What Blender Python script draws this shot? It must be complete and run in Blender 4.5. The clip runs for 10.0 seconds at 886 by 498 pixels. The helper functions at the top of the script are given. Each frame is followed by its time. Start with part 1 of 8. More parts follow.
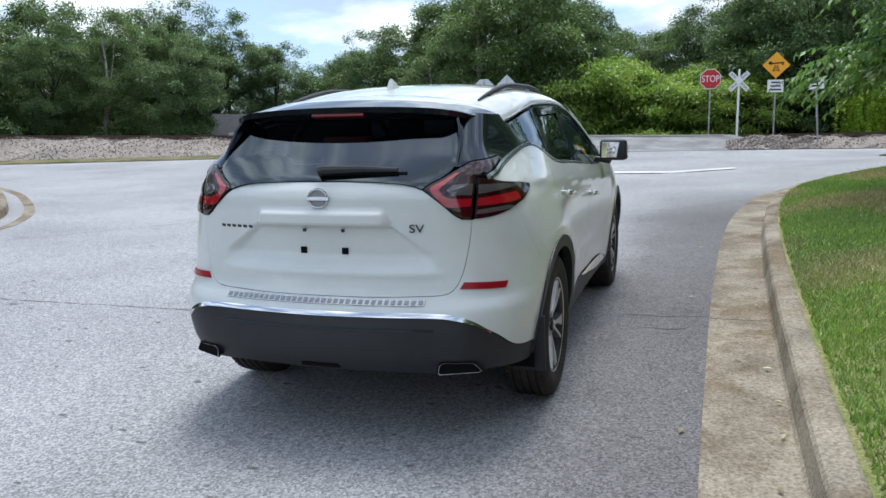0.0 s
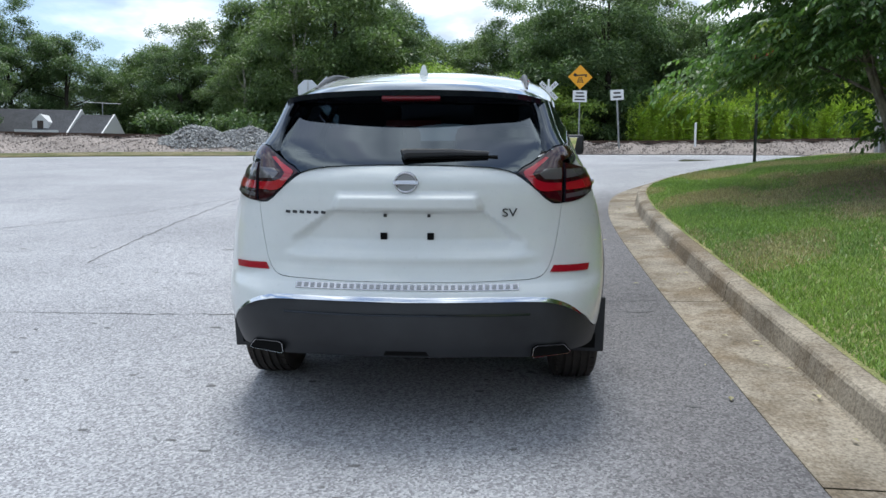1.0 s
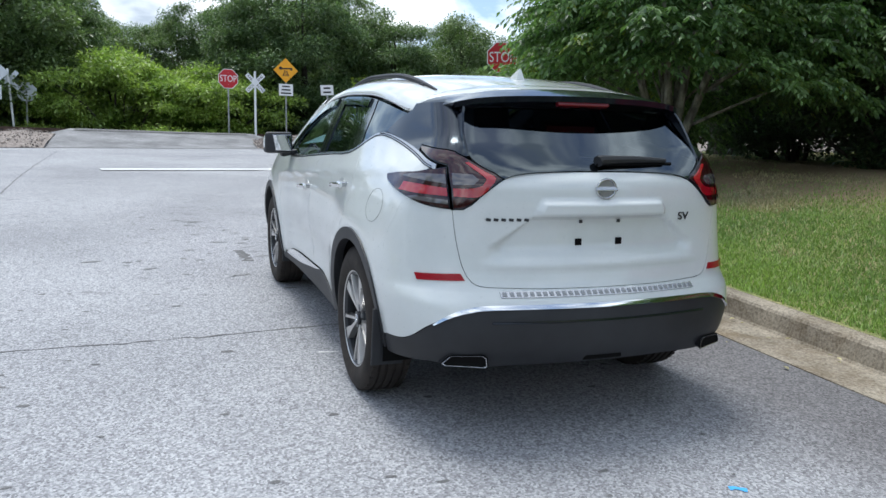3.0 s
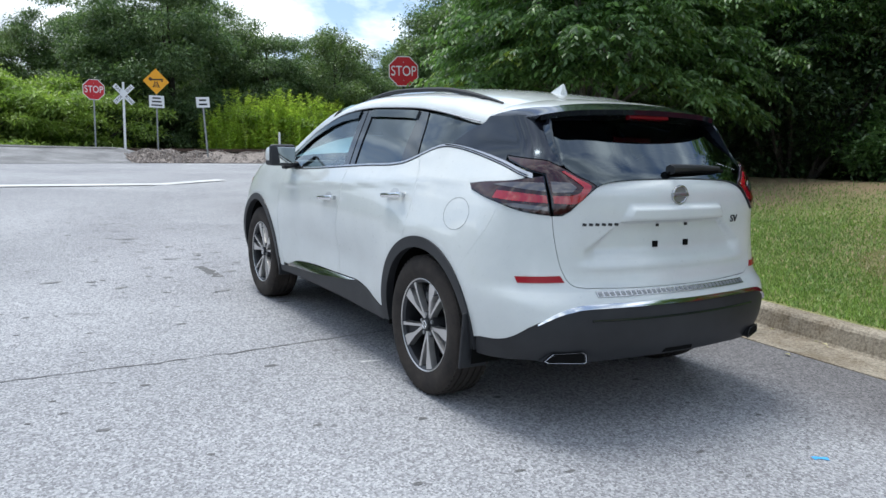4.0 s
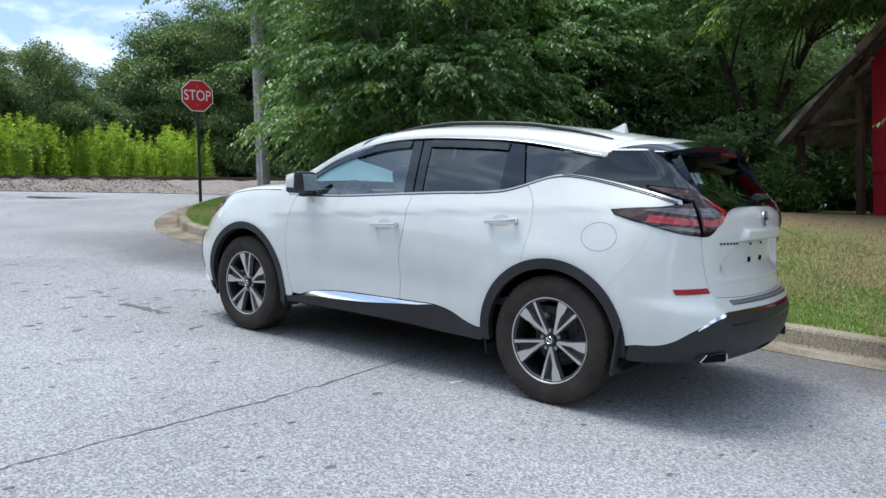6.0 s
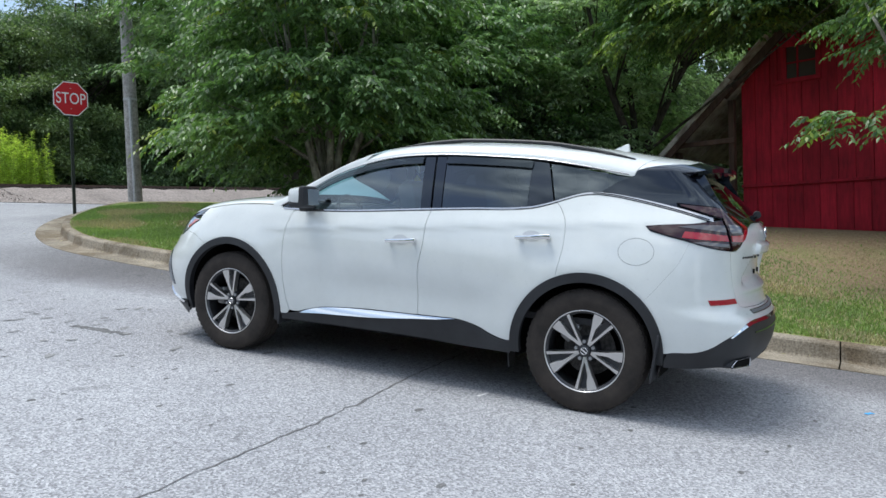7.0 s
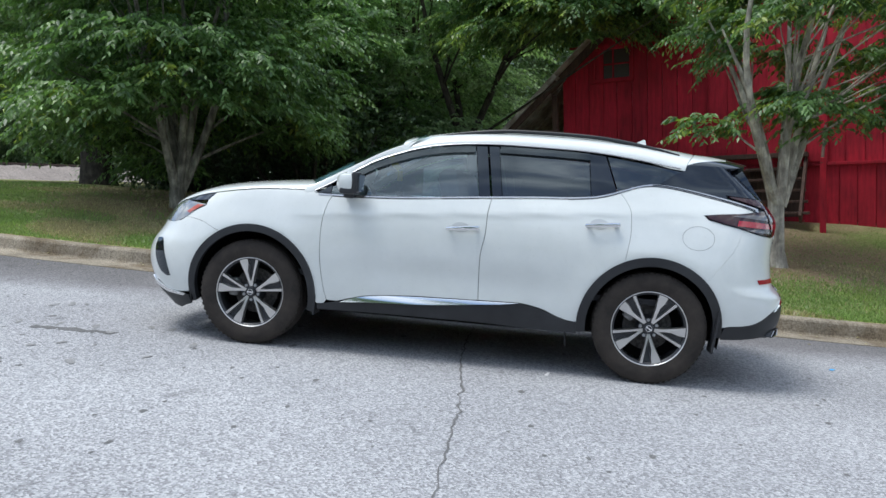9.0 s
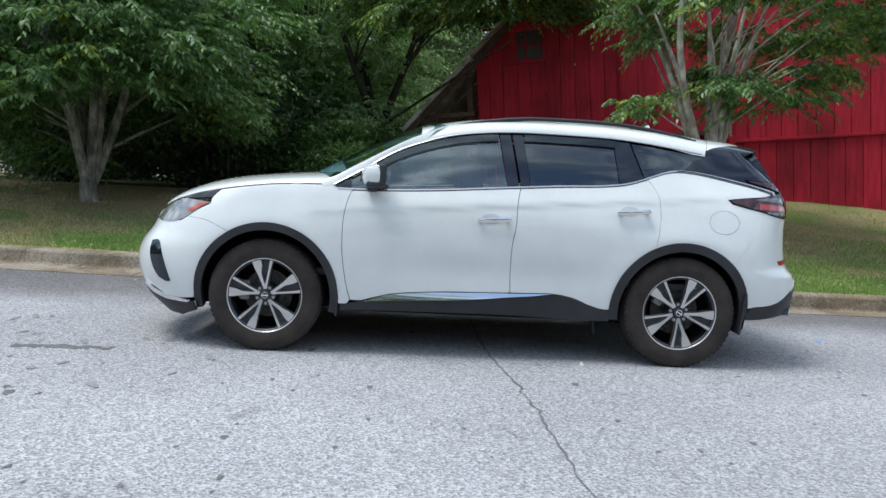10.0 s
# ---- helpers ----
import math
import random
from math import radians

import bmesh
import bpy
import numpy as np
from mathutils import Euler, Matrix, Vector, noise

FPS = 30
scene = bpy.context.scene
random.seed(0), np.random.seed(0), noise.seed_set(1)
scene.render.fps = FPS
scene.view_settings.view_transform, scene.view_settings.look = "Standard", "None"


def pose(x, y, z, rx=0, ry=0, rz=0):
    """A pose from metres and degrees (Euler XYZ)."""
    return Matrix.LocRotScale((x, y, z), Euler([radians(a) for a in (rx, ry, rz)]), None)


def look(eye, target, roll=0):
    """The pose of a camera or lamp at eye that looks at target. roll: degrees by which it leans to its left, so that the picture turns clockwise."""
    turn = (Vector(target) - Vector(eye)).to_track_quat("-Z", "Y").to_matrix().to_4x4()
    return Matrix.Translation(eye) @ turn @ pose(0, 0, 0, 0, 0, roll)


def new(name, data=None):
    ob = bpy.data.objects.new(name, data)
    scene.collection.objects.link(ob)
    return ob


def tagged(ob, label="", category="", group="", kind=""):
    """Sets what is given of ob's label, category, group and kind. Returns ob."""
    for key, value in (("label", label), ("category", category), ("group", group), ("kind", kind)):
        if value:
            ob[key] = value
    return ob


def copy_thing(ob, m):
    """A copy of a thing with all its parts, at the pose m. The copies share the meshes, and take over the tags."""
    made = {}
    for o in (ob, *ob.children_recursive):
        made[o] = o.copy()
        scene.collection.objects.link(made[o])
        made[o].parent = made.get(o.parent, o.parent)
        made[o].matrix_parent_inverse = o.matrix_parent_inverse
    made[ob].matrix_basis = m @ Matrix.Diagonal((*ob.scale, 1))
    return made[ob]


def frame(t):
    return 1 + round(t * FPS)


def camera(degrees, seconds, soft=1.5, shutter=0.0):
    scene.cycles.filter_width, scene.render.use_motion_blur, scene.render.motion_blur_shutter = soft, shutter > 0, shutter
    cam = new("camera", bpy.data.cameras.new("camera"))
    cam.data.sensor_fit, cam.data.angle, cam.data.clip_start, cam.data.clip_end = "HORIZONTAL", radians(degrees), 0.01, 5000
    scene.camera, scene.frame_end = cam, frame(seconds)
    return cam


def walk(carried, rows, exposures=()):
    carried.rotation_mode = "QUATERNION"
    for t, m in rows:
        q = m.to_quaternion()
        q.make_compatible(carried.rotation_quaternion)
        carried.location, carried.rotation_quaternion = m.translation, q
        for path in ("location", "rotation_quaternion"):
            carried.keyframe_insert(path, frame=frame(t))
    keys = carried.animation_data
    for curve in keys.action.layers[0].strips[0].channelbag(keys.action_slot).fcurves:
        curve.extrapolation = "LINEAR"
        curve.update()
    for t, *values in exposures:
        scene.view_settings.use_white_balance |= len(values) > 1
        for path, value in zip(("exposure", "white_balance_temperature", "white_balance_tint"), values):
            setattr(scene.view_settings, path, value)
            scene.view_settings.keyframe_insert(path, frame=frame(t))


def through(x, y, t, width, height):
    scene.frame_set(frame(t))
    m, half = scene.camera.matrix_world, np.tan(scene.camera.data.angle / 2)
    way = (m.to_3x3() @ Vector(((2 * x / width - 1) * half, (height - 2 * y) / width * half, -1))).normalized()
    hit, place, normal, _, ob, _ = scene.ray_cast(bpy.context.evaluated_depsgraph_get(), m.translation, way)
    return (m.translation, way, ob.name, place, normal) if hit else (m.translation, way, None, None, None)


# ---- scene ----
# The road climbs ahead of the parked car: SLOPE turns the road's own axes (x across, y uphill along the car, z off the asphalt) upright.
TILT = 5.375
SLOPE = pose(0, 0, 0, TILT, 0, 0)
cam = camera(59.0, 10.0)
PATH = [
    (0, (1.629, -5.479, 1.508), (1.011, -3.606, 1.173), -0.9),
    (0.5, (1.027, -5.632, 1.407), (0.654, -3.694, 1.085), -0.4),
    (1, (0.365, -5.715, 1.421), (0.244, -3.745, 1.095), 0.5),
    (1.5, (-0.245, -5.706, 1.397), (-0.122, -3.736, 1.07), 1.4),
    (2, (-0.848, -5.552, 1.392), (-0.499, -3.611, 1.06), 2.0),
    (2.5, (-1.406, -5.438, 1.414), (-0.879, -3.538, 1.082), 2.1),
    (3.8, (-2.74, -5.091, 1.409), (-1.787, -3.357, 1.117), 2.0),
    (4, (-2.956, -5.017, 1.381), (-1.945, -3.314, 1.101), 2.0),
    (4.5, (-3.478, -4.721, 1.367), (-2.318, -3.112, 1.113), 2.1),
    (5, (-3.963, -4.478, 1.353), (-2.66, -2.979, 1.122), 2.2),
    (5.5, (-4.403, -4.074, 1.313), (-2.963, -2.702, 1.105), 2.5),
    (5.7, (-4.597, -3.936, 1.292), (-3.108, -2.616, 1.099), 2.7),
    (6.8, (-5.429, -2.965, 1.272), (-3.687, -1.992, 1.132), 3.0),
    (7, (-5.541, -2.777, 1.264), (-3.765, -1.867, 1.134), 3.2),
    (7.5, (-5.798, -2.299, 1.231), (-3.948, -1.549, 1.117), 3.6),
    (8, (-6.06, -1.778, 1.203), (-4.154, -1.182, 1.095), 4.1),
    (8.5, (-6.275, -1.285, 1.177), (-4.327, -0.847, 1.062), 4.3),
    (9, (-6.308, -0.733, 1.172), (-4.333, -0.455, 1.037), 4.1),
    (9.5, (-6.323, -0.218, 1.19), (-4.332, -0.101, 1.04), 3.4),
    (10, (-6.186, 0.361, 1.185), (-4.193, 0.309, 1.019), 2.7),
]
walk(cam, [(t, SLOPE @ look(eye, aim, roll)) for t, eye, aim, roll in PATH], [(0, 0.73, 6150, 7), (10, 0.73, 6150, 7)])

# ---- sky, sun and exposure ----
world = bpy.data.worlds.new("sky")
scene.world = world
world.use_nodes = True
wn, wl = world.node_tree.nodes, world.node_tree.links
wn.clear()
SUN_HEIGHT, SUN_TURN = radians(74), radians(345)
sky = wn.new("ShaderNodeTexSky")
sky.sky_type, sky.sun_disc = "NISHITA", False
sky.sun_elevation, sky.sun_rotation = SUN_HEIGHT, SUN_TURN
sky.air_density, sky.dust_density, sky.ozone_density = 1.0, 2.0, 1.5
sky_co = wn.new("ShaderNodeTexCoord")
sky_map = wn.new("ShaderNodeMapping")
sky_map.inputs["Scale"].default_value = (1.0, 1.0, 2.6)
cloud = wn.new("ShaderNodeTexNoise")
cloud.inputs["Scale"].default_value, cloud.inputs["Detail"].default_value = 4.2, 9.0
cloud.inputs["Roughness"].default_value, cloud.inputs["Distortion"].default_value = 0.56, 0.25
cloud_ramp = wn.new("ShaderNodeValToRGB")
cloud_ramp.color_ramp.elements[0].position, cloud_ramp.color_ramp.elements[1].position = 0.40, 0.60
cloud_tone = wn.new("ShaderNodeTexNoise")
cloud_tone.inputs["Scale"].default_value, cloud_tone.inputs["Detail"].default_value = 5.0, 6.0
tone_ramp = wn.new("ShaderNodeValToRGB")
tone_ramp.color_ramp.elements[0].position, tone_ramp.color_ramp.elements[0].color = 0.40, (3.2, 3.6, 4.2, 1)
tone_ramp.color_ramp.elements[1].position, tone_ramp.color_ramp.elements[1].color = 0.60, (9.8, 9.95, 10.1, 1)
sky_mix = wn.new("ShaderNodeMix")
sky_mix.data_type = "RGBA"
sky_back = wn.new("ShaderNodeBackground")
sky_back.inputs["Strength"].default_value = 0.12
sky_out = wn.new("ShaderNodeOutputWorld")
wl.new(sky_co.outputs["Generated"], sky_map.inputs["Vector"])
wl.new(sky_map.outputs["Vector"], cloud.inputs["Vector"])
wl.new(sky_map.outputs["Vector"], cloud_tone.inputs["Vector"])
wl.new(cloud.outputs["Fac"], cloud_ramp.inputs["Fac"])
wl.new(cloud_tone.outputs["Fac"], tone_ramp.inputs["Fac"])
wl.new(cloud_ramp.outputs["Color"], sky_mix.inputs["Factor"])
wl.new(sky.outputs["Color"], sky_mix.inputs["A"])
wl.new(tone_ramp.outputs["Color"], sky_mix.inputs["B"])
wl.new(sky_mix.outputs["Result"], sky_back.inputs["Color"])
wl.new(sky_back.outputs["Background"], sky_out.inputs["Surface"])

sun = new("sun", bpy.data.lights.new("sun", "SUN"))
sun.data.energy, sun.data.angle, sun.data.color = 1.6, radians(24), (1.0, 0.96, 0.9)
sun.matrix_world = look((0, 0, 0), (-math.sin(SUN_TURN) * math.cos(SUN_HEIGHT), -math.cos(SUN_TURN) * math.cos(SUN_HEIGHT), -math.sin(SUN_HEIGHT)))

# ---- materials ----
def material(name, color, rough=0.6, metal=0.0, spec=0.5, coat=0.0, coat_rough=0.03):
    m = bpy.data.materials.new(name)
    m.use_nodes = True
    b = m.node_tree.nodes["Principled BSDF"]
    b.inputs["Base Color"].default_value = (*color, 1)
    b.inputs["Roughness"].default_value = rough
    b.inputs["Metallic"].default_value = metal
    b.inputs["Specular IOR Level"].default_value = spec
    b.inputs["Coat Weight"].default_value = coat
    b.inputs["Coat Roughness"].default_value = coat_rough
    return m


def node(m, kind, **inputs):
    n = m.node_tree.nodes.new(kind)
    for key, value in inputs.items():
        n.inputs[key.replace("_", " ")].default_value = value
    return n


def wire(m, a, b):
    m.node_tree.links.new(a, b)


def bsdf(m):
    return m.node_tree.nodes["Principled BSDF"]


def ramp(m, fac, stops):
    r = m.node_tree.nodes.new("ShaderNodeValToRGB")
    e = r.color_ramp.elements
    while len(e) < len(stops):
        e.new(0.5)
    for el, (p, c) in zip(e, stops):
        el.position, el.color = p, (*c, 1)
    wire(m, fac, r.inputs["Fac"])
    return r


def noise_of(m, scale, detail=4.0, rough=0.5, where="Object", stretch=None, distort=0.0):
    co = m.node_tree.nodes.new("ShaderNodeTexCoord")
    out = co.outputs[where]
    if stretch:
        mp = m.node_tree.nodes.new("ShaderNodeMapping")
        mp.inputs["Scale"].default_value = stretch
        wire(m, out, mp.inputs["Vector"])
        out = mp.outputs["Vector"]
    n = node(m, "ShaderNodeTexNoise", Scale=scale, Detail=detail, Roughness=rough, Distortion=distort)
    wire(m, out, n.inputs["Vector"])
    return n


def mix(m, fac, a, b, blend="MIX"):
    x = m.node_tree.nodes.new("ShaderNodeMix")
    x.data_type, x.blend_type = "RGBA", blend
    for socket, value in (("Factor", fac), ("A", a), ("B", b)):
        s = x.inputs[socket] if socket != "Factor" else x.inputs[0]
        if socket != "Factor":
            s = [i for i in x.inputs if i.name == socket and i.type == "RGBA"][0]
        if isinstance(value, (int, float)):
            s.default_value = value
        elif isinstance(value, tuple):
            s.default_value = (*value, 1)
        else:
            wire(m, value, s)
    return [o for o in x.outputs if o.type == "RGBA"][0]


def bumped(m, height, strength=0.3, distance=0.01):
    b = node(m, "ShaderNodeBump", Strength=strength, Distance=distance)
    wire(m, height, b.inputs["Height"])
    wire(m, b.outputs["Normal"], bsdf(m).inputs["Normal"])


def speckled(name, dark, light, fine, coarse, rough=0.9, bump=0.4, distance=0.004, patch=(0.75, 1.1), spec=0.3):
    """A mineral surface: grains of two tones at one scale, patches at another."""
    m = material(name, light, rough, spec=spec)
    a = noise_of(m, fine, 3.0, 0.7)
    c = ramp(m, a.outputs["Fac"], [(0.36, dark), (0.62, light)])
    p = noise_of(m, coarse, 5.0, 0.6)
    q = ramp(m, p.outputs["Fac"], [(0.3, (patch[0],) * 3), (0.7, (patch[1],) * 3)])
    wire(m, mix(m, 1.0, c.outputs["Color"], q.outputs["Color"], "MULTIPLY"), bsdf(m).inputs["Base Color"])
    bumped(m, a.outputs["Fac"], bump, distance)
    return m


def asphalt_material():
    m = material("asphalt", (0.2, 0.2, 0.21), 0.88, spec=0.35)
    grain = node(m, "ShaderNodeTexVoronoi", Scale=95.0)
    co = m.node_tree.nodes.new("ShaderNodeTexCoord")
    wire(m, co.outputs["Object"], grain.inputs["Vector"])
    g = ramp(m, grain.outputs["Color"], [(0.12, (0.185, 0.185, 0.195)), (0.5, (0.33, 0.335, 0.35)), (0.9, (0.51, 0.515, 0.53))])
    fine = noise_of(m, 170.0, 2.0, 0.6)
    f = ramp(m, fine.outputs["Fac"], [(0.35, (0.72,) * 3), (0.65, (1.2,) * 3)])
    c1 = mix(m, 0.8, g.outputs["Color"], f.outputs["Color"], "MULTIPLY")
    big = noise_of(m, 0.35, 6.0, 0.6)
    b = ramp(m, big.outputs["Fac"], [(0.32, (0.8, 0.8, 0.81)), (0.68, (1.1, 1.1, 1.1))])
    c2 = mix(m, 1.0, c1, b.outputs["Color"], "MULTIPLY")
    mid = noise_of(m, 3.2, 5.0, 0.65, distort=0.4)
    s = ramp(m, mid.outputs["Fac"], [(0.30, (0.52,) * 3), (0.38, (1.0,) * 3)])
    c3 = mix(m, 0.55, c2, s.outputs["Color"], "MULTIPLY")
    # darker towards the kerb: soft shade of trees and car, put into the colour
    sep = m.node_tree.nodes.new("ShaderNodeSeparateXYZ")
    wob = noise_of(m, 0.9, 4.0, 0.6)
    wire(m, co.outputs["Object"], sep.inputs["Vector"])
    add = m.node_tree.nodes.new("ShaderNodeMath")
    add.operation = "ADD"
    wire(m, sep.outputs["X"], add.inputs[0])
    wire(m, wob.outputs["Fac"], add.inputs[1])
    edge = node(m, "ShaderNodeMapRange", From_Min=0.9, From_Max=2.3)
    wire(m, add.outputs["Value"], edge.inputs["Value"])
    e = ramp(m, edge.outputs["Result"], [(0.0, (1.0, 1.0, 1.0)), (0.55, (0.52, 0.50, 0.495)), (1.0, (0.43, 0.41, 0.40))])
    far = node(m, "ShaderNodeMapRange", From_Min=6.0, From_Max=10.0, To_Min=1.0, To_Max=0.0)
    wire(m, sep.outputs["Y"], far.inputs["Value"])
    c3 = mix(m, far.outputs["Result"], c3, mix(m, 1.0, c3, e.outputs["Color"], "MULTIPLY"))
    wire(m, c3, bsdf(m).inputs["Base Color"])
    bumped(m, grain.outputs["Distance"], 0.5, 0.004)
    return m


def leaf_material(name, dark, light, through=0.35):
    m = material(name, light, 0.4, spec=0.6)
    geo = m.node_tree.nodes.new("ShaderNodeNewGeometry")
    c = ramp(m, geo.outputs["Random Per Island"], [(0.0, dark), (0.75, light), (1.0, tuple(min(1, v * 1.35) for v in light))])
    patchy = noise_of(m, 0.55, 3.0, 0.6)
    p = ramp(m, patchy.outputs["Fac"], [(0.3, (0.7, 0.78, 0.75)), (0.7, (1.15, 1.1, 0.95))])
    col = mix(m, 1.0, c.outputs["Color"], p.outputs["Color"], "MULTIPLY")
    wire(m, col, bsdf(m).inputs["Base Color"])
    tr = m.node_tree.nodes.new("ShaderNodeBsdfTranslucent")
    wire(m, mix(m, 1.0, col, (1.15, 1.3, 0.75), "MULTIPLY"), tr.inputs["Color"])
    sh = m.node_tree.nodes.new("ShaderNodeMixShader")
    sh.inputs["Fac"].default_value = through
    out = m.node_tree.nodes["Material Output"]
    wire(m, bsdf(m).outputs["BSDF"], sh.inputs[1])
    wire(m, tr.outputs["BSDF"], sh.inputs[2])
    wire(m, sh.outputs["Shader"], out.inputs["Surface"])
    return m


def grass_ground_material(name, green, dry, soil):
    m = material(name, green, 0.95, spec=0.2)
    a = noise_of(m, 0.8, 6.0, 0.65)
    f = noise_of(m, 45.0, 3.0, 0.7)
    c = ramp(m, a.outputs["Fac"], [(0.40, green), (0.57, dry), (0.76, soil)])
    d = ramp(m, f.outputs["Fac"], [(0.3, (0.55,) * 3), (0.7, (1.25,) * 3)])
    wire(m, mix(m, 1.0, c.outputs["Color"], d.outputs["Color"], "MULTIPLY"), bsdf(m).inputs["Base Color"])
    bumped(m, f.outputs["Fac"], 0.8, 0.03)
    return m


def lawn_material(name, green, dry, soil, bare):
    """Grass ground that wears through to earth round the given places."""
    m = grass_ground_material(name, green, dry, soil)
    lit = bsdf(m).inputs["Base Color"].links[0].from_socket
    co = m.node_tree.nodes.new("ShaderNodeTexCoord")
    wob = noise_of(m, 1.3, 5.0, 0.65)
    near = None
    for x, y in bare:
        d = m.node_tree.nodes.new("ShaderNodeVectorMath")
        d.operation = "DISTANCE"
        squash = m.node_tree.nodes.new("ShaderNodeMapping")
        squash.inputs["Scale"].default_value = (1.0, 0.6, 0.0)
        wire(m, co.outputs["Object"], squash.inputs["Vector"])
        wire(m, squash.outputs["Vector"], d.inputs[0])
        d.inputs[1].default_value = (x, 0.6 * y, 0)
        if near is None:
            near = d.outputs["Value"]
        else:
            low = m.node_tree.nodes.new("ShaderNodeMath")
            low.operation = "MINIMUM"
            wire(m, near, low.inputs[0])
            wire(m, d.outputs["Value"], low.inputs[1])
            near = low.outputs["Value"]
    add = m.node_tree.nodes.new("ShaderNodeMath")
    add.operation = "MULTIPLY_ADD"
    wire(m, wob.outputs["Fac"], add.inputs[0])
    add.inputs[1].default_value = 3.4
    wire(m, near, add.inputs[2])
    worn = node(m, "ShaderNodeMapRange", From_Min=3.2, From_Max=4.8, To_Min=0.9, To_Max=0.0)
    wire(m, add.outputs["Value"], worn.inputs["Value"])
    fine = noise_of(m, 22.0, 4.0, 0.7)
    earth = ramp(m, fine.outputs["Fac"], [(0.3, (0.17, 0.115, 0.07)), (0.7, (0.38, 0.29, 0.19))])
    wire(m, mix(m, worn.outputs["Result"], lit, earth.outputs["Color"]), bsdf(m).inputs["Base Color"])
    return m


def bark_material(name, dark, light):
    m = material(name, light, 0.9, spec=0.2)
    a = noise_of(m, 9.0, 6.0, 0.7, stretch=(1, 1, 0.25))
    p = noise_of(m, 5.0, 4.0, 0.6)
    c = ramp(m, a.outputs["Fac"], [(0.35, dark), (0.65, light)])
    q = ramp(m, p.outputs["Fac"], [(0.45, (0.8,) * 3), (0.62, (1.35, 1.35, 1.3))])
    wire(m, mix(m, 1.0, c.outputs["Color"], q.outputs["Color"], "MULTIPLY"), bsdf(m).inputs["Base Color"])
    bumped(m, a.outputs["Fac"], 0.7, 0.02)
    return m


def painted_wood(name, dark, light):
    m = material(name, light, 0.75, spec=0.3)
    a = noise_of(m, 3.0, 6.0, 0.7, stretch=(6, 6, 0.6))
    p = noise_of(m, 1.1, 4.0, 0.6)
    obj = m.node_tree.nodes.new("ShaderNodeObjectInfo")
    c = ramp(m, a.outputs["Fac"], [(0.25, dark), (0.6, light)])
    r = ramp(m, obj.outputs["Random"], [(0.0, (0.82,) * 3), (1.0, (1.12,) * 3)])
    q = ramp(m, p.outputs["Fac"], [(0.35, (0.72,) * 3), (0.6, (1.08,) * 3)])
    c1 = mix(m, 1.0, c.outputs["Color"], r.outputs["Color"], "MULTIPLY")
    wire(m, mix(m, 1.0, c1, q.outputs["Color"], "MULTIPLY"), bsdf(m).inputs["Base Color"])
    bumped(m, a.outputs["Fac"], 0.35, 0.006)
    return m


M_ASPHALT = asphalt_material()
M_CONCRETE = speckled("concrete", (0.225, 0.192, 0.148), (0.435, 0.385, 0.305), 55.0, 1.6, 0.92, 0.5, 0.004, (0.6, 1.1))
stain = ramp(M_CONCRETE, noise_of(M_CONCRETE, 1.1, 7.0, 0.7, distort=0.5).outputs["Fac"], [(0.42, (0.52, 0.45, 0.36)), (0.56, (1.0, 1.0, 1.0))])
pits = ramp(M_CONCRETE, noise_of(M_CONCRETE, 24.0, 5.0, 0.75).outputs["Fac"], [(0.32, (0.45, 0.42, 0.38)), (0.45, (1.0, 1.0, 1.0))])
clean = bsdf(M_CONCRETE).inputs["Base Color"].links[0].from_socket
wire(M_CONCRETE, mix(M_CONCRETE, 0.8, mix(M_CONCRETE, 0.85, clean, stain.outputs["Color"], "MULTIPLY"), pits.outputs["Color"], "MULTIPLY"), bsdf(M_CONCRETE).inputs["Base Color"])
M_CROSSING = speckled("patched_asphalt", (0.16, 0.16, 0.165), (0.34, 0.34, 0.345), 30.0, 0.9, 0.9, 0.3, 0.004, (0.6, 1.15))
M_DAB = speckled("worn_tar", (0.19, 0.19, 0.193), (0.32, 0.32, 0.32), 110.0, 9.0, 0.88, 0.3, 0.002)
M_TAR = speckled("crack_filler", (0.10, 0.10, 0.102), (0.19, 0.188, 0.188), 120.0, 8.0, 0.85, 0.3, 0.002)
M_ROADPAINT = speckled("worn_road_paint", (0.5, 0.5, 0.5), (0.78, 0.78, 0.77), 40.0, 3.0, 0.8, 0.1, 0.001, (0.85, 1.05))
M_BLUEPAINT = material("blue_spray_paint", (0.08, 0.42, 0.85), 0.6)
M_BALLAST = speckled("ballast_stone", (0.17, 0.145, 0.13), (0.36, 0.315, 0.285), 9.0, 0.5, 0.95, 0.6, 0.03, (0.75, 1.1))
M_BALLASTGREY = speckled("grey_crushed_stone", (0.2, 0.2, 0.2), (0.5, 0.5, 0.49), 7.0, 0.6, 0.95, 0.9, 0.05, (0.8, 1.1))
M_LAWN = lawn_material("lawn_soil", (0.185, 0.245, 0.070), (0.350, 0.320, 0.155), (0.33, 0.25, 0.16), ((6.1, 4.6), (8.6, 4.4), (5.62, -4.0), (9.4, -2.4)))
M_VERGE = grass_ground_material("verge_soil", (0.12, 0.13, 0.05), (0.24, 0.21, 0.12), (0.26, 0.22, 0.15))
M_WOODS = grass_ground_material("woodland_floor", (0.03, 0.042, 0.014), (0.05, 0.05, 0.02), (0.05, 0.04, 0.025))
M_BLADE = leaf_material("grass_blade", (0.110, 0.184, 0.043), (0.258, 0.378, 0.113), 0.3)
M_STRAW = leaf_material("dry_grass_blade", (0.242, 0.209, 0.110), (0.462, 0.407, 0.242), 0.2)
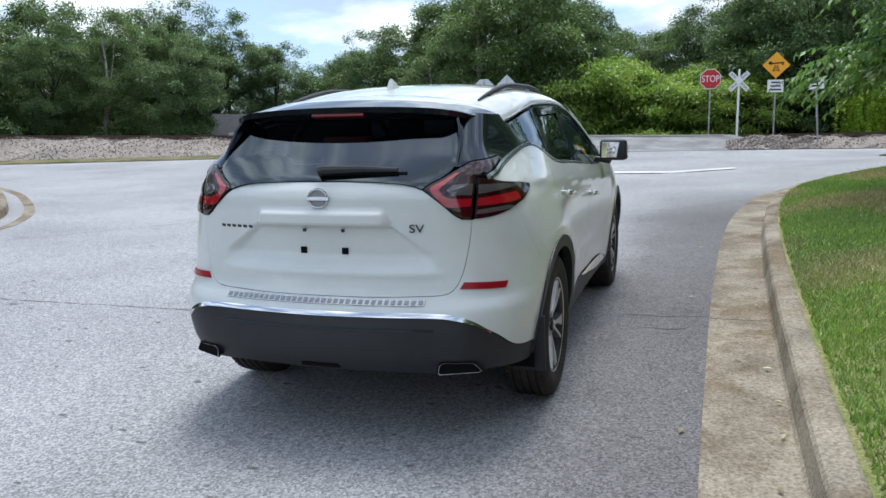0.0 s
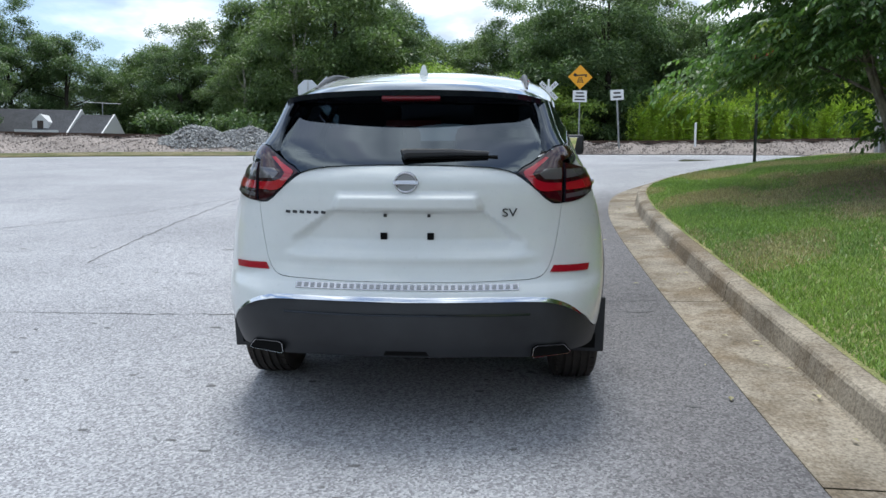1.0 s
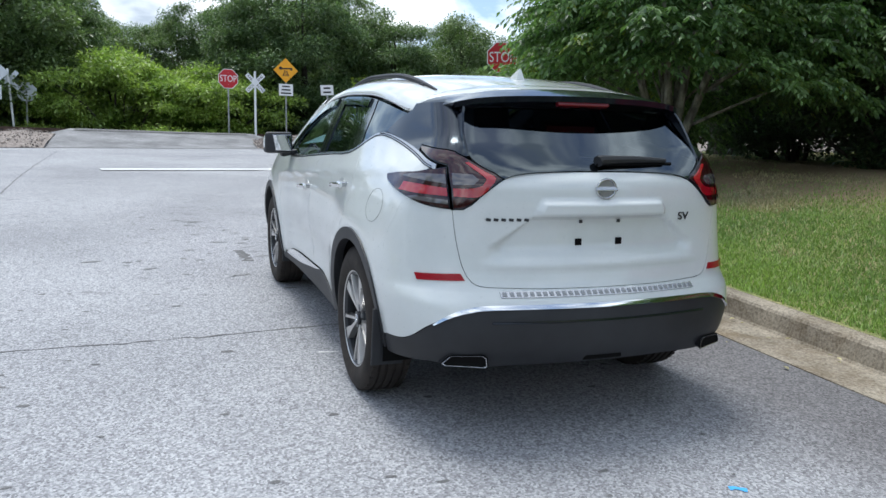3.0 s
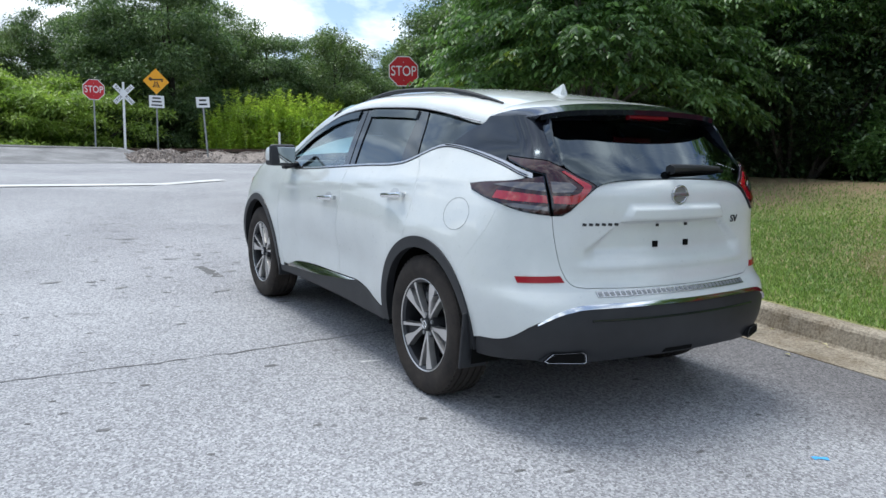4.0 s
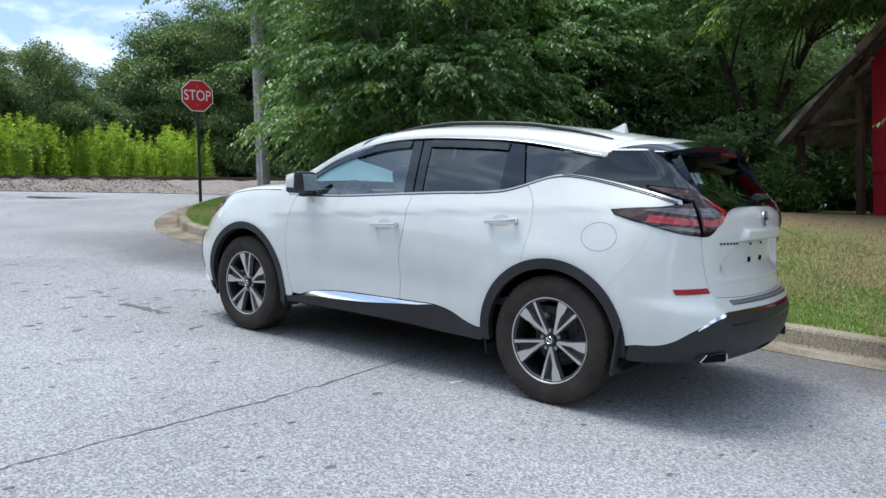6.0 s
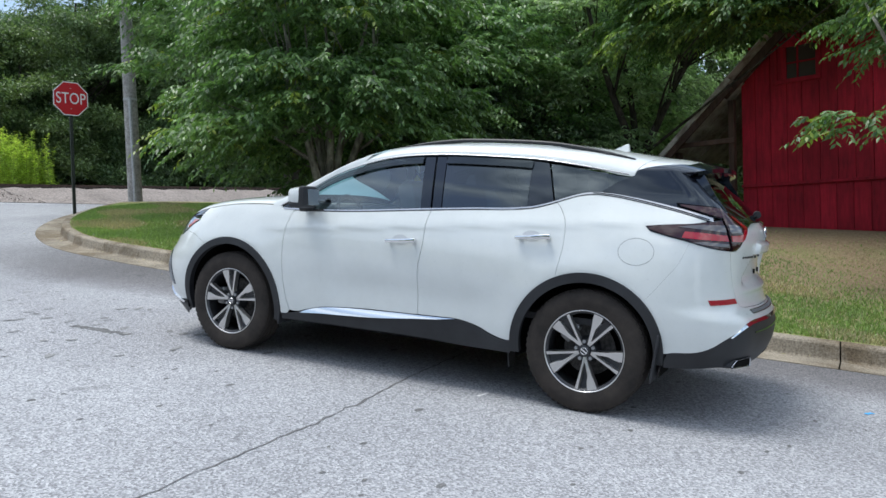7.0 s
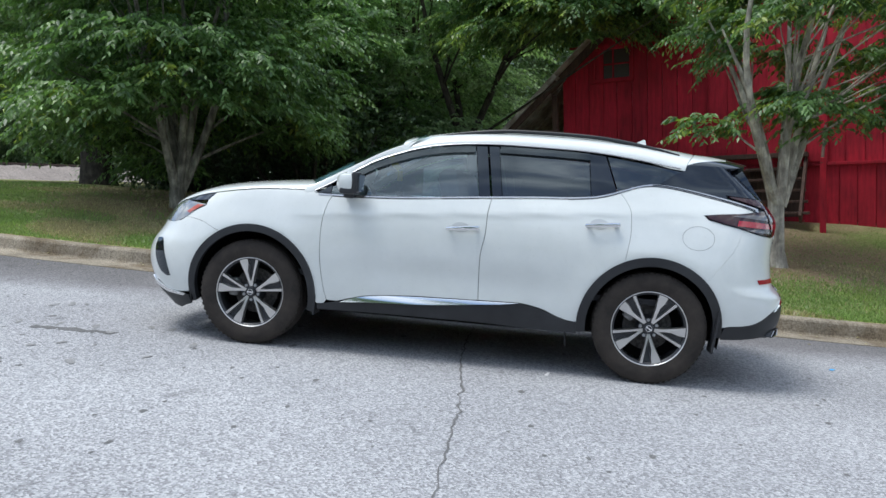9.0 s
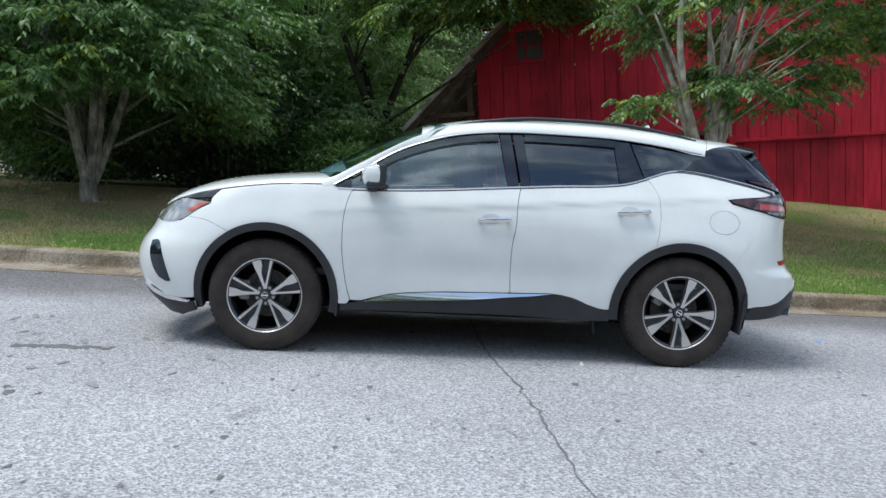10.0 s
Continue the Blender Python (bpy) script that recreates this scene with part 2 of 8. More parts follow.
M_LEAF_NEAR = leaf_material("glossy_green_leaf", (0.058, 0.120, 0.046), (0.168, 0.280, 0.104), 0.40)
M_LEAF_BRIGHT = leaf_material("young_green_leaf", (0.15, 0.22, 0.04), (0.32, 0.40, 0.09), 0.4)
M_LEAF_DARK = leaf_material("dark_evergreen_leaf", (0.115, 0.205, 0.098), (0.310, 0.460, 0.215), 0.45)
# near-black leaf: the deep shade under the trees is put into its colour
M_LEAF_SHADE = leaf_material("shaded_laurel_leaf", (0.030, 0.058, 0.026), (0.075, 0.130, 0.058), 0.2)
M_LEAF_FAR = leaf_material("woodland_leaf", (0.076, 0.122, 0.050), (0.186, 0.258, 0.114), 0.35)
M_LEAF_FAR_DEEP = leaf_material("deep_woodland_leaf", (0.068, 0.118, 0.058), (0.170, 0.244, 0.116), 0.34)
M_LEAF_SUMAC = leaf_material("light_shrub_leaf", (0.165, 0.240, 0.060), (0.345, 0.450, 0.125), 0.42)
M_LEAF_LIME = leaf_material("lime_shrub_leaf", (0.300, 0.390, 0.075), (0.560, 0.670, 0.140), 0.5)
M_LEAF_PALE = leaf_material("silvery_green_leaf", (0.180, 0.265, 0.165), (0.450, 0.580, 0.360), 0.45)
M_BARK = bark_material("grey_bark", (0.210, 0.184, 0.158), (0.525, 0.490, 0.429))
M_BARKGREY = bark_material("lichened_grey_bark", (0.085, 0.080, 0.068), (0.30, 0.29, 0.25))
M_BARKBROWN = bark_material("grey_brown_bark", (0.07, 0.06, 0.05), (0.19, 0.17, 0.145))
M_BARKDARK = bark_material("dark_bark", (0.03, 0.026, 0.022), (0.085, 0.075, 0.062))
M_BARNRED = painted_wood("red_barn_paint", (0.20, 0.008, 0.019), (0.46, 0.016, 0.036))
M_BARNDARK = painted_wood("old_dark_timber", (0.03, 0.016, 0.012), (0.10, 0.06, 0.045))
M_BARNSTEP = painted_wood("faded_brown_step_wood", (0.045, 0.026, 0.021), (0.115, 0.068, 0.053))
M_ROOFTIN = speckled("weathered_tin", (0.20, 0.17, 0.14), (0.50, 0.47, 0.43), 3.0, 0.7, 0.55, 0.2, 0.004, (0.7, 1.1))
M_DARKGLASS = material("dusty_window_glass", (0.06, 0.042, 0.036), 0.3, spec=0.4)
M_SIGNRED = material("red_sign_sheeting", (0.5, 0.012, 0.02), 0.45)
M_SIGNWHITE = material("white_sign_sheeting", (0.78, 0.79, 0.8), 0.45)
M_SIGNYELLOW = material("amber_sign_sheeting", (0.85, 0.38, 0.01), 0.45)
M_SIGNBLACK = material("black_sign_ink", (0.015, 0.015, 0.015), 0.5)
M_SIGNBACK = material("bare_aluminium_back", (0.55, 0.57, 0.6), 0.42, 0.85)
M_GALV = speckled("galvanised_steel", (0.36, 0.37, 0.38), (0.56, 0.57, 0.58), 30.0, 3.0, 0.5, 0.05, 0.001)
bsdf(M_GALV).inputs["Metallic"].default_value = 0.5
M_POSTGREEN = material("dull_green_post_steel", (0.05, 0.06, 0.05), 0.6, 0.3)
M_RAILSTEEL = speckled("rusty_rail", (0.05, 0.03, 0.022), (0.13, 0.085, 0.065), 20.0, 2.0, 0.7, 0.2, 0.003)
M_SLEEPER = painted_wood("creosoted_timber", (0.02, 0.016, 0.013), (0.07, 0.055, 0.045))
M_SIDING = material("white_house_siding", (0.72, 0.72, 0.72), 0.7)
M_SHINGLE = speckled("dark_roof_shingle", (0.03, 0.032, 0.038), (0.085, 0.09, 0.10), 12.0, 1.0, 0.9, 0.3, 0.01)
M_POLETOP = speckled("aged_pole_wood", (0.22, 0.21, 0.20), (0.40, 0.39, 0.375), 14.0, 1.5, 0.55, 0.2, 0.003)

# ---- shape helpers ----
def mesh_object(name, verts, faces, mat, smooth=False, parent=None):
    me = bpy.data.meshes.new(name)
    me.from_pydata([tuple(v) for v in verts], [], faces)
    me.materials.append(mat)
    if smooth:
        me.polygons.foreach_set("use_smooth", [True] * len(me.polygons))
    me.update()
    ob = new(name, me)
    ob.parent = parent
    return ob


def part(name, bm, mat, parent, label="", smooth=False):
    """Links a bmesh as one mesh object under a thing or a part."""
    me = bpy.data.meshes.new(name)
    bmesh.ops.recalc_face_normals(bm, faces=bm.faces)
    bm.to_mesh(me)
    bm.free()
    me.materials.append(mat)
    if smooth:
        me.polygons.foreach_set("use_smooth", [True] * len(me.polygons))
        me.set_sharp_from_angle(angle=radians(38))
    ob = new(name, me)
    ob.parent = parent
    if label:
        ob["label"] = label
    return ob


def thing(name, m=None, label="", category="", group="", kind=""):
    ob = new(name)
    ob.empty_display_size = 0.2
    if m is not None:
        ob.matrix_world = m
    return tagged(ob, label, category, group, kind)


def add_box(bm, size, at=(0, 0, 0), rot=(0, 0, 0), bevel=0.0):
    r = bmesh.ops.create_cube(bm, size=1.0, matrix=pose(*at, *rot) @ Matrix.Diagonal((*size, 1)))
    if bevel:
        es = {e for v in r["verts"] for e in v.link_edges}
        bmesh.ops.bevel(bm, geom=list(es), offset=bevel, segments=2, affect="EDGES", profile=0.5)
    return bm


def box(size, at=(0, 0, 0), rot=(0, 0, 0), bevel=0.0):
    return add_box(bmesh.new(), size, at, rot, bevel)


def add_tube(bm, path, radii, sides=8, cap=True):
    """A tapered tube along a list of points."""
    rings = []
    up = Vector((0.31, 0.17, 0.93))
    for i, p in enumerate(path):
        p = Vector(p)
        d = (Vector(path[min(i + 1, len(path) - 1)]) - Vector(path[max(i - 1, 0)])).normalized()
        a = d.cross(up)
        if a.length < 0.1:
            a = d.cross(Vector((1, 0, 0)))
        a.normalize()
        b = d.cross(a)
        r = radii[i] if hasattr(radii, "__len__") else radii
        rings.append([bm.verts.new(p + r * (math.cos(2 * math.pi * k / sides) * a + math.sin(2 * math.pi * k / sides) * b)) for k in range(sides)])
    for r0, r1 in zip(rings, rings[1:]):
        for k in range(sides):
            bm.faces.new((r0[k], r0[(k + 1) % sides], r1[(k + 1) % sides], r1[k]))
    if cap:
        bm.faces.new(rings[0][::-1])
        bm.faces.new(rings[-1])
    return bm


def tube(path, radii, sides=8):
    return add_tube(bmesh.new(), path, radii, sides)


def prism(outline, depth, m=None, bevel=0.0):
    """A plate: an outline in x and z, thick along y from 0 to depth."""
    bm = bmesh.new()
    f = [bm.verts.new((x, 0, z)) for x, z in outline]
    b = [bm.verts.new((x, depth, z)) for x, z in outline]
    bm.faces.new(f)
    bm.faces.new(b[::-1])
    for i in range(len(f)):
        j = (i + 1) % len(f)
        bm.faces.new((f[i], b[i], b[j], f[j]))
    if bevel:
        bmesh.ops.bevel(bm, geom=list(bm.edges), offset=bevel, segments=1, affect="EDGES")
    if m is not None:
        bm.transform(m)
    return bm


def lettering(name, text, size, mat, parent, m, depth=0.002):
    cu = bpy.data.curves.new(name, "FONT")
    cu.body, cu.size, cu.align_x, cu.align_y, cu.extrude = text, size, "CENTER", "CENTER", depth
    tmp = bpy.data.objects.new(name, cu)
    scene.collection.objects.link(tmp)
    me = bpy.data.meshes.new_from_object(tmp.evaluated_get(bpy.context.evaluated_depsgraph_get()))
    bpy.data.objects.remove(tmp)
    bpy.data.curves.remove(cu)
    me.name = name
    me.materials.clear()
    me.materials.append(mat)
    ob = new(name, me)
    ob.parent, ob.matrix_local = parent, m
    return ob


def clamp(v, a, b):
    return max(a, min(b, v))


def smooth01(v, a, b):
    v = clamp((v - a) / (b - a), 0, 1)
    return v * v * (3 - 2 * v)


# ---- the lie of the land ----
RISE = math.tan(radians(TILT))
GUTTER = [(1.55, -40), (1.58, -14), (1.63, -5), (1.66, -2.8), (1.69, -1.3), (1.75, 0.9), (1.88, 3.6), (2.08, 5.8), (2.45, 7.8), (3.05, 9.2), (4.0, 10.6),
          (5.4, 12.0), (7.6, 13.6), (11, 15.4), (16, 17.6), (26, 21.2), (60, 33)]


def spline(points, step=0.25):
    """A smooth line through points of the plan, at even steps."""
    P = [Vector((*p, 0)) if len(p) == 2 else Vector(p) for p in points]
    P = [2 * P[0] - P[1]] + P + [2 * P[-1] - P[-2]]
    out = []
    for i in range(1, len(P) - 2):
        n = max(1, round((P[i + 1] - P[i]).length / step))
        for k in range(n):
            t = k / n
            m1, m2 = (P[i + 1] - P[i - 1]) / 2, (P[i + 2] - P[i]) / 2
            if (P[i + 1] - P[i]).length > 3 * min((P[i] - P[i - 1]).length, (P[i + 2] - P[i + 1]).length):
                m1 = m2 = P[i + 1] - P[i]
            out.append((2 * t**3 - 3 * t**2 + 1) * P[i] + (t**3 - 2 * t**2 + t) * m1 + (-2 * t**3 + 3 * t**2) * P[i + 1] + (t**3 - t**2) * m2)
    out.append(P[-2])
    return out


def bend(x):
    """How street and railway swing away from straight across."""
    return 0.35 * x if x < 0 else 3.5 * math.tanh(x / 10)


def far_edge(x):
    return 26.6 + bend(x)


def land(x, y):
    """The height of the asphalt's sheet, carried on under everything."""
    yy = clamp(y, -45, 60)
    z = RISE * (yy if yy < 30 else 30 + 14 * math.tanh((yy - 30) / 14))
    cross = 0.075 * clamp(x - 0.9, 0, 7.5) * (1 - smooth01(y - bend(x), 12, 22)) * (0.25 + 0.75 * smooth01(y, -4, 3))
    if x < -14:
        z += 0.01 * (x + 14)
    return z + cross + 0.016 * smooth01(x, -0.9, 0.9) * (1 - smooth01(y, 9, 16))


GUTTER_LINE = spline(GUTTER, 0.3)
GUT_Y = np.array([p.y for p in GUTTER_LINE])
GUT_X = np.array([p.x for p in GUTTER_LINE])


def past_kerb(x, y):
    """Metres by which a place lies on the lawn's side of the gutter's edge."""
    i = np.argmin((GUT_X - x) ** 2 + (GUT_Y - y) ** 2)
    a, b = GUTTER_LINE[max(i - 1, 0)], GUTTER_LINE[min(i + 1, len(GUTTER_LINE) - 1)]
    d = (b - a).normalized()
    return (x - GUT_X[i]) * d.y - (y - GUT_Y[i]) * d.x


def lawn_height(x, y):
    d = past_kerb(x, y) - 0.57
    if d <= 0:
        return land(x, y) + 0.145
    mound = smooth01(x, 6.4, 9.6) * (1 - smooth01(y, 0.5, 5))
    z = land(x, y) + 0.145 + (0.14 + 0.16 * (1 - smooth01(y, -2, 4))) * smooth01(d, 0, 4.5) + 0.012 * math.sin(1.7 * x + 0.6) * math.sin(1.3 * y) * smooth01(d, 0, 1)
    return z + (0.83 + 0.065 * (y + 2.8) - z) * mound


def sheet(name, polygon, height, step, mat, kind="structure", label="", lift=0.0):
    """A patch of ground over a polygon of the plan."""
    from_x, to_x = min(p[0] for p in polygon), max(p[0] for p in polygon)
    from_y, to_y = min(p[1] for p in polygon), max(p[1] for p in polygon)
    pts = [Vector((p[0], p[1])) for p in polygon]
    n = len(pts)
    for i in range(int((to_x - from_x) / step) + 1):
        for j in range(int((to_y - from_y) / step) + 1):
            x, y = from_x + (i + 0.5 * (j % 2)) * step, from_y + j * step
            inside, k = False, n - 1
            for q in range(n):
                a, b = pts[q], pts[k]
                if (a.y > y) != (b.y > y) and x < (b.x - a.x) * (y - a.y) / (b.y - a.y) + a.x:
                    inside = not inside
                k = q
            if inside:
                pts.append(Vector((x, y)))
    v, _, f, *_ = delaunay(pts, [(i, (i + 1) % n) for i in range(n)], [], 1, 1e-4)
    ob = mesh_object(name, [(p.x, p.y, height(p.x, p.y) + lift) for p in v], f, mat, True)
    return tagged(ob, label, "", "", kind)


def delaunay(*given):
    import mathutils
    return mathutils.geometry.delaunay_2d_cdt(*given)


def offset_line(line, d):
    out = []
    for i, p in enumerate(line):
        t = (line[min(i + 1, len(line) - 1)] - line[max(i - 1, 0)]).normalized()
        out.append(Vector((p.x + d * t.y, p.y - d * t.x, 0)))
    return out


# the ground under all, out to the horizon
def ground_height(x, y):
    return land(x, y) - 0.12


rings = [0, 6, 12, 20, 30, 42, 56, 75, 110, 180, 320, 600, 1200, 2400]
gv, gf = [(0, 0, ground_height(0, 0))], []
for r in rings[1:]:
    for k in range(48):
        a = 2 * math.pi * k / 48
        gv.append((r * math.cos(a), r * math.sin(a), ground_height(r * math.cos(a), r * math.sin(a))))
for k in range(48):
    gf.append((0, 1 + k, 1 + (k + 1) % 48))
for i in range(len(rings) - 2):
    for k in range(48):
        a, b = 1 + i * 48 + k, 1 + i * 48 + (k + 1) % 48
        gf.append((a, a + 48, b + 48, b))
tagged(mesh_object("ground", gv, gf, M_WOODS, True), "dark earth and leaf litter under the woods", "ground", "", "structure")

road_poly = [(p.x, p.y) for p in GUTTER_LINE[::2]]
road_poly += [*((float(x), far_edge(x)) for x in np.arange(62, -61, -4)), (-60, -40)]
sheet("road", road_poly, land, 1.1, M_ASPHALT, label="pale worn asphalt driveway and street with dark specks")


def ribbon(name, line, offsets, height, mat, label="", category="", kind="structure"):
    """A strip along a line of the plan: rows of (sideways, up)."""
    rows = [offset_line(line, d) for d, _ in offsets]
    verts = [(p.x, p.y, height(p.x, p.y) + dz) for row, (_, dz) in zip(rows, offsets) for p in row]
    n = len(line)
    faces = [(r * n + i, r * n + i + 1, (r + 1) * n + i + 1, (r + 1) * n + i) for r in range(len(offsets) - 1) for i in range(n - 1)]
    return tagged(mesh_object(name, verts, faces, mat, False), label, category, "", kind)


# concrete gutter pan and kerb, cast in lengths of about three metres
KERB_PROFILE = [(0.0, -0.05), (0.0, 0.006), (0.28, -0.004), (0.40, -0.008), (0.412, 0.008), (0.432, 0.12), (0.445, 0.138), (0.466, 0.146), (0.555, 0.15), (0.575, 0.142), (0.582, 0.05)]
kerb = thing("kerb", None, "weathered concrete kerb and gutter beside the lawn", "kerb", "", "structure")
LEN = 10
seen_line = [p for p in GUTTER_LINE if -26 < p.y < 24]
for i in range(0, len(seen_line) - 1, LEN):
    piece = seen_line[i:i + LEN + 1]
    if len(piece) < 2:
        break
    if len(piece) > 2:
        piece = [p.copy() for p in piece]
        piece[-1] = piece[-1] + (piece[-2] - piece[-1]).normalized() * 0.012
    ob = ribbon("kerb_length", piece, KERB_PROFILE, land, M_CONCRETE, kind="")
    ob.parent = kerb
    if "kind" in ob:
        del ob["kind"]
    ob.data.polygons.foreach_set("use_smooth", [False] * len(ob.data.polygons))

# lawn behind the kerb
lawn_line = [(p.x, p.y) for p in offset_line(GUTTER_LINE, 0.572)[::2] if p.y < 33 and p.y > -27]
lawn_poly = lawn_line + [(34, 24), (34, -27)]
sheet("lawn", lawn_poly, lawn_height, 0.8, M_LAWN, label="patchy mown lawn with dry and bare spots")

# kerbed island at the mouth of the car park
isl = spline([(-17, 10.8), (-14.2, 8.9), (-12.0, 7.46), (-9.6, 5.4), (-8.4, 4.05), (-7.85, 3.0), (-8.1, 2.1), (-9.2, 1.6), (-12, 1.4), (-17, 1.7)], 0.25)
isl_kerb = thing("island_kerb", None, "pale concrete kerb round a grass island", "kerb", "", "structure")
o = ribbon("kerb_length", isl, [(d, z) for d, z in KERB_PROFILE], land, M_CONCRETE, kind="")
o.parent = isl_kerb
if "kind" in o:
    del o["kind"]
sheet("island_lawn", [(p.x, p.y) for p in offset_line(isl, 0.575)], lambda x, y: land(x, y) + 0.145, 0.6, M_LAWN, label="grass on the kerbed traffic island")


# lines, cracks and spots on the asphalt
def strip(name, line, width, mat, label, lift=0.004, ragged=0.0, category="road marking", rng=random.Random(3)):
    n = len(line)
    va, vb = [], []
    for i, p in enumerate(line):
        t = (line[min(i + 1, n - 1)] - line[max(i - 1, 0)]).normalized()
        w0, w1 = (width * (0.5 + ragged * rng.uniform(-0.5, 0.9)) for _ in range(2))
        va.append((p.x + w0 * t.y, p.y - w0 * t.x))
        vb.append((p.x - w1 * t.y, p.y + w1 * t.x))
    verts = [(x, y, land(x, y) + lift) for x, y in va + vb]
    return tagged(mesh_object(name, verts, [(i, i + 1, n + i + 1, n + i) for i in range(n - 1)], mat), label, category, "", "structure")


def ragged_line(points, step, amount, seed):
    rng = random.Random(seed)
    return [Vector((p.x + rng.gauss(0, amount), p.y + rng.gauss(0, amount), 0)) for p in spline(points, step)]


strip("stop_line", spline([(-3.0, 14.55), (2.45, 15.38)], 0.4), 0.6, M_ROADPAINT, "worn white stop line on the asphalt", 0.02)
strip("edge_line", spline([(x, far_edge(x) - 1.1) for x in np.arange(-58, -5, 4)], 0.8), 0.14, M_ROADPAINT, "thin white edge line along the street")
strip("edge_line", spline([(x, far_edge(x) - 1.1) for x in np.arange(4, 60, 4)], 0.8), 0.14, M_ROADPAINT, "thin white edge line along the street")
strip("road_crack", ragged_line([(-14, -0.75), (-6, -0.45), (-3.2, -0.34), (-1.8, -0.26), (-0.5, -0.12), (1.6, -0.05)], 0.07, 0.008, 1), 0.010, M_TAR, "dark crack across the asphalt", 0.003, 0.7, "crack")
strip("road_crack", ragged_line([(-3.6, 1.6), (-3.9, 4.5), (-4.2, 9), (-4.5, 15), (-4.7, 23)], 0.12, 0.012, 2), 0.014, M_TAR, "dark crack along the asphalt", 0.003, 0.7, "crack")
strip("road_crack", ragged_line([(-9.5, -0.7), (-7.0, 2.2), (-5.1, 5.2), (-4.2, 8.0)], 0.1, 0.014, 5), 0.012, M_TAR, "dark crack along the asphalt", 0.003, 0.7, "crack")
strip("road_crack", ragged_line([(1.0, 0.35), (1.4, 0.28), (1.7, 0.3)], 0.07, 0.01, 6), 0.008, M_TAR, "dark crack across the asphalt", 0.003, 0.7, "crack")
strip("tar_patch", ragged_line([(-1.07, 3.0), (-1.04, 2.7), (-1.02, 2.35)], 0.05, 0.008, 7), 0.085, M_TAR, "dark tar patch on the asphalt", 0.0025, 0.5, "tar patch")
strip("paint_dash", spline([(-0.98, -0.745), (-0.86, -0.77)], 0.06), 0.018, M_ROADPAINT, "short worn white paint dash", 0.003, 0.6)
strip("blue_mark", ragged_line([(0.225, -2.975), (0.255, -2.997), (0.285, -3.012)], 0.02, 0.003, 9), 0.028, M_BLUEPAINT, "small blue spray paint mark", 0.003, 0.5)
rng = random.Random(12)
sv, sf = [], []
for _ in range(640):
    cx, cy = (rng.uniform(-5.5, 1.5), rng.uniform(-5.6, 9)) if rng.random() < 0.75 else (rng.gauss(-2.4, 1.6), rng.uniform(1, 13))
    r = rng.uniform(0.004, 0.019) * (1 if rng.random() < 0.92 else 1.7)
    base, n = len(sv), 7
    for k in range(n):
        a, q = 2 * math.pi * k / n, r * rng.uniform(0.5, 1.3)
        x, y = cx + 1.7 * q * math.cos(a), cy + q * math.sin(a)
        sv.append((x, y, land(x, y) + 0.0022))
    sf.append(tuple(range(base, base + n)))
tagged(mesh_object("asphalt_spots", sv, sf, M_TAR), "scattered dark gum and oil spots on asphalt", "spots", "", "stuff")
dab_v, dab_f = [], []
for k in range(70):
    cx, cy = rng.gauss(-1.1, 0.7), rng.uniform(1.6, 10.5)
    long, wide, a = rng.uniform(0.03, 0.11), rng.uniform(0.01, 0.035), rng.gauss(0.1, 0.35)
    base = len(dab_v)
    for q in range(9):
        b = 2 * math.pi * q / 9
        u, w = long * rng.uniform(0.6, 1.2) * math.cos(b), wide * rng.uniform(0.6, 1.3) * math.sin(b)
        x, y = cx + u * math.cos(a) - w * math.sin(a), cy + u * math.sin(a) + w * math.cos(a)
        dab_v.append((x, y, land(x, y) + 0.0045))
    dab_f.append(tuple(range(base, base + 9)))
tagged(mesh_object("tar_dabs", dab_v, dab_f, M_DAB), "scattered flat tar dabs on the asphalt", "tar dabs", "", "stuff")
# crumbs, twigs and dry leaves in the gutter
lv, lf = [], []
for _ in range(260):
    i = rng.randrange(len(seen_line))
    p, d = seen_line[i], rng.choice((rng.uniform(-0.35, 0.45), rng.gauss(0.38, 0.06)))
    q = offset_line(seen_line, d)[i] if _ < 1 else Vector((p.x + d, p.y + rng.uniform(-0.15, 0.15), 0))
    r, a = rng.uniform(0.006, 0.02), rng.uniform(0, 6.3)
    b = len(lv)
    for k, (u, w) in enumerate(((-1.6, 0), (0, 0.8), (1.6, 0.2), (0.1, -0.7))):
        x, y = q.x + r * (u * math.cos(a) - w * math.sin(a)), q.y + r * (u * math.sin(a) + w * math.cos(a))
        lv.append((x, y, land(x, y) + 0.012 + 0.006 * (k % 2)))
    lf.append((b, b + 1, b + 2, b + 3))
tagged(mesh_object("gutter_litter", lv, lf, M_STRAW), "dry leaf crumbs lying in the gutter", "litter", "", "stuff")


# ---- the railway beyond the street ----
def rail_line(x):
    return 36.9 + bend(x)


def rail_height(x):
    return 3.72 + (0.016 if x < 0 else 0.028) * x


def bank(x, y):
    """The stony bank that lifts the tracks above the street."""
    d = (y - far_edge(x)) * 0.944
    top = rail_height(x) - 0.32
    low = land(x, far_edge(x)) + 0.02
    return low + (top - low) * smooth01(d, 1.4, 6.8) + (0.06 * math.sin(2.1 * x + 0.5 * y) + 0.05 * math.sin(5.3 * x - 2 * y)) * smooth01(d, 0.6, 2)


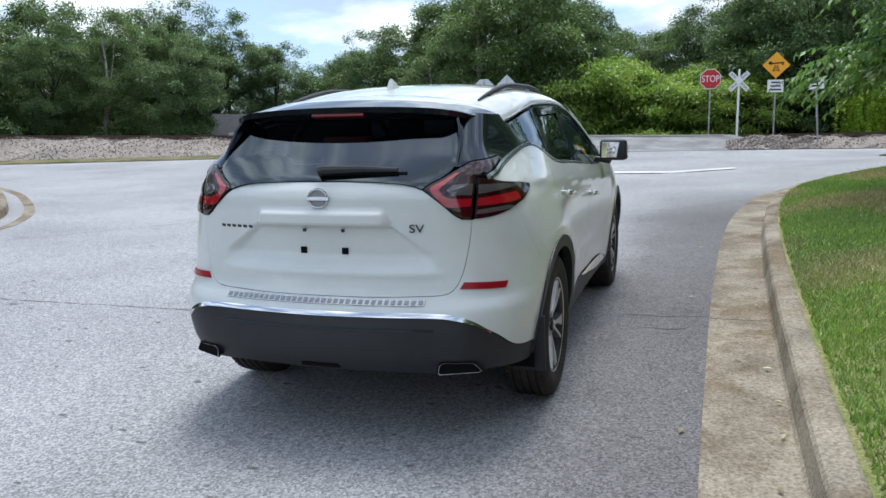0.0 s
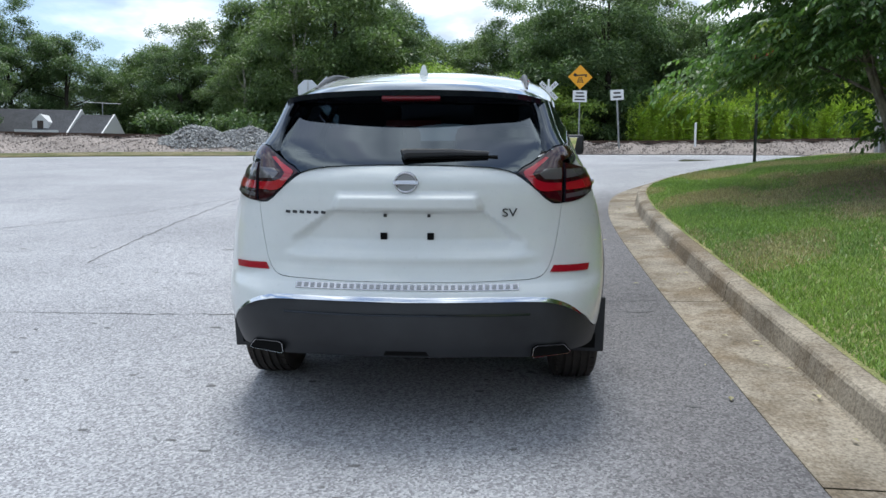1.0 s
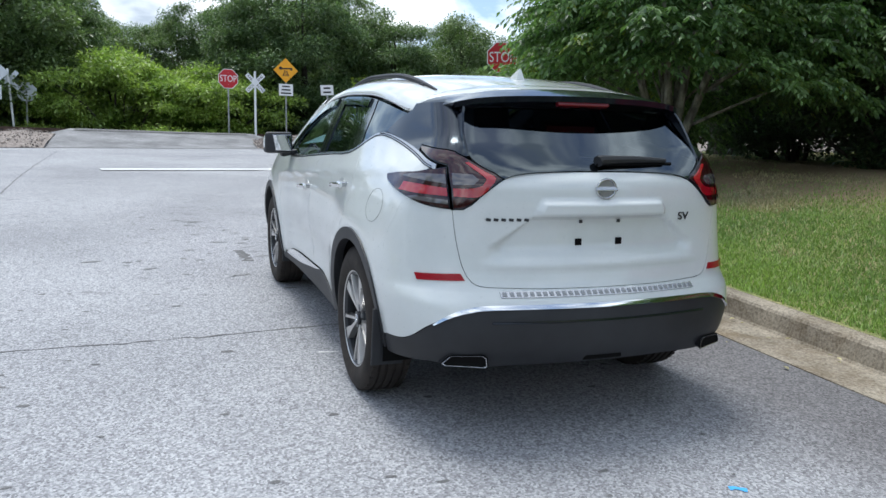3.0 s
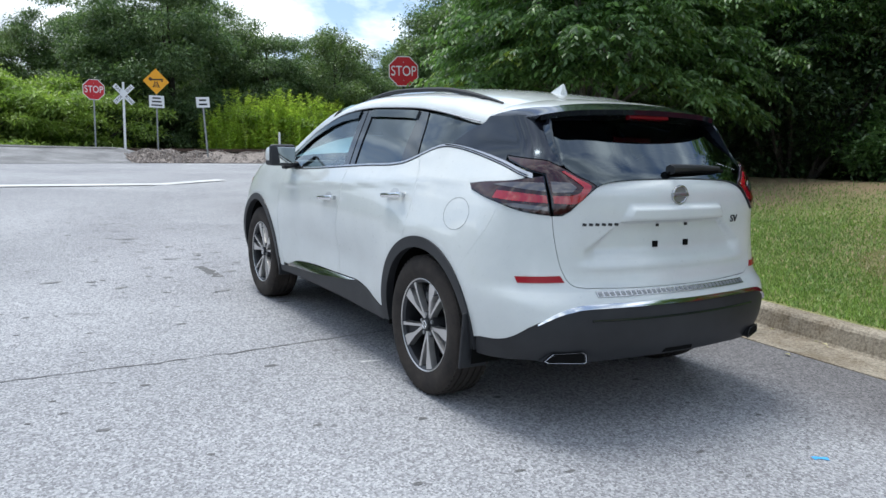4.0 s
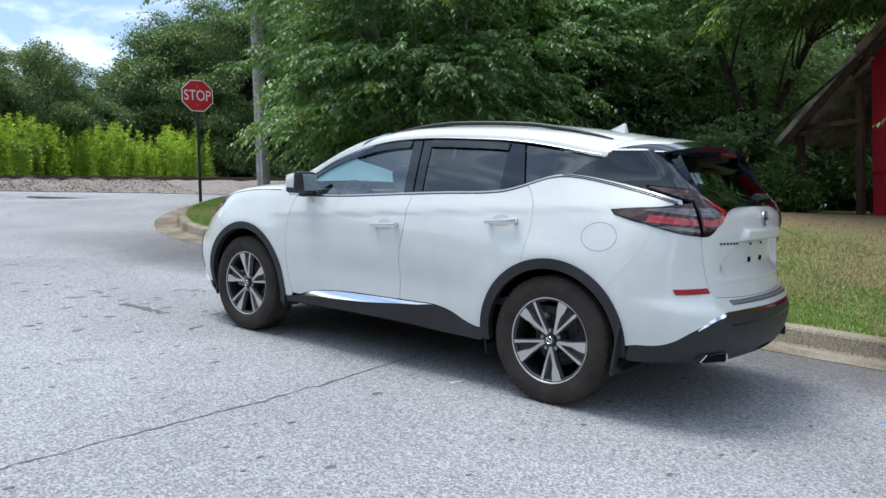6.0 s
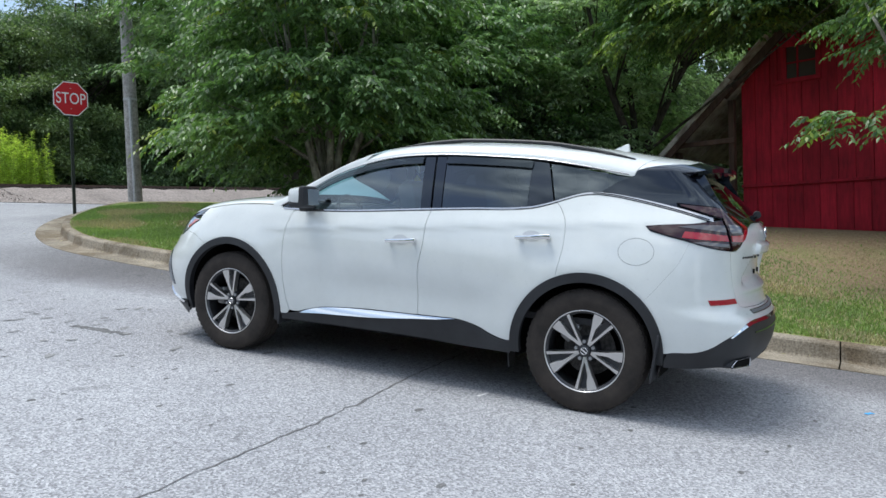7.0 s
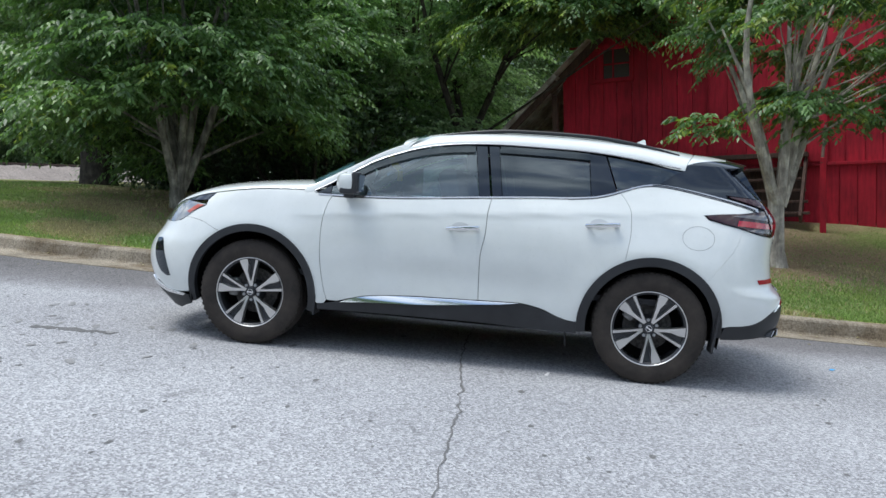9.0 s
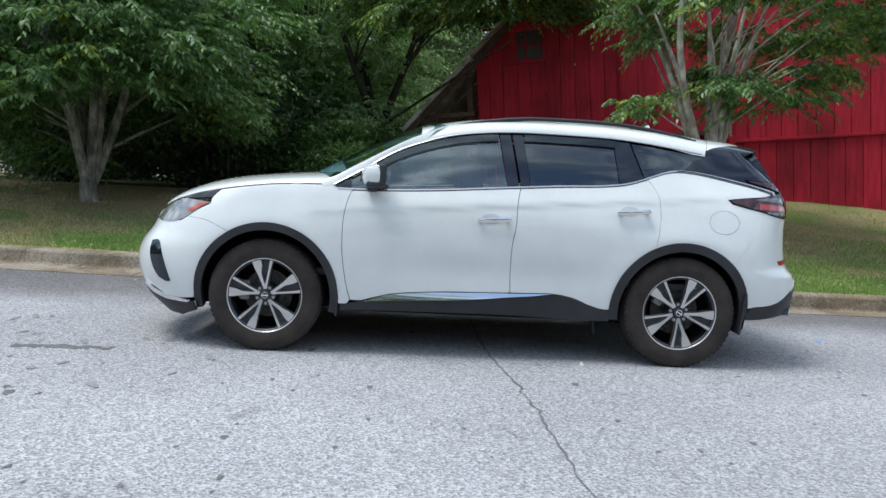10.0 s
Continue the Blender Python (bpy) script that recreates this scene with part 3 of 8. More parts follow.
def bank_part(name, x0, x1, mat, label):
    xs = np.arange(x0, x1 + 0.01, 0.6)
    ds = [0.0, 0.5, 1.2, 2.2, 3.4, 4.6, 5.8, 7.0, 8.2, 9.6, 11.5, 13.2, 15.0, 17.0]
    verts, faces = [], []
    for x in xs:
        for d in ds:
            y = far_edge(x) + d / 0.944
            z = bank(x, y) if d < 13 else bank(x, far_edge(x) + 13 / 0.944) - 0.15 * (d - 13)
            verts.append((x, y, z + (0 if d in (0.0,) else 0.0)))
    n = len(ds)
    for i in range(len(xs) - 1):
        for j in range(n - 1):
            faces.append((i * n + j, (i + 1) * n + j, (i + 1) * n + j + 1, i * n + j + 1))
    return tagged(mesh_object(name, verts, faces, mat, True), label, "bank", "", "structure")


bank_part("ballast_bank", -62, -5.6, M_BALLAST, "brown and grey ballast bank under the tracks")
bank_part("ballast_bank", 2.6, 62, M_BALLAST, "brown and grey ballast bank under the tracks")
ribbon("verge", [Vector((x, far_edge(x), 0)) for x in np.arange(-61, -5.6, 1.5)], [(0.0, 0.0), (-0.1, 0.05), (-1.6, 0.10), (-2.3, -0.02)], land, M_VERGE, "thin dry grass verge along the street", "verge")
# the road over the tracks
cx0, cx1 = -5.6, 2.6


def ramp_height(x, d):
    low = land(x, far_edge(x))
    return low + 0.01 + (rail_height(x) - low - 0.02) * smooth01(d, 1.0, 9.0)


cv, cf = [], []
for i in range(11):
    for j in range(15):
        x, d = cx0 + (cx1 - cx0) * clamp(i - 1, 0, 8) / 8, j * 1.2
        # the asphalt's broken shoulders run down into the stones on both sides
        out = (-0.75 - 0.25 * math.sin(2.3 * j)) if i == 0 else (0.75 + 0.25 * math.sin(1.9 * j)) if i == 10 else 0.0
        cv.append((x + 0.05 * d + out, far_edge(x) + d, ramp_height(x, d) - (0.22 if out else 0.0)))
for i in range(10):
    for j in range(14):
        cf.append((i * 15 + j, (i + 1) * 15 + j, (i + 1) * 15 + j + 1, i * 15 + j + 1))
tagged(mesh_object("crossing_road", cv, cf, M_CROSSING, True), "grey patched asphalt ramp over the level crossing", "road", "", "structure")
tagged(mesh_object("stop_line", [(x, far_edge(x) + d, ramp_height(x, d) + 0.03) for x in (-5.2, -3.9, -2.4) for d in (0.9, 1.9)], [(0, 2, 3, 1), (2, 4, 5, 3)], M_ROADPAINT), "worn white stop line on the asphalt", "road marking", "", "structure")
tagged(mesh_object("asphalt_patch", [(x + 0.05 * d, far_edge(x) + d, ramp_height(x, d) + 0.02) for x in (-5.3, -3.4, -1.5, 0.4, 2.3) for d in (7.0, 8.2, 9.4)],
                   [(3 * k + q, 3 * k + 3 + q, 3 * k + 4 + q, 3 * k + 1 + q) for k in range(4) for q in range(2)], M_TAR), "dark asphalt patch between the rails", "road", "", "structure")

track = thing("railway_track", None, "rusty railway track on timber sleepers", "railway track", "", "structure")
for off in (0.0, 1.5):
    line = [(x, rail_line(x) + off, rail_height(x)) for x in np.arange(-60, 61, 4.0)]
    bm = bmesh.new()
    prof = [(-0.07, 0), (0.07, 0), (0.02, 0.03), (0.035, 0.15), (-0.035, 0.15), (-0.02, 0.03)]
    loops = [[bm.verts.new((x - 0.33 * u, y + 0.94 * u, z - 0.06 + w)) for u, w in prof] for x, y, z in line]
    for a, b in zip(loops, loops[1:]):
        for k in range(6):
            bm.faces.new((a[k], a[(k + 1) % 6], b[(k + 1) % 6], b[k]))
    part("rail", bm, M_RAILSTEEL, track)
sl = bpy.data.meshes.new("sleeper")
bm = box((0.22, 2.6, 0.18))
bm.to_mesh(sl)
bm.free()
sl.materials.append(M_SLEEPER)
for i, x in enumerate(np.arange(-58, 58, 0.62)):
    if -5.8 < x < 2.8:
        continue
    ob = new("sleeper", sl)
    ob.parent = track
    ob.matrix_world = pose(x, rail_line(x) + 0.75, rail_height(x) - 0.15, 0, 0, math.degrees(math.atan(bend(x + 0.5) - bend(x - 0.5))))


def stones(name, n, place, size, mat, label, seed):
    """Loose broken stones, joined."""
    rng = random.Random(seed)
    shape = [(1, 0, 0), (-1, 0, 0), (0, 1, 0), (0, -1, 0), (0, 0, 1), (0, 0, -1)]
    tri = [(0, 2, 4), (2, 1, 4), (1, 3, 4), (3, 0, 4), (2, 0, 5), (1, 2, 5), (3, 1, 5), (0, 3, 5)]
    v, f = [], []
    for _ in range(n):
        c, s = place(rng), rng.uniform(0.5, 1.5) * size
        e = Euler((rng.uniform(0, 6), rng.uniform(0, 6), rng.uniform(0, 6))).to_matrix()
        b = len(v)
        k = [rng.uniform(0.5, 1.2) * s for _ in range(6)]
        v += [tuple(Vector(c) + e @ (Vector(p) * q)) for p, q in zip(shape, k)]
        f += [(b + i, b + j, b + l) for i, j, l in tri]
    return tagged(mesh_object(name, v, f, mat), label, "stones", "", "stuff")


def on_bank(rng):
    while True:
        x = rng.uniform(-34, 20)
        if x < -5.7 or x > 2.7:
            break
    y = far_edge(x) + rng.uniform(1.6, 8.5)
    return (x, y, bank(x, y) + 0.02)


stones("ballast_stones", 12000, on_bank, 0.034, M_BALLAST, "loose brown ballast stones on the bank", 4)


def on_heap(rng):
    cx = rng.choice((-12.5, -10.4))
    r, a = rng.random() ** 0.6, rng.uniform(0, 6.283)
    x, y = cx + 1.6 * r * math.cos(a), rail_line(cx) - 4.8 + 1.3 * r * math.sin(a)
    return (x, y, bank(x, y) + 0.75 * (1 - r ** 1.5) * rng.uniform(0.6, 1.0))


stones("gravel_heap", 5200, on_heap, 0.06, M_BALLASTGREY, "heap of pale grey crushed stone beside tracks", 5)


def by_crossing(rng):
    x = rng.uniform(2.7, 6.5)
    y = far_edge(x) + rng.uniform(2, 8)
    return (x, y, bank(x, y) + 0.03)


stones("broken_rock", 900, by_crossing, 0.085, M_BALLAST, "broken rocks heaped beside the crossing road", 6)

# ---- trees and shrubs ----
def leaf_cloud(rng, centres, per, spread, length, droop=0.35, flat=0.55, width=0.42):
    """Many small leaves gathered round the given clump centres: vertices and faces of folded rhombs."""
    n = len(centres) * per
    c = np.repeat(np.asarray([p[:3] for p in centres]), per, axis=0)
    s = np.repeat(np.asarray([p[3] for p in centres]), per)[:, None] * spread
    d = rng.normal(size=(n, 3))
    d /= np.linalg.norm(d, axis=1)[:, None]
    r = rng.random((n, 1)) ** 0.5
    off = d * r * s * np.array([1, 1, flat])
    p = c + off
    out = d * np.array([1, 1, 0.4]) + rng.normal(size=(n, 3)) * 0.55
    out[:, 2] -= droop
    out /= np.linalg.norm(out, axis=1)[:, None]
    up = np.array([0, 0, 1.0]) + rng.normal(size=(n, 3)) * 0.45
    side = np.cross(out, up)
    side /= np.linalg.norm(side, axis=1)[:, None] + 1e-9
    ll = length * rng.uniform(0.6, 1.25, (n, 1))
    ww = ll * width * 0.5
    fold = np.cross(side, out) * ww * 0.35
    a, b = p, p + out * ll
    m = p + out * ll * 0.45
    v = np.stack([a, m + side * ww + fold, b, m - side * ww + fold], axis=1).reshape(-1, 3)
    i = np.arange(n)[:, None] * 4
    f = np.concatenate([i + np.array([[0, 1, 2]]), i + np.array([[0, 2, 3]])], axis=1).reshape(-1, 3)
    return v, f


def spray_cloud(rng, centres, twigs, leaves, span, length, axis=(0.0, 0.0), droop=0.45, rise=0.15, width=0.42, fan=0.9):
    """Drooping twigs that fan outwards from the clump centres, each with leaves set alternately along it."""
    c = np.repeat(np.asarray([p[:3] for p in centres], float), twigs, axis=0)
    size = np.repeat(np.asarray([p[3] for p in centres], float), twigs)
    m = len(c)
    az = np.arctan2(c[:, 1] - axis[1], c[:, 0] - axis[0]) + rng.normal(size=m) * fan
    start = c + rng.normal(size=(m, 3)) * (0.22 * size * span)[:, None] * np.array([1, 1, 0.35])
    run = span * size * rng.uniform(0.6, 1.25, m)
    sag, up0 = droop * rng.uniform(0.6, 1.5, m), rise + rng.normal(size=m) * 0.18
    u = ((np.arange(leaves) + 0.6) / leaves)[None, :]
    flat = np.stack([np.cos(az), np.sin(az)], 1)
    p = np.empty((m, leaves, 3))
    p[..., :2] = start[:, None, :2] + flat[:, None, :] * (run[:, None] * u)[..., None]
    p[..., 2] = start[:, 2:3] + run[:, None] * (up0[:, None] * u - sag[:, None] * u * u)
    tan = np.empty((m, leaves, 3))
    tan[..., :2] = flat[:, None, :]
    tan[..., 2] = up0[:, None] - 2 * sag[:, None] * u
    side = np.stack([flat[:, 1], -flat[:, 0], np.zeros(m)], 1)[:, None, :] * np.where(np.arange(leaves) % 2, 1.0, -1.0)[None, :, None]
    out = 0.75 * tan + 0.9 * side + rng.normal(size=p.shape) * 0.22
    out[..., 2] -= 0.62
    n = m * leaves
    p, out = p.reshape(n, 3), out.reshape(n, 3)
    out /= np.linalg.norm(out, axis=1)[:, None]
    over = np.array([0, 0, 1.0]) + rng.normal(size=(n, 3)) * 0.5
    edge = np.cross(out, over)
    edge /= np.linalg.norm(edge, axis=1)[:, None] + 1e-9
    ll = (length * rng.uniform(0.7, 1.2, (m, leaves)) * (1 - 0.3 * u)).reshape(n, 1)
    ww = ll * width * 0.5
    fold = np.cross(edge, out) * ww * 0.3
    mid = p + out * ll * 0.42
    v = np.stack([p, mid + edge * ww + fold, p + out * ll, mid - edge * ww + fold], axis=1).reshape(-1, 3)
    i = np.arange(n)[:, None] * 4
    f = np.concatenate([i + np.array([[0, 1, 2]]), i + np.array([[0, 2, 3]])], axis=1).reshape(-1, 3)
    return v, f


def mesh_from_arrays(name, v, f, mat):
    me = bpy.data.meshes.new(name)
    me.vertices.add(len(v))
    me.vertices.foreach_set("co", np.asarray(v, dtype=np.float32).ravel())
    me.loops.add(len(f) * 3)
    me.loops.foreach_set("vertex_index", np.asarray(f, dtype=np.int32).ravel())
    me.polygons.add(len(f))
    me.polygons.foreach_set("loop_start", np.arange(0, len(f) * 3, 3, dtype=np.int32))
    me.polygons.foreach_set("loop_total", np.full(len(f), 3, dtype=np.int32))
    me.update(calc_edges=True)
    me.materials.append(mat)
    return me


def crown_clumps(rng, n, radius, bottom, top, lumps, size, hollow=0.45, boughs=0, reach=1.0, skirt=0.0, low=0):
    """Clump centres in a lumpy crown: (x, y, z, size). With boughs they lie in sprays that sag outwards."""
    mid, half = (bottom + top) / 2, (top - bottom) / 2
    bumps = [(rng.normal(size=3), rng.uniform(0.75, 1.2)) for _ in range(lumps)]
    bumps = [(b / np.linalg.norm(b), k) for b, k in bumps]
    out = []
    for b in range((boughs or n) + low):
        d = rng.normal(size=3)
        d /= np.linalg.norm(d)
        if skirt and d[2] < 0:
            flat = math.hypot(d[0], d[1]) + 1e-6
            d[:2] *= (1 - skirt) + skirt * (1 - abs(d[2]) ** 4) / flat
        near = max(bumps, key=lambda q: float(q[0] @ d))
        k = near[1] * (0.72 + 0.28 * float(near[0] @ d))
        r = k * (hollow + (1 - hollow) * rng.random() ** 0.5)
        wide = radius * (1.0 if d[2] > -0.2 else 0.92)
        c = (d[0] * r * wide, d[1] * r * wide, mid + d[2] * r * half)
        if b >= (boughs or n):
            # the lowest boughs: an uneven umbrella that hangs lower towards its rim
            q, turn = 0.92 * math.sqrt(rng.uniform(0.10, 1.0)), rng.uniform(0, 2 * math.pi)
            c = (radius * q * math.cos(turn), radius * q * math.sin(turn), bottom + 0.25 + 0.9 * (1 - q) + 0.32 * (top - bottom) * rng.random())
        if not boughs:
            out.append((*c, size * rng.uniform(0.7, 1.3)))
            continue
        far = math.hypot(c[0], c[1]) + 1e-6
        span = reach * rng.uniform(0.65, 1.3)
        for q in range(max(2, n // boughs)):
            u, a = span * rng.random() ** 0.5, rng.uniform(0, 2 * math.pi)
            ox, oy = u * math.cos(a), u * math.sin(a)
            along = (ox * c[0] + oy * c[1]) / far
            out.append((c[0] + ox, c[1] + oy, c[2] - 0.22 * u * u / span - 0.22 * along + rng.normal() * 0.06 * span, size * rng.uniform(0.55, 1.2)))
    return out


def limb_path(rng, a, b, bend, steps=6):
    a, b = Vector(a), Vector(b)
    side = Vector((rng.normal(), rng.normal(), rng.normal() * 0.4)) * bend
    return [a.lerp(b, t) + side * math.sin(math.pi * t) * 0.6 + Vector((0, 0, bend * 0.5 * math.sin(math.pi * t))) for t in [i / steps for i in range(steps + 1)]]


def tree(name, m, seed, stems, trunk_r, fork, radius, bottom, top, clumps, per, leaf, spread, leafmat, barkmat, label, lumps=9, limbs=26, droop=0.35,
         flat=0.55, lean=0.25, group="", hollow=0.45, second=None, boughs=0, reach=1.0, skirt=0.0, shift=(0, 0), spray=None, low=0):
    """A tree: trunk with limbs that reach into the clumps of its crown."""
    rng = np.random.default_rng(seed)
    t = thing(name, m, label, "tree", group)
    cl = crown_clumps(rng, clumps, radius, bottom, top, lumps, 1.0, hollow, boughs, reach, skirt, low)
    turned = m.to_3x3().inverted() @ Vector((*shift, 0))
    cl = [(x + turned.x, y + turned.y, z, q) for x, y, z, q in cl]
    bm = bmesh.new()
    add_tube(bm, [(0, 0, -0.3), (0, 0, 0.0), (0.01, 0.02, 0.25 * fork), (0.0, 0.03, fork)], [trunk_r * 1.5, trunk_r * 1.25, trunk_r, trunk_r * 0.95], 10)
    ends = []
    for k in range(stems):
        a = 2 * math.pi * (k + rng.uniform(-0.25, 0.25)) / stems
        h = bottom + (top - bottom) * rng.uniform(0.35, 0.75)
        e = Vector((math.cos(a) * lean * h, math.sin(a) * lean * h, h)) if stems > 1 else Vector((0.2 * rng.normal(), 0.2 * rng.normal(), top * 0.82))
        r0 = trunk_r * (0.62 if stems > 1 else 0.92)
        path = limb_path(rng, (0.4 * trunk_r * math.cos(a), 0.4 * trunk_r * math.sin(a), fork * (0.92 if stems > 1 else 0.98)), e, 0.06 * h, 8)
        add_tube(bm, path, [r0 * (1 - 0.8 * i / 8) for i in range(9)], 8)
        ends.append((path, r0))
    main = len(cl) - low * max(2, clumps // boughs) if boughs else len(cl)
    for k in rng.choice(main, min(limbs, main), replace=False):
        goal = Vector(cl[k][:3])
        path, r0 = min(ends, key=lambda q: (q[0][5] - goal).length)
        i = int(rng.integers(2, 7))
        i = min(i, max(range(len(path)), key=lambda q: -abs(path[q].z - (goal.z - 0.35 * (goal - path[q]).length))))
        add_tube(bm, limb_path(rng, path[i], goal, 0.05 * (goal - path[i]).length), [r0 * 0.42 * (1 - 0.13 * i) * (1 - 0.8 * q / 6) for q in range(7)], 5)
    part("trunk", bm, barkmat, t, smooth=True)
    def foliage(clumps_, share_=1.0):
        if spray:
            return spray_cloud(rng, clumps_, max(1, round(spray[0] * share_)), spray[1], spread, leaf, (turned.x, turned.y), droop)
        return leaf_cloud(rng, clumps_, int(per * share_), spread, leaf, droop, flat)

    v, f = foliage(cl)
    ob = new("crown", mesh_from_arrays("crown", v, f, leafmat))
    ob.parent = t
    if second:
        share, mat2 = second
        extra = [c for c in cl if rng.random() < share]
        v, f = foliage(extra, 0.5)
        ob = new("young_leaves", mesh_from_arrays("young_leaves", v, f, mat2))
        ob.parent = t
    return t


def shrub(name, m, seed, radius, height, clumps, per, leaf, spread, leafmat, label, group="", flat=0.7, category="shrub", wide=(1, 1)):
    """A shrub: stems and leaf clumps down to the ground."""
    rng = np.random.default_rng(seed)
    t = thing(name, m, label, category, group)
    cl = crown_clumps(rng, clumps, radius, -0.15 * height, height, 8, 1.0, 0.3, clumps // 6, 0.24 * radius)
    cl = [(x * wide[0], y * wide[1], abs(z), s) for x, y, z, s in cl]
    bm = bmesh.new()
    for k in rng.choice(len(cl), min(14, len(cl)), replace=False):
        goal = Vector(cl[k][:3])
        add_tube(bm, limb_path(rng, (goal.x * 0.25, goal.y * 0.25, -0.1), goal, 0.1 * radius), [0.05 * height / 3 * (1 - 0.12 * q) for q in range(7)], 5)
    part("stem", bm, M_BARKDARK, t, smooth=True)
    v, f = leaf_cloud(rng, cl, per, spread, leaf, 0.2, flat)
    ob = new("foliage", mesh_from_arrays("foliage", v, f, leafmat))
    ob.parent = t
    return t


def lawn_at(x, y, turn=0.0, sink=0.0, size=1.0):
    return pose(x, y, lawn_height(x, y) - sink, 0, 0, turn) @ Matrix.Diagonal((size, size, size, 1))


# trees on the lawn
tree("ornamental_tree", lawn_at(5.62, -4.0, 20), 11, 8, 0.118, 0.95, 2.3, 1.9, 6.0, 300, 100, 0.135, 0.50, M_LEAF_NEAR, M_BARK,
     "many-stemmed ornamental tree with pale lichened bark", lumps=11, limbs=36, droop=0.5, lean=0.27, second=(0.38, M_LEAF_BRIGHT), boughs=42, reach=0.75, skirt=0.5, shift=(0.2, -0.95), hollow=0.5, spray=(6, 14), low=13)
tree("ornamental_tree", lawn_at(6.1, 5.45, 75), 12, 7, 0.135, 0.3, 2.45, 0.85, 5.8, 620, 105, 0.15, 0.60, M_LEAF_NEAR, M_BARKGREY,
     "many-stemmed ornamental tree with drooping green leaves", lumps=13, limbs=34, droop=0.5, lean=0.25, second=(0.10, M_LEAF_BRIGHT), boughs=80, reach=0.85, skirt=0.6, shift=(0.0, 0.0), hollow=0.55, spray=(7, 14), low=36)
tree("shade_tree", lawn_at(11.1, 10.0, 30), 13, 1, 0.36, 2.2, 5.0, 2.6, 8.6, 520, 100, 0.20, 0.85, M_LEAF_NEAR, M_BARKDARK,
     "broad shade tree with a thick dark trunk", lumps=10, limbs=30, second=(0.06, M_LEAF_BRIGHT), boughs=75, reach=1.3, hollow=0.5, spray=(8, 14), low=20)
tree("evergreen_tree", lawn_at(11.6, 5.6, 10), 14, 3, 0.22, 0.9, 3.0, 1.6, 7.8, 620, 95, 0.17, 0.70, M_LEAF_DARK, M_BARKDARK,
     "dense dark evergreen tree behind the lawn", lumps=10, limbs=24, boughs=75, reach=1.0, hollow=0.5, spray=(8, 14), low=40)
tree("evergreen_tree", lawn_at(14.4, 3.4, 50), 15, 2, 0.24, 1.2, 3.1, 1.0, 8.4, 620, 95, 0.16, 0.70, M_LEAF_PALE, M_BARKDARK,
     "tall grey-green tree beside the barn", lumps=10, limbs=24, boughs=75, reach=1.0, hollow=0.5, spray=(8, 14), low=40)
tree("shade_tree", lawn_at(12.3, 1.3, 140), 16, 3, 0.15, 1.6, 2.2, 3.2, 7.4, 480, 100, 0.15, 0.60, M_LEAF_NEAR, M_BARKDARK,
     "slender green tree leaning over the barn's roof", lumps=11, limbs=30, droop=0.5, boughs=60, reach=0.9, skirt=0.6, hollow=0.5, spray=(8, 14), low=40, shift=(-1.9, -2.45), second=(0.6, M_LEAF_SUMAC))
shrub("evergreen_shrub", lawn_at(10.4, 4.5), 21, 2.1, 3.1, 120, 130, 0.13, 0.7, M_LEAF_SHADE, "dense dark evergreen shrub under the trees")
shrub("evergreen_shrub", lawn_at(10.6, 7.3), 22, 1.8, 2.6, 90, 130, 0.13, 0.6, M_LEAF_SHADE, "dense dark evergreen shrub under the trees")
shrub("evergreen_shrub", lawn_at(13.8, 5.0), 24, 3.2, 5.2, 150, 130, 0.16, 0.9, M_LEAF_FAR_DEEP, "dense dark evergreen thicket under the trees")
shrub("wild_shrub", lawn_at(11.3, 1.0), 27, 1.5, 1.7, 90, 120, 0.11, 0.5, M_LEAF_NEAR, "low green shrub beside the lean-to")
shrub("wild_shrub", lawn_at(10.6, 2.4), 28, 1.3, 1.4, 80, 120, 0.11, 0.5, M_LEAF_NEAR, "low green shrub under the trees")
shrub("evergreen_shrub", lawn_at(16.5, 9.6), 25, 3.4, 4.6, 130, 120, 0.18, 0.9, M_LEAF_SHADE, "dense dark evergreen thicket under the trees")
shrub("evergreen_shrub", lawn_at(18.5, 4.0), 26, 4.2, 8.0, 170, 120, 0.2, 1.1, M_LEAF_FAR_DEEP, "dense green thicket behind the lean-to")

# woods beyond the railway: a few kinds of tree, then copies of them
def woods_at(x, y, turn, size):
    return pose(x, y, land(x, y) - 0.1, 0, 0, turn) @ Matrix.Diagonal((size, size, size, 1))


KINDS = []
for seed, radius, bottom, top, mat, label in ((31, 5.2, -0.6, 15.5, M_LEAF_FAR, "tall leafy green tree at the wood's edge"), (32, 4.6, -0.8, 13.0, M_LEAF_FAR_DEEP, "deep green tree at the wood's edge"),
                                              (33, 5.6, -0.5, 17.0, M_LEAF_FAR_DEEP, "tall dark tree at the wood's edge"), (34, 4.6, -0.8, 11.0, M_LEAF_FAR, "rounded green tree at the wood's edge")):
    KINDS.append(tree("woodland_tree", woods_at(0, 0, 0, 1), seed, 1, 0.3, 2.5, radius, bottom, top, 620, 110, 0.25, 0.95, mat, M_BARK if seed == 31 else M_BARKDARK, label,
                      lumps=16, limbs=18, droop=0.35, flat=0.8, group="woodland trees", hollow=0.5, boughs=70, reach=1.25))
rng = random.Random(77)
spots = []
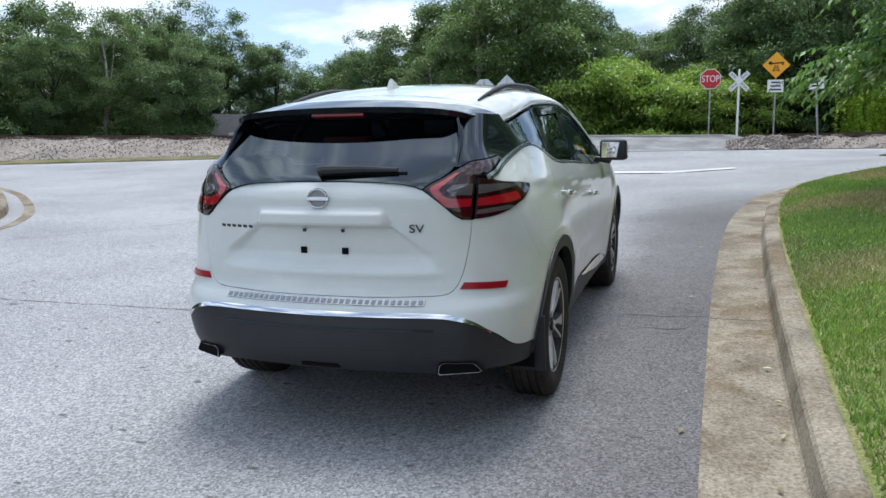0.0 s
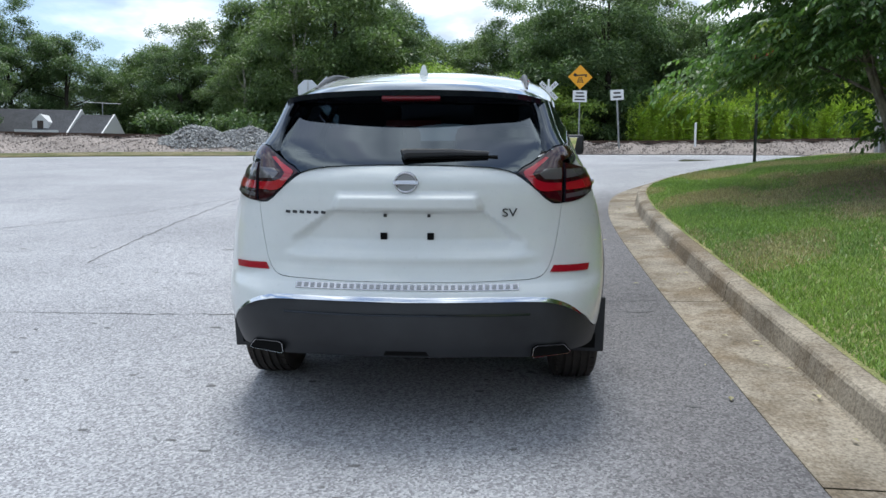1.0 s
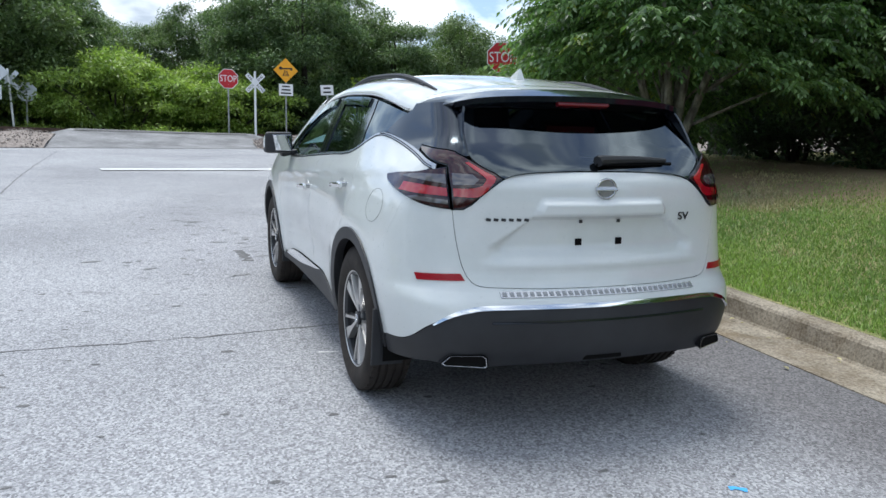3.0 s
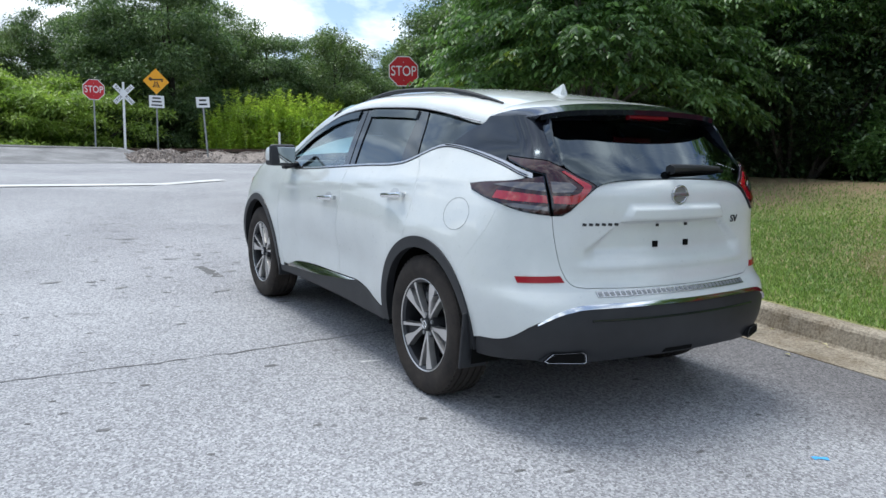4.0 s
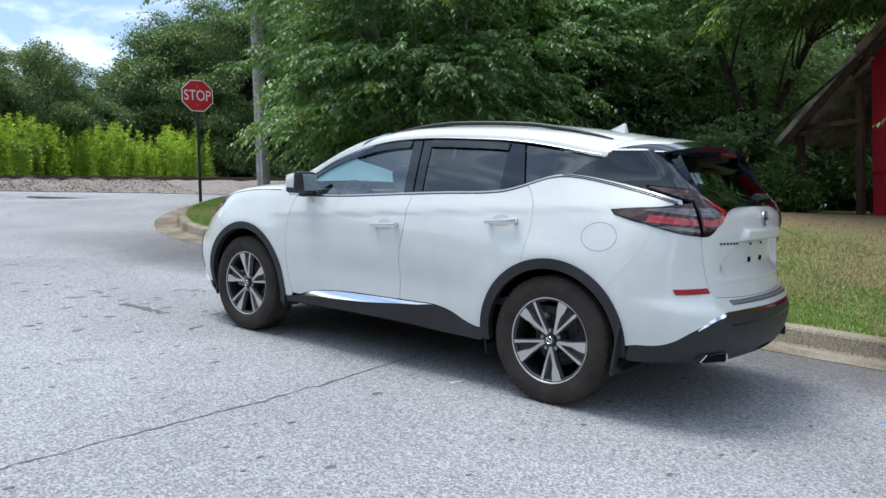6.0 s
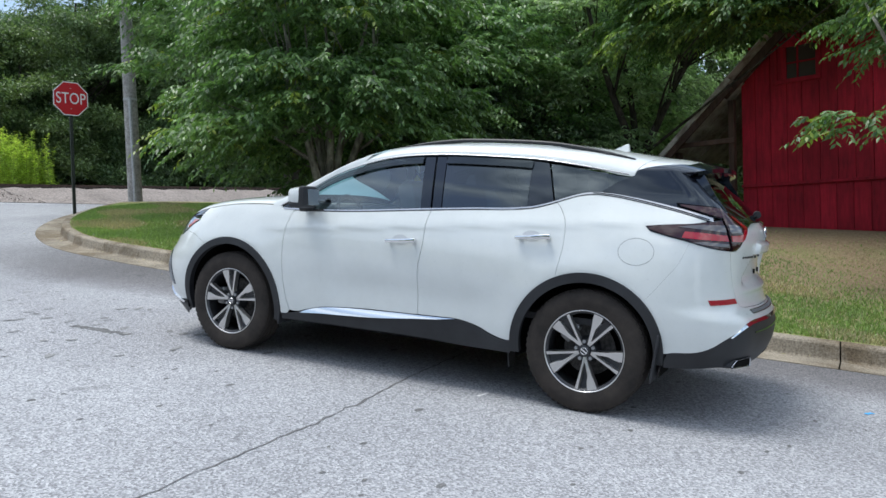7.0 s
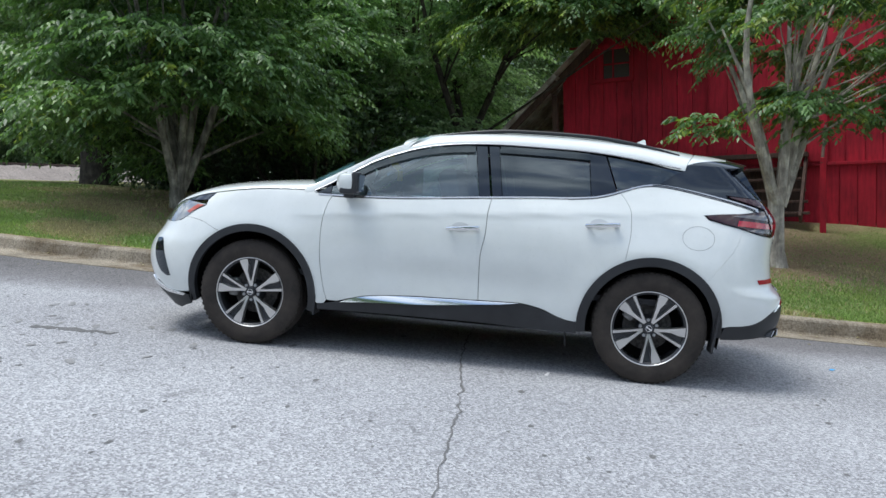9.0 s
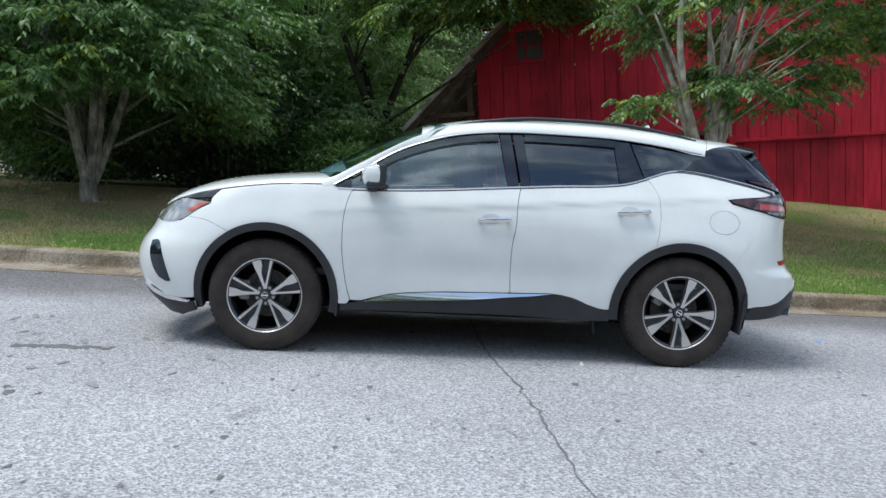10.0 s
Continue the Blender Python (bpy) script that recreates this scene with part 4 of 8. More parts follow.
# the wood's height along its edge, with the gaps where the sky comes down
FRONT_X, FRONT_H = [-28.5, -24.5, -16.5, -14, -7, -4, 1, 4, 13, 16.5, 27, 31, 40], [7.9, 6.2, 6.2, 11.0, 11.0, 8.0, 8.4, 12.0, 10.2, 8.2, 8.4, 14.5, 17.5]
BACK_X, BACK_H = [-34, -28.5, -19, -16, -8, -5, 2, 5, 16, 20, 34, 39, 50], [10.2, 8.4, 8.4, 14.2, 14.2, 9.8, 10.4, 14.5, 12.4, 10.4, 10.8, 18.0, 21.0]
for x in np.arange(-66, 120, 3.1):
    spots.append((x + rng.uniform(-1, 1), rail_line(x) + rng.uniform(9, 13), rng.uniform(0.92, 1.2) * float(np.interp(x, FRONT_X, FRONT_H))))
for x in np.arange(-78, 130, 3.7):
    spots.append((x + rng.uniform(-2, 2), rail_line(x) + rng.uniform(19, 27), rng.uniform(0.92, 1.2) * float(np.interp(x, BACK_X, BACK_H))))
for x in np.arange(-64, 16, 4.0):
    spots.append((x + rng.uniform(-1.5, 1.5), rail_line(x) + rng.uniform(30, 35), rng.uniform(0.9, 1.1) * float(np.interp(x, [-40, -32, -22, -18, 0, 10], [9.8, 8.4, 8.4, 12.5, 11.0, 12.0]))))
first = set()
for i, (x, y, size) in enumerate(spots):
    # a gap of open sky with lower trees, and the house's clearing
    if (-34 < x < -19 and y - rail_line(x) < 19) or (x < -19 and abs(x + 27.5) < 7 and y < 46):
        continue
    if -4.5 < x < 5 and y - rail_line(x) < 17:
        continue
    k = rng.randrange(4)
    size /= (15.5, 13.0, 17.0, 11.0)[k]
    m = woods_at(x, y, rng.uniform(0, 360), size)
    if k not in first:
        KINDS[k].matrix_world = m
        first.add(k)
    else:
        copy_thing(KINDS[k], m).scale = (size,) * 3
bush_at = [(-7.5, 11.5, 1.0), (-3.0, 10.0, 1.15), (1.6, 10.5, 1.05), (5.0, 13.5, 0.95)]
sumac = shrub("wild_shrub", woods_at(-3.0, rail_line(-3.0) + 10, 0, 1.15), 41, 4.6, 5.2, 330, 130, 0.24, 0.95, M_LEAF_SUMAC, "spreading light green wild shrub beyond tracks", "wild shrubs", 0.4)
for x, d, s in bush_at:
    if x != -3.0:
        copy_thing(sumac, woods_at(x, rail_line(x) + d, 57 * x, s)).scale = (s,) * 3
def weeds(m, seed):
    """A thicket of upright plumes: thin arching stems with narrow leaves along their upper part."""
    rng = np.random.default_rng(seed)
    t = thing("tall_weeds", m, "tall lime green weeds behind the tracks", "weeds", "tall weeds")
    bm = bmesh.new()
    vs, fs, base = [], [], 0
    for _ in range(70):
        x, y = rng.normal() * 1.1, rng.normal() * 0.7
        h, a, bend_ = rng.uniform(1.8, 4.8), rng.uniform(0, 2 * math.pi), rng.uniform(0.1, 0.7)
        path = [(x + bend_ * u * u * math.cos(a), y + bend_ * u * u * math.sin(a), h * u) for u in (0.0, 0.35, 0.7, 1.0)]
        add_tube(bm, path, [0.018, 0.015, 0.01, 0.004], 3, False)
        n = 120
        u = 0.2 + 0.8 * rng.random(n) ** 0.8
        p = np.stack([x + bend_ * u * u * math.cos(a), y + bend_ * u * u * math.sin(a), h * u], 1)
        az = rng.uniform(0, 2 * math.pi, n)
        out = np.stack([np.cos(az), np.sin(az), 0.9 - 0.9 * rng.random(n)], 1)
        out /= np.linalg.norm(out, axis=1)[:, None]
        edge = np.cross(out, np.array([0, 0, 1.0]) + rng.normal(size=(n, 3)) * 0.3)
        edge /= np.linalg.norm(edge, axis=1)[:, None] + 1e-9
        ll = (0.34 * (1.15 - 0.55 * u) * rng.uniform(0.6, 1.2, n))[:, None]
        mid = p + out * ll * 0.45
        vs.append(np.stack([p, mid + edge * ll * 0.13, p + out * ll - np.array([0, 0, 1.0]) * ll * 0.25, mid - edge * ll * 0.13], 1).reshape(-1, 3))
        k = base + np.arange(n)[:, None] * 4
        fs.append(np.concatenate([k + np.array([[0, 1, 2]]), k + np.array([[0, 2, 3]])], 1).reshape(-1, 3))
        base += 4 * n
    part("stem", bm, M_LEAF_SUMAC, t, smooth=True)
    ob = new("foliage", mesh_from_arrays("foliage", np.concatenate(vs), np.concatenate(fs), M_LEAF_LIME))
    ob.parent = t
    return t


lime = weeds(woods_at(15.0, rail_line(15) + 5.2, 0, 1.0), 43)
for k, x in enumerate(np.arange(10.6, 30.5, 1.55)):
    s = 0.78 + 0.26 * math.sin(2.1 * k) ** 2
    copy_thing(lime, woods_at(x, rail_line(x) + 5.3 + 0.8 * math.sin(1.7 * k), 83 * k, s)).scale = (s,) * 3
for x, d, s in ((13.4, 9.0, 1.25), (17.0, 8.6, 1.2), (21.5, 8.8, 1.2)):
    copy_thing(sumac, woods_at(x, rail_line(x) + d, 31 * x, 0.75 * s)).scale = (0.75 * s,) * 3
copy_thing(KINDS[1], woods_at(-30.6, 38.2, 40, 0.56)).scale = (0.56,) * 3
low = shrub("undergrowth", woods_at(-40, rail_line(-40) + 6.5, 0, 1.0), 45, 3.4, 2.6, 90, 70, 0.32, 0.9, M_LEAF_FAR_DEEP, "low dark undergrowth along the wood's edge", "undergrowth", 0.6)
for x in list(np.arange(-62, -36, 5.5)) + list(np.arange(-17, -8, 4.5)) + list(np.arange(32, 66, 5.0)):
    s = rng.uniform(0.8, 1.25)
    copy_thing(low, woods_at(x, rail_line(x) + rng.uniform(5.5, 8), 40 * x, s)).scale = (s,) * 3
# unseen trees added behind the camera and beyond the car park, shaping light and reflections
for k, (x, y, size) in enumerate([(-34 + 3 * math.sin(q), q, 0.8 + 0.15 * math.cos(3 * q)) for q in np.arange(-34, 14, 6.0)] + [(q, -36 + 3 * math.sin(q), 0.5 + 0.1 * math.cos(2 * q)) for q in np.arange(-30, 36, 6.0)]
                                 + [(30 + 3 * math.sin(q), q, 0.85) for q in np.arange(-30, 16, 6.5)] + [(21, 12, 0.75), (24, 7, 0.85), (22.5, 1.0, 0.8), (27, 17, 0.7)]):
    copy_thing(KINDS[k % 4], woods_at(x, y, 71 * k, size)).scale = (size,) * 3

# ---- barn ----
def barn():
    """The red gable barn with its open lean-to; its local x runs along the front, y into the building."""
    base = 0.75
    ang = math.degrees(math.atan2(-0.93, -0.37))
    m = pose(11.5, -1.02, base, 0, 0, ang)
    b = thing("barn", m, "red-painted wooden gable barn with a lean-to", "barn")
    W, H, D = 11.0, 3.05, 7.0
    rise = 0.87
    ridge = W / 2

    def top(x):
        return H + rise * min(x, W - x)

    # wall boards: vertical, each a board of its own, in two tiers with a ledge between
    x, i = 0.0, 0
    rng = random.Random(8)
    while x < W - 0.02:
        w = min(rng.choice((0.29, 0.31, 0.33)), W - x)
        y0 = -0.02 - 0.008 * rng.random()
        z0, zt0, zt1 = 1.0, top(x), top(x + w - 0.012)
        hole = 0.60 < x < 1.45
        segs = [(z0, None)] if not hole else [(z0, 3.02), (3.64, None)]
        for lo, hi in segs:
            a, c = (zt0, zt1) if hi is None else (min(hi, zt0), min(hi, zt1))
            if min(a, c) <= lo:
                continue
            part("board", prism([(x, lo), (x + w - 0.012, lo), (x + w - 0.012, c), (x, a)], 0.03, pose(0, y0, 0)), M_BARNRED, b)
        x += w
        i += 1
    for k in range(36):
        part("lower_board", box((0.297, 0.04, 2.2), (0.153 + 0.3056 * k, -0.005 - 0.006 * rng.random(), -0.1), bevel=0.004), M_BARNRED, b)
    # added dark sheet: the shade between the step treads, put into the wall
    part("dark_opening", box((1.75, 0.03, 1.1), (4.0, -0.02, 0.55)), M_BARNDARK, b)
    part("ledge", box((W, 0.07, 0.06), (W / 2, -0.05, 1.0), bevel=0.008), M_BARNRED, b)
    # window with its frame
    wx = 1.13
    wi = part("window", box((0.92, 0.02, 0.64), (wx, 0.03, 3.33)), M_DARKGLASS, b, "small dark barn window")
    for nm, sz, at in (("frame_side", (0.09, 0.05, 0.80), (wx - 0.42, -0.045, 3.33)), ("frame_side", (0.09, 0.05, 0.80), (wx + 0.42, -0.045, 3.33)),
                       ("frame_rail", (0.93, 0.05, 0.09), (wx, -0.045, 3.68)), ("frame_rail", (0.93, 0.06, 0.08), (wx, -0.05, 2.98)), ("glazing_bar", (0.03, 0.03, 0.6), (wx, 0.01, 3.33)),
                       ("glazing_bar", (0.78, 0.03, 0.03), (wx, 0.01, 3.33))):
        part(nm, box(sz, at, bevel=0.006), M_BARNRED, wi)
    part("band", box((1.9, 0.03, 0.05), (wx, -0.06, 3.74)), M_BARNRED, b)
    # a wide boarded door with its hinge line
    d = part("door", box((2.2, 0.05, 1.9), (4.2, -0.06, 1.98), bevel=0.008), M_BARNRED, b)
    for k in range(6):
        part("door_batten", box((0.35, 0.02, 1.86), (3.32 + 0.36 * k, -0.095, 1.98), bevel=0.005), M_BARNRED, d)
    # side wall, back and roofs
    part("side_wall", box((0.06, D, H + 0.6), (0.03, D / 2 + 0.03, (H - 0.6) / 2)), M_BARNRED, b)
    part("side_wall", box((0.06, D, H + 0.6), (W - 0.03, D / 2 + 0.03, (H - 0.6) / 2)), M_BARNRED, b)
    part("back_wall", prism([(0, -0.6), (W, -0.6), (W, H), (ridge, top(ridge)), (0, H)], 0.06, pose(0, D, 0)), M_BARNRED, b)
    sl = math.hypot(ridge, ridge * rise)
    an = math.degrees(math.atan(rise))
    for s in (1, -1):
        cx = ridge / 2 if s > 0 else W - ridge / 2
        for k in range(11):
            part("tin_sheet", box((sl + 0.5, 0.70, 0.018), (cx - s * 0.05, -0.3 + 0.70 * k, H + ridge * rise / 2 + 0.03 + 0.006 * (k % 2)), (0, -s * an, 0)), M_ROOFTIN, b)
        part("rake_board", box((sl + 0.5, 0.05, 0.16), (cx, -0.38, H + ridge * rise / 2 - 0.07), (0, -s * an, 0)), M_BARNDARK, b)
    # lean-to at the near corner: sagging tin roof on posts, open and dark inside
    lr = rise
    ln = 1.55
    for k in range(9):
        part("tin_sheet", box((ln * 1.33 + 0.12, 0.72, 0.016), (-ln / 2 + 0.02, -0.25 + 0.7 * k, H + 0.0 - ln / 2 * lr + 0.006 * (k % 2) - 0.02 * (k % 3)), (0, -math.degrees(math.atan(lr)) + 0.4 * (k % 3), 0)), M_ROOFTIN, b)
    part("lean_to_fascia", box((ln * 1.33 + 0.1, 0.04, 0.13), (-ln / 2 + 0.02, -0.55, H - 0.11 - ln / 2 * lr), (0, -math.degrees(math.atan(lr)), 0)), M_BARNDARK, b)
    part("lean_to_edge", box((ln * 1.33 + 0.16, 0.06, 0.10), (-ln / 2 - 0.01, -0.60, H + 0.02 - ln / 2 * lr), (25, -math.degrees(math.atan(lr)), 0), 0.01), M_ROOFTIN, b, "curled weathered tin edge")
    part("tie_beam", box((ln - 0.2, 0.10, 0.10), (-ln / 2 + 0.1, -0.3, 1.93), bevel=0.01), M_BARNSTEP, b)
    for x0, z1 in ((-ln + 0.2, 1.80), (-0.12, 2.75)):
        part("post", box((0.12, 0.12, z1 + 0.5), (x0, -0.2, (z1 - 0.5) / 2), bevel=0.012), M_BARNDARK, b)
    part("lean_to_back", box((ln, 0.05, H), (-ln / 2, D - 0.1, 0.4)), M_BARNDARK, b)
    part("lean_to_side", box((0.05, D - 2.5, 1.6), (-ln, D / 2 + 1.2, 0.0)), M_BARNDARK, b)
    # wooden steps up to the door
    st = thing("barn_steps", m, "worn brown wooden steps leaning against the barn", "steps")
    n = 5
    for k in range(n):
        part("tread", box((1.66, 0.26, 0.05), (4.05 + 0.05 * (n - 1 - k), -0.30 - 0.20 * (n - 1 - k), 0.09 + 0.21 * k), bevel=0.006), M_BARNSTEP, st)
    part("landing", box((1.95, 0.34, 0.09), (4.0, -0.22, 1.19), bevel=0.008), M_BARNSTEP, st)
    for x0 in (3.22, 4.94):
        run, up = 0.20 * n, 0.21 * n
        part("stringer", box((0.05, math.hypot(run, up) + 0.1, 0.20), (x0, -0.20 - run / 2, 0.02 + up / 2), (math.degrees(math.atan2(up, run)), 0, 0)), M_BARNSTEP, st)
    part("post", box((0.1, 0.1, 1.35), (5.30, -1.1, 0.40), bevel=0.008), M_BARNRED, st)
    part("handrail", box((0.05, 1.1, 0.08), (5.28, -0.72, 1.32), (42, 0, 0), bevel=0.008), M_BARNSTEP, st)
    return b


barn()


# ---- signs ----
def octagon(r):
    return [(r * math.cos(radians(22.5 + 45 * k)) / math.cos(radians(22.5)), r * math.sin(radians(22.5 + 45 * k)) / math.cos(radians(22.5))) for k in range(8)]


def u_post(h, mat, parent, w=0.06, bottom=-0.3):
    bm = bmesh.new()
    add_box(bm, (w, 0.012, h - bottom), (0, 0.045, (h + bottom) / 2))
    for s in (-1, 1):
        add_box(bm, (0.008, 0.035, h - bottom), (s * w / 2, 0.028, (h + bottom) / 2))
    return part("post", bm, mat, parent)


FACE = pose(0, 0, 0, 90, 0, 0)


def stop_sign(m, size, h, mat, label, letters=True, face=M_SIGNRED, border=M_SIGNWHITE):
    """An octagonal sign that faces along -y."""
    s = thing("stop_sign", m, label, "road sign")
    u_post(h + size * 0.45, mat, s)
    plate = part("plate", prism(octagon(size / 2), 0.004, pose(0, 0.004, h)), border, s)
    if letters:
        part("red_face", prism(octagon(size / 2 * 0.94), 0.003, pose(0, 0.0005, h)), face, plate)
        lettering("letters", "STOP", size * 0.42, M_SIGNWHITE, plate, pose(0, -0.002, h - size * 0.005, 90, 0, 0) @ Matrix.Diagonal((0.86, 1.12, 1, 1)))
    for k in (-1, 1):
        part("bolt", prism(octagon(0.012), 0.006, pose(0, -0.005, h + k * size * 0.3)), M_GALV, plate)
    return s


def bars(parent, rows, width, z, pitch, bar_h, mat, y=-0.003):
    for k in range(rows):
        part("text_bar", box((width * (0.75 + 0.25 * ((k * 7) % 3) / 2), 0.003, bar_h), (0, y, z - k * pitch)), mat, parent)


def ground_of(x, y):
    if y > far_edge(x):
        return bank(x, y)
    return lawn_height(x, y) if past_kerb(x, y) > 0.57 else land(x, y)


def post_at(x, y, turn=0.0, tilt=0.0):
    return pose(x, y, ground_of(x, y), 0, tilt, turn)


stop_sign(post_at(6.34, 12.55, -18), 0.75, 4.21 - ground_of(6.34, 12.55), M_POSTGREEN, "red octagonal stop sign on a dark green post")
stop_sign(post_at(1.93 + 0.0, 36.26, 3), 0.98, 6.55 - ground_of(1.93, 36.26), M_GALV, "red octagonal stop sign before the railway crossing")


def crossbuck(m, label, back=False, h=2.75):
    s = thing("crossbuck", m, label, "railway sign")
    part("post", box((0.1, 0.1, h + 0.9), (0, 0.07, (h + 0.3) / 2), bevel=0.01), M_SIGNWHITE, s)
    for k, (turn, words) in enumerate(((45, ("RAIL", "ROAD")), (-45, ("CROS", "SING")))):
        mm = pose(0, -0.004 - 0.012 * k, h) @ pose(0, 0, 0, 0, turn if k == 0 else turn, 0)
        bd = part("blade", prism([(-0.61, -0.115), (0.61, -0.115), (0.61, 0.115), (-0.61, 0.115)], 0.008, mm), M_SIGNBACK if back else M_SIGNWHITE, s)
        if not back:
            for w, xx in zip(words, (-0.36, 0.36)):
                lettering("letters", w, 0.17, M_SIGNBLACK, bd, mm @ pose(xx, -0.002, 0, 90, 0, 0))
    return s


crossbuck(post_at(3.27, 36.2, 2), "white railroad crossing crossbuck on a white post", False, 6.39 - ground_of(3.27, 36.2))


def diamond(r):
    return [(0, -r), (r, 0), (0, r), (-r, 0)]


def clearance_sign(m):
    s = thing("warning_sign", m, "amber diamond warning sign over a white plate", "road sign")
    u_post(4.1, M_GALV, s)
    p = part("plate", prism(diamond(0.66), 0.004, pose(0, 0.004, 3.45)), M_SIGNYELLOW, s)
    part("truck_body", box((0.62, 0.003, 0.07), (0.05, 0.0, 3.55), (0, -4, 0)), M_SIGNBLACK, p)
    part("truck_cab", box((0.16, 0.003, 0.15), (-0.28, 0.0, 3.56), (0, 30, 0)), M_SIGNBLACK, p)
    part("trailer_wheel", box((0.1, 0.003, 0.06), (0.3, 0.0, 3.49)), M_SIGNBLACK, p)
    for k in range(4):
        part("track_bar", box((0.16 + 0.07 * k, 0.003, 0.03), (0, 0.0, 3.40 - 0.075 * k)), M_SIGNBLACK, p)
    for sgn in (-1, 1):
        part("track_rail", box((0.03, 0.003, 0.33), (sgn * 0.1, 0.0, 3.30), (0, -sgn * 16, 0)), M_SIGNBLACK, p)
    q = part("lower_plate", box((0.76, 0.006, 0.62), (0, 0.004, 2.42), bevel=0.002), M_SIGNWHITE, s)
    bars(q, 3, 0.55, 2.60, 0.18, 0.075, M_SIGNBLACK, -0.001)
    return s


clearance_sign(pose(5.04, 37.43, 7.3 - 3.45, 0, 0, 4))


def notice(m, label, w=0.66, hh=0.5, h=2.55, rows=2, back=False):
    s = thing("notice_sign", m, label, "road sign")
    u_post(h + 0.2, M_GALV, s, 0.07)
    q = part("plate", box((w, 0.006, hh), (0, 0.004, h), bevel=0.002), M_SIGNBACK if back else M_SIGNWHITE, s)
    if not back:
        bars(q, rows, w * 0.7, h + 0.1, 0.2, 0.08, M_SIGNBLACK, -0.001)
    return s


notice(pose(6.6, 33.5, 5.86 - 2.55, 0, -4, 6), "small white notice sign on a leaning post")
mk = thing("marker_post", post_at(10.5, 34.4), "short white marker post beside the tracks", "marker post")
part("shaft", tube([(0, 0, -0.2), (0, 0, 1.15)], 0.055, 10), M_SIGNWHITE, mk)
part("cap", tube([(0, 0, 1.15), (0, 0, 1.19)], [0.06, 0.03], 10), M_SIGNWHITE, mk)
tr = thing("fallen_timber", post_at(5.6, 34.4, 12), "dark fallen timber beside the tracks", "timber")
part("beam", box((2.6, 0.2, 0.16), (0, 0, 0.06), bevel=0.02), M_SLEEPER, tr)

# the backs of the signs on the far approach
stop_sign(post_at(-8.3, 30.8, 184), 0.93, 5.64 - ground_of(-8.3, 30.8), M_GALV, "bare metal back of an octagonal sign", False, border=M_SIGNBACK)
s = thing("warning_sign", pose(-9.13, 38.79, 6.66 - 3.3, 0, 0, 183), "bare metal back of a diamond sign", "road sign")
u_post(3.9, M_GALV, s)
part("plate", prism(diamond(0.80), 0.004, pose(0, 0.004, 3.3)), M_SIGNBACK, s)
part("lower_plate", box((0.9, 0.006, 0.7), (0, 0.004, 2.32)), M_SIGNBACK, s)
crossbuck(pose(-8.45, 40.9, 6.53 - 2.9, 0, 4, 182), "bare back of a railway crossbuck on white post", True, 2.9)
stop_sign(pose(-8.0, 42.0, 6.1 - 2.15, 0, 0, 184), 1.0, 2.15, M_GALV, "bare metal back of an octagonal sign", False, border=M_SIGNBACK)
notice(pose(-10.36, 38.55, 5.21 - 1.75, 0, -5, 10), "small white notice sign on a leaning post", 0.72, 0.5, 1.75)

# utility pole behind the stop sign
up = thing("utility_pole", pose(10.5, 15.35, lawn_height(10.5, 15.35), 0, -1.2, 0), "grey weathered utility pole with a metal sleeve", "utility pole")
part("shaft", tube([(0, 0, -0.4), (0, 0, 3), (0, 0, 9.5)], [0.200, 0.180, 0.135], 18), M_POLETOP, up, smooth=True)
part("sleeve", tube([(-0.12, -0.12, -0.1), (-0.12, -0.12, 2.9)], 0.05, 8), M_GALV, up, "galvanised cable guard")
part("band", tube([(0, 0, 2.86), (0, 0, 2.92)], 0.190, 14), M_GALV, up)


